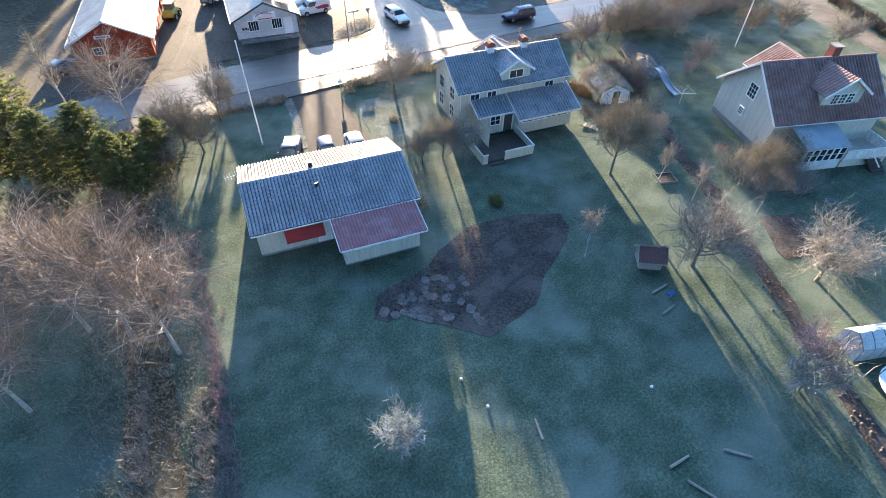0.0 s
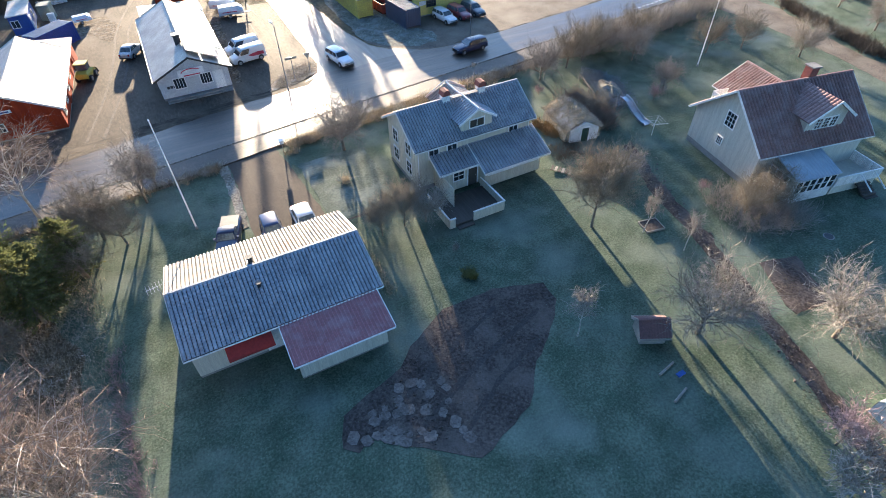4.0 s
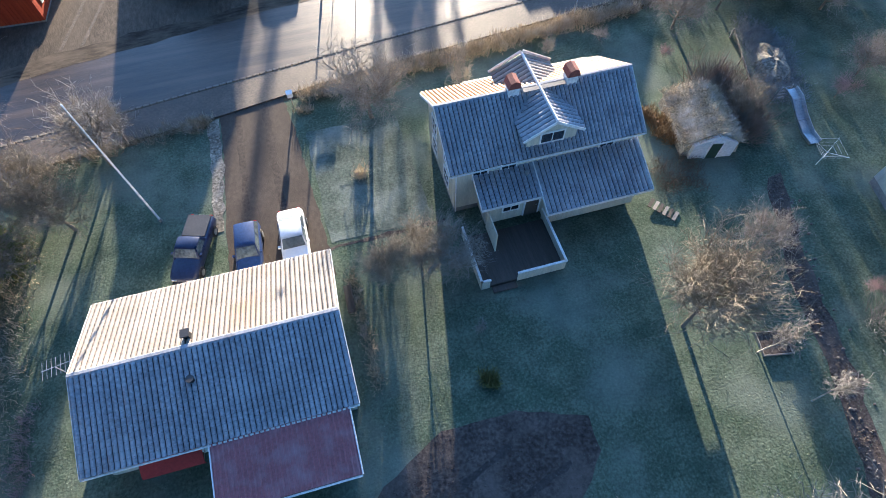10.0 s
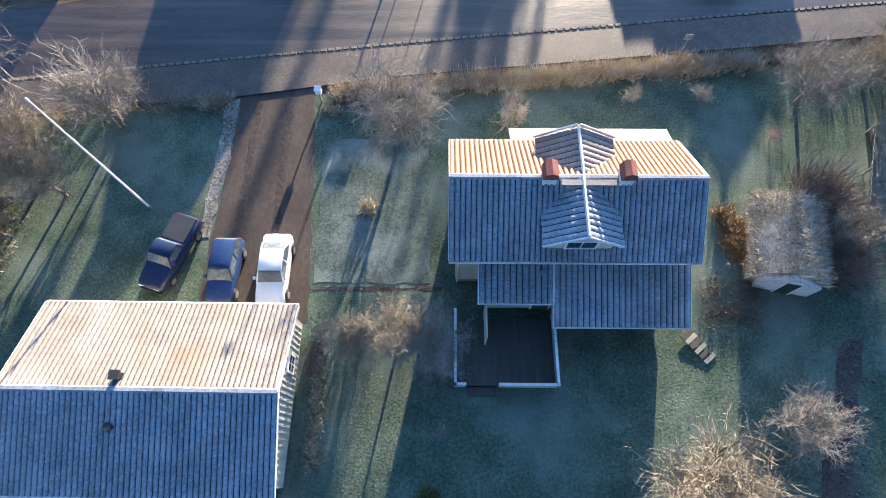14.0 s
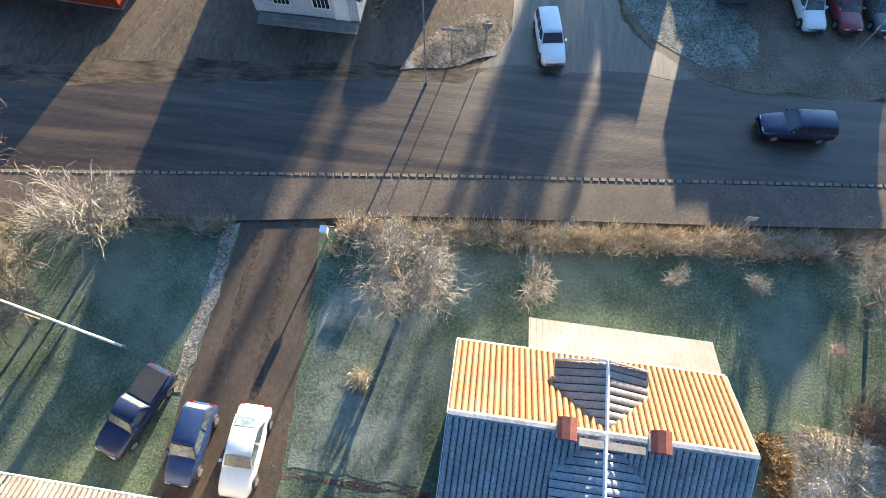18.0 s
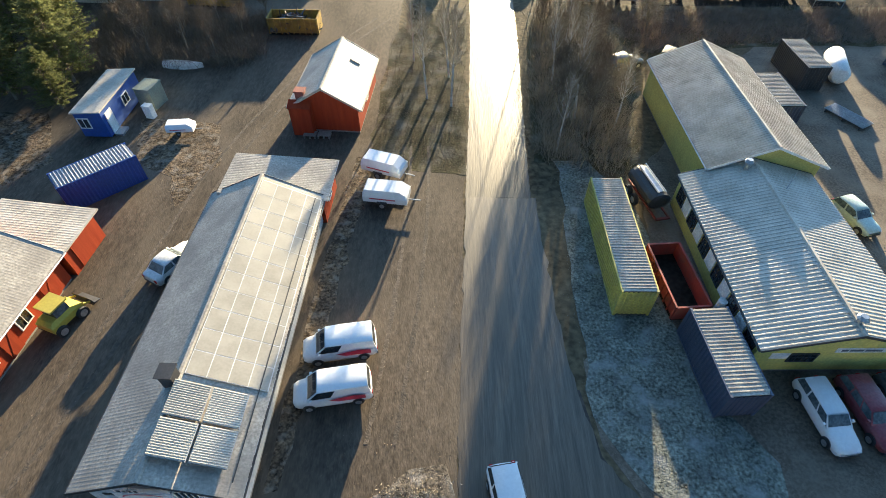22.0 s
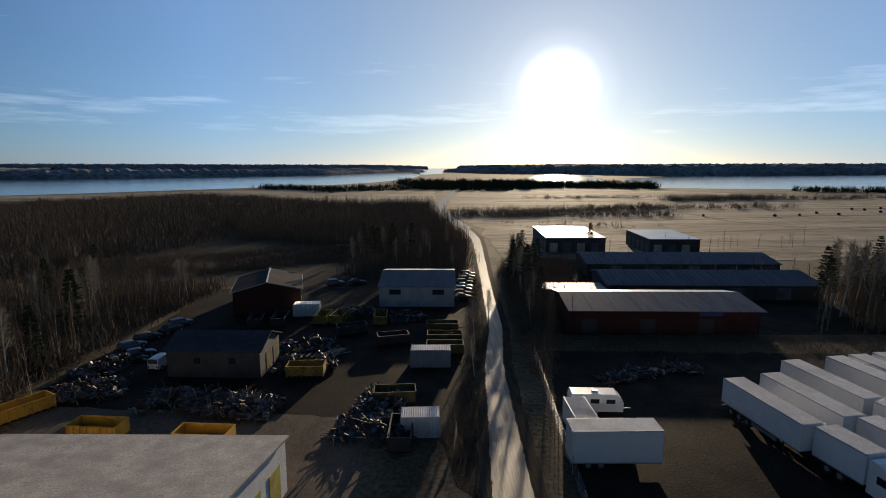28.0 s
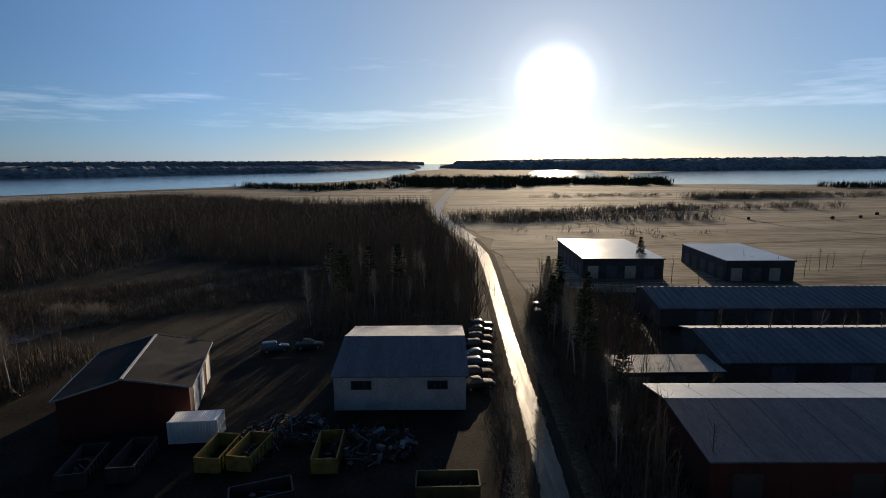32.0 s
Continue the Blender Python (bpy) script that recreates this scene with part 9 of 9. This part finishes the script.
brush("bush", "small clipped brown bush beside the letterbox", row((8.7, 45.4), (9.8, 45.5), 0.08, 0.9, 1.0, 0.12, 7), 0.7, STRAW, 7, 18, 0.02, 0.4, "bush")
brush("hedge", "frosted pinkish hedge along the garden's edge", row((-8.6, -8), (-8.0, 14), 0.14, 0.8, 1.1, 0.25, 8) + row((-8.0, 14), (-8.6, 28), 0.2, 0.6, 1.1, 0.25, 9), 0.9, TWIGK, 8, 24, 0.018, 0.5, "hedge", "stuff")
brush("hedge", "ragged frosted bushes in the meadow", row((-13.9, -8), (-12.3, 13.5), 0.16, 0.6, 1.2, 0.3, 10) + row((-10.2, -8), (-9.3, 8), 0.2, 0.6, 1.1, 0.3, 93) + row((-9.3, 8), (-8.9, 13), 0.2, 0.6, 1.1, 0.3, 95), 1.1, TWIGP, 10, 24, 0.018, 0.6, "hedge", "stuff")
brush("undergrowth", "tangled frosted undergrowth under the birches", area([(-17, 10), (-9, 14), (-9.5, 40), (-19, 42), (-24, 28)], 900, 11), 0.8, TWIGB, 11, 16, 0.016, 0.9, "undergrowth", "stuff", 0.5)
brush("dead_grass", "tufts of frosted dead grass along the boundary", area([(-15, -10), (-9, -10), (-9, 40), (-16, 44)], 2600, 12), 0.45, STRAW, 12, 8, 0.02, 0.9, "grass", "stuff", 0.35)
brush("dead_grass", "frosted weeds on the ditch strip", row((39, 30), (36, 23), 0.25, 0.5, 1, 0.4, 13) + row((36, 23), (30.6, 7), 0.25, 0.5, 1.1, 0.4, 14) + row((30.6, 7), (24, -12), 0.25, 0.5, 1.1, 0.45, 15), 0.35, TWIGD, 13, 12, 0.016, 1.0, "weeds", "stuff", 0.3)
brush("dead_grass", "dead stalks on the vegetable bed", area([(35.6, 12.4), (38.9, 11.4), (36.5, 7.2), (33.4, 7.8)], 50, 16), 0.35, TWIGD, 16, 10, 0.014, 0.8, "weeds", "stuff", 0.2)
brush("hedge", "narrow yellowish hedge along the garage gable", row((9.75, 23.6), (9.9, 31.0), 0.1, 0.7, 1.1, 0.12, 70), 0.7, STRAW, 70, 16, 0.016, 0.5, "hedge", "stuff", 0.12)
brush("hedge", "clipped brown hedge along the side road", row((87.0, 47), (83.4, 38), 0.05, 0.9, 1.05, 0.6, 71) + row((83.4, 38), (81.3, 30), 0.05, 0.9, 1.05, 0.6, 72) + row((81.3, 30), (81.2, 21), 0.05, 0.9, 1.05, 0.6, 74) + row((81.2, 21), (83.4, 8), 0.08, 0.9, 1.05, 0.6, 75), 1.6, TWIGD, 71, 14, 0.035, 0.5, "hedge", "stuff", 0.25)
brush("hedge", "second clipped hedge beyond the side road", row((99, 44), (96, 12), 0.2, 0.9, 1.05, 0.35, 73), 1.3, TWIGB, 73, 20, 0.03, 0.45, "hedge", "stuff", 0.3)
brush("bush", "orange-brown bush beside the earth cellar", area([(33.0, 34.5), (34.1, 34.5), (34.1, 38.5), (33.0, 38.0)], 70, 17), 0.9, shade("rusty_leaves", (0.23, 0.145, 0.065), (0.17, 0.12, 0.06), 2, 9, 0.9, 0, 0), 17, 22, 0.03, 0.7, "bush")
brush("bush", "tangled brown bushes round the earth cellar", area([(38.3, 33), (41.0, 33.5), (40.5, 40), (38.2, 39.5)], 190, 18), 2.5, TWIGR, 18, 24, 0.018, 0.7, "bush", "", 0.3)
brush("bush", "frosted brushwood piled along the fence", area([(42.6, 36.2), (45.4, 35.4), (48.0, 41.5), (46.4, 45.5), (44.8, 43.6)], 420, 19), 0.7, TWIGF, 19, 20, 0.02, 1.3, "brushwood", "stuff", 0.35)
brush("bush", "wide bare brown bush beside the veranda", area([(37.9, 20.0), (37.6, 14.6), (41.0, 13.2), (43.6, 13.3), (44.6, 17.4), (41, 19.5)], 170, 94), 2.2, TWIGP, 94, 22, 0.018, 0.8, "bush", "", 0.3)
brush("bush", "dry bush below the terrace", area([(31, 31), (34, 30.5), (34.5, 33.5), (31.2, 33.6)], 90, 20), 0.6, TWIGD, 20, 20, 0.016, 0.9, "bush", "", 0.3)
brush("bush", "small orange-brown shrub on the fenced lawn", area([(11.6, 38.1), (12.4, 38.1), (12.4, 38.9), (11.6, 38.9)], 10, 21), 0.8, STRAW, 21, 30, 0.02, 0.7, "bush")
brush("bush", "small dark evergreen on the lawn", area([(15.3, 21.9), (15.9, 21.9), (15.9, 22.5), (15.3, 22.5)], 8, 22), 1.0, NEEDLE, 22, 60, 0.04, 0.4, "bush", "", 0.12)
brush("dead_grass", "frosted weeds on the traffic island", area([(11.2, 59.9), (14, 60.2), (17.2, 61.8), (17.9, 64.8), (15.4, 65.0), (12.4, 62.0)], 260, 23), 0.32, STRAW, 23, 10, 0.02, 1.0, "weeds", "stuff", 0.25)
brush("dead_grass", "frosted dead grass on the verge by the containers", area([(26.4, 69), (28.8, 65), (33, 63), (34.5, 66), (32.8, 70), (32.6, 84), (29, 91), (27.4, 91)], 1500, 24), 0.16, FROSTG, 24, 8, 0.02, 1.0, "grass", "stuff", 0.3)
brush("dead_grass", "brown dead grass under the birches", area([(11, 92), (19, 91), (19.4, 120), (13.6, 120), (11.6, 112)], 1600, 25), 0.28, TWIGD, 25, 9, 0.02, 1.0, "grass", "stuff", 0.35)
brush("scrub", "bare brown scrub beside the street", area([(26, 92), (33, 90), (36.5, 107), (36, 119.5), (28, 120), (26.4, 105)], 1000, 26, 0.4, 1.5), 2.0, TWIGB, 26, 14, 0.02, 0.5, "scrub", "stuff", 0.4)
brush("scrub", "red-brown bramble scrub before the lorry park", area([(38, 109.5), (52, 112.5), (94, 113), (94, 121.5), (37, 120)], 2800, 27, 0.4, 1.3), 1.4, TWIGR, 27, 14, 0.018, 0.7, "scrub", "stuff", 0.5)
brush("scrub", "bare alder scrub between yard and factory", area([(-20, 105), (-3, 107), (-3, 117), (-16, 119), (-24, 119)], 800, 28, 0.6, 1.3), 2.4, TWIGD, 28, 16, 0.018, 0.5, "scrub", "stuff", 0.5)
brush("scrub", "dry weeds along the scrapyard fence", row((14.5, 152), (22.4, 160), 0.3, 0.5, 1.2, 0.8, 29) + row((21.2, 160), (24, 200), 0.2, 0.5, 1.3, 0.7, 30) + row((24, 200), (25.6, 240), 0.2, 0.5, 1.3, 0.6, 31), 1.6, TWIGD, 29, 16, 0.018, 0.6, "scrub", "stuff", 0.4)
brush("scrub", "bare saplings between the far street and the halls", area([(30, 172), (36, 185), (39, 204), (37, 262), (33, 240), (30.5, 195)], 700, 32, 0.5, 1.4), 3.0, TWIGD, 32, 14, 0.022, 0.35, "scrub", "stuff", 0.5)
brush("scrub", "brown saplings before the red hall", area([(36, 183), (98, 181), (98, 189), (36, 189)], 700, 33, 0.3, 1.2), 1.5, TWIGD, 33, 14, 0.02, 0.45, "scrub", "stuff", 0.5)


def woods(name, label, spots, height, args, material, seed):
    """Many small bare trees joined into one wood."""
    rnd = random.Random(seed)
    kinds = []
    for k in range(3):
        a, b = grow(seed=seed + k, **args)
        n = len(a.v)
        kinds.append((np.array(a.v + b.v), a.f + [tuple(i + n for i in f) for f in b.f]))
    vs, fs, off = [], [], 0
    for x, y, k in spots:
        v, f = kinds[rnd.randrange(3)]
        c, s = math.cos(k * 40), math.sin(k * 40)
        z = height * k
        q = v @ np.array([[c, s, 0], [-s, c, 0], [0, 0, 1]]) * z + np.array([x, y, 0])
        vs.append(q)
        fs += [tuple(i + off for i in g) for g in f]
        off += len(v)
    s = Shape()
    s.v, s.f = [tuple(p) for p in np.concatenate(vs)], fs
    return solid(name, s, material, label, "wood", kind="stuff")


LOW = dict(height=9, spread=2.0, trunk=0.9, limbs=6, fork=2, twigs=3, fine=1, up=0.8, r0=0.12)
woods("bare_wood", "bare brown birch wood behind the scrapyard", area([(-36, 158), (-34, 225), (-60, 222), (-90, 215), (-95, 150), (-60, 128), (-44, 124)], 420, 41), 1.0, LOW, TWIGD, 41)
woods("bare_wood", "dense bare brown wood behind the white workshop", area([(-8, 238), (22, 229), (27, 262), (27, 300), (17, 380), (-80, 360), (-60, 310), (-16, 292), (-4, 266)], 640, 42, 0.7, 1.2), 1.0, LOW, TWIGD, 44)
woods("bare_wood", "thin bare trees along the halls", row((56, 223), (118, 222), 3.2, 0.7, 1.0, 1.0, 43) + row((88, 190), (150, 214), 1.4, 0.9, 1.3, 3.0, 44) + row((46, 258), (150, 292), 5, 0.5, 0.8, 2.0, 45) + row((96, 192), (165, 240), 1.6, 0.9, 1.3, 4.0, 50) + row((36, 190), (42, 262), 0.9, 0.5, 1.0, 2.0, 59) + row((42, 205), (58, 256), 1.6, 0.5, 0.8, 3.0, 60), 1.0, LOW, TWIGD, 47)
woods("bare_wood", "bare brown wood stretching towards the bay", area([(-200, 300), (-100, 262), (-62, 300), (-80, 345), (16, 385), (10, 480), (-120, 470)], 700, 83, 0.6, 1.1), 1.0, LOW, TWIGD, 53)
brush("undergrowth", "dense brown undergrowth in the bare woods", area([(-8, 236), (22, 228), (27, 262), (27, 300), (17, 385), (-90, 370), (-60, 305), (-16, 290), (-4, 266)], 3000, 61, 0.5, 1.2) + area([(-36, 150), (-34, 226), (-62, 224), (-110, 215), (-110, 130), (-46, 122)], 2400, 62, 0.4, 1.1) + area([(36, 192), (38, 262), (56, 258), (44, 205)], 500, 63, 0.3, 0.8) + area([(90, 190), (150, 205), (165, 240), (110, 225)], 900, 64, 0.4, 1.0), 5.0, TWIGD, 61, 16, 0.06, 0.35, "undergrowth", "stuff", 1.0)
brush("far_wood", "distant bare brown woods beyond the track", area([(-430, 300), (-110, 205), (-62, 300), (-80, 345), (16, 385), (10, 500), (-60, 500), (-205, 600), (-300, 470)], 9000, 46, 0.25, 1.2), 6.5, TWIGD, 46, 16, 0.09, 0.5, "wood", "stuff", 1.8)
brush("far_wood", "bushes and copses along the fields", row((27, 409), (82, 417), 0.7, 0.4, 1.0, 4, 47) + row((82, 417), (170, 460), 1.0, 0.3, 0.9, 5, 48) + row((205, 535), (310, 555), 0.5, 0.5, 1.1, 7, 49) + row((310, 550), (420, 575), 1.2, 0.3, 0.8, 8, 51) + row((100, 560), (200, 575), 1.5, 0.2, 0.6, 8, 66) + row((60, 355), (110, 350), 4, 0.2, 0.5, 6, 67) + row((34, 395), (150, 405), 0.9, 0.3, 0.9, 6, 96) + row((60, 430), (260, 470), 1.4, 0.3, 0.8, 8, 97), 7.0, TWIGD, 47, 18, 0.12, 0.35, "wood", "stuff", 1.8)
brush("far_wood", "dark wooded headland along the shore", row((-200, 765), (-95, 690), 1.4, 0.4, 0.9, 8, 52) + row((-95, 690), (-15, 760), 1.2, 0.5, 0.9, 16, 68) + area([(0, 720), (85, 690), (160, 780), (290, 750), (320, 860), (120, 960), (-60, 980)], 1400, 53, 0.25, 1.2) + row((420, 690), (700, 640), 1.6, 0.5, 1.0, 8, 55), 9.0, NEEDLED, 48, 14, 0.5, 0.2, "wood", "stuff", 2.2)
brush("undergrowth", "low brown scrub over the clearing", area([(-110, 238), (-62, 228), (-46, 240), (-22, 255), (-6, 262), (-12, 282), (-24, 292), (-44, 276), (-75, 262), (-110, 262)], 2800, 91, 0.3, 1.1), 2.6, TWIGD, 91, 14, 0.05, 0.6, "undergrowth", "stuff", 0.8)
brush("bush", "frost-white round bushes beside the track", area([(-50, 246), (-46, 246), (-46, 250), (-50, 250)], 40, 56) + area([(-57, 246), (-53, 246), (-53, 250), (-57, 250)], 40, 57), 2.6, STRAW, 56, 30, 0.03, 0.6, "bush", "", 0.5)
for i, (x, y, k) in enumerate(area([(150, 380), (420, 420), (430, 470), (170, 430)], 22, 58)):
    solid("hay_bale", Shape().tube((-0.6, 0, 0.7), (0.6, 0, 0.7), 0.7, n=10), DARKROOF, "dark wrapped bale lying in the frosted field", "bale", pose(x, y, 0.05, 0, 0, i * 50), "bales in the field")


# short tufts over the lawn and loose stones on the yards
def sprinkle(name, label, category, outline, n, size, material, seed, flat=False):
    rnd = np.random.default_rng(seed)
    xs, ys = [p[0] for p in outline], [p[1] for p in outline]
    p = np.column_stack([rnd.uniform(min(xs), max(xs), n * 2), rnd.uniform(min(ys), max(ys), n * 2)])
    inside = np.zeros(len(p), bool)
    for i in range(len(outline)):
        (x0, y0), (x1, y1) = outline[i], outline[i - 1]
        if y0 != y1:
            inside ^= ((y0 > p[:, 1]) != (y1 > p[:, 1])) & (p[:, 0] < (x1 - x0) * (p[:, 1] - y0) / (y1 - y0) + x0)
    p = p[inside][:n]
    k = len(p)
    a, r = rnd.uniform(0, 6.283, k), size * rnd.uniform(0.5, 1.4, k)
    lean = rnd.normal(0, 0.5, (k, 2)) * r[:, None]
    z = np.full(k, 0.03)
    ca, sa = np.cos(a) * r, np.sin(a) * r
    w = 0.8 if flat else 0.35
    tri = [np.column_stack([p[:, 0] + ca * w, p[:, 1] + sa * w, z]), np.column_stack([p[:, 0] - ca * w, p[:, 1] - sa * w, z]), np.column_stack([p[:, 0] + lean[:, 0] - sa * w, p[:, 1] + lean[:, 1] + ca * w, z + r * (0.5 if flat else 0.9)]), np.column_stack([p[:, 0] + sa * w, p[:, 1] - ca * w, z])]
    v = np.stack(tri, 1).reshape(-1, 3)
    s = Shape()
    s.v = v.tolist()
    s.f = [f for i in range(k) for f in ((4 * i, 4 * i + 2, 4 * i + 1), (4 * i + 3, 4 * i + 2, 4 * i))]
    return solid(name, s, material, label, category, kind="stuff")


LAWN = [(-9, -14), (44, -14), (44, 46), (38, 47.5), (9, 46), (9, 34), (2, 34), (2, 46), (-9, 44)]
sprinkle("grass_tufts", "short frosted tufts standing out of the lawn", "grass", LAWN, 42000, 0.045, shade("frosted_tufts", (0.075, 0.11, 0.075), (0.18, 0.22, 0.175), 0.6, 7, 0.95, 0, 0, spec=0.1, grit=0.3), 5)
sprinkle("yard_stones", "loose stones and frozen clods on the yard", "stones", [(-22, 58), (18, 62), (19, 92), (12, 95), (11, 150), (-20, 119), (-24, 84)], 9000, 0.035, shade("brown_pebbles", (0.2, 0.155, 0.11), (0.1, 0.078, 0.056), 0.8, 9, 0.9, 0, 0, spec=0.2, grit=0.4), 6, True)
sprinkle("yard_stones", "loose stones on the gravel lot", "stones", [(27, 65), (44, 61.5), (74, 65), (74, 111), (52, 111), (38, 104), (27, 90)], 9000, 0.035, shade("grey_pebbles", (0.22, 0.18, 0.135), (0.1, 0.08, 0.06), 0.8, 9, 0.9, 0, 0, spec=0.2, grit=0.4), 7, True)

# the plan beyond y 100: laid out from earlier camera poses, shifted here to fit
def refitted(p):
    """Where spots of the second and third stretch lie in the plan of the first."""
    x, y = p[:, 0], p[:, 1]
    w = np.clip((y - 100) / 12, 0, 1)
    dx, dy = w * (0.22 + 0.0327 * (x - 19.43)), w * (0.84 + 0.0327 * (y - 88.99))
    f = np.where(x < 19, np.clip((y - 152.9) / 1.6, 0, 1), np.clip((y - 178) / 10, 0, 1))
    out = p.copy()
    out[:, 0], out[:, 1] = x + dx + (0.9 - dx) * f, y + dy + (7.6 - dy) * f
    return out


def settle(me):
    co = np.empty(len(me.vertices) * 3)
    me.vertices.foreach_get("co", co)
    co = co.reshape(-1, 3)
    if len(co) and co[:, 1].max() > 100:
        me.vertices.foreach_set("co", refitted(co).ravel())
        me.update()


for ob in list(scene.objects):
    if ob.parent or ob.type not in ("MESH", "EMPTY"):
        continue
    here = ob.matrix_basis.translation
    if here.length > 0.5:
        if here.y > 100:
            ob.location = refitted(np.array([here[:]]))[0]
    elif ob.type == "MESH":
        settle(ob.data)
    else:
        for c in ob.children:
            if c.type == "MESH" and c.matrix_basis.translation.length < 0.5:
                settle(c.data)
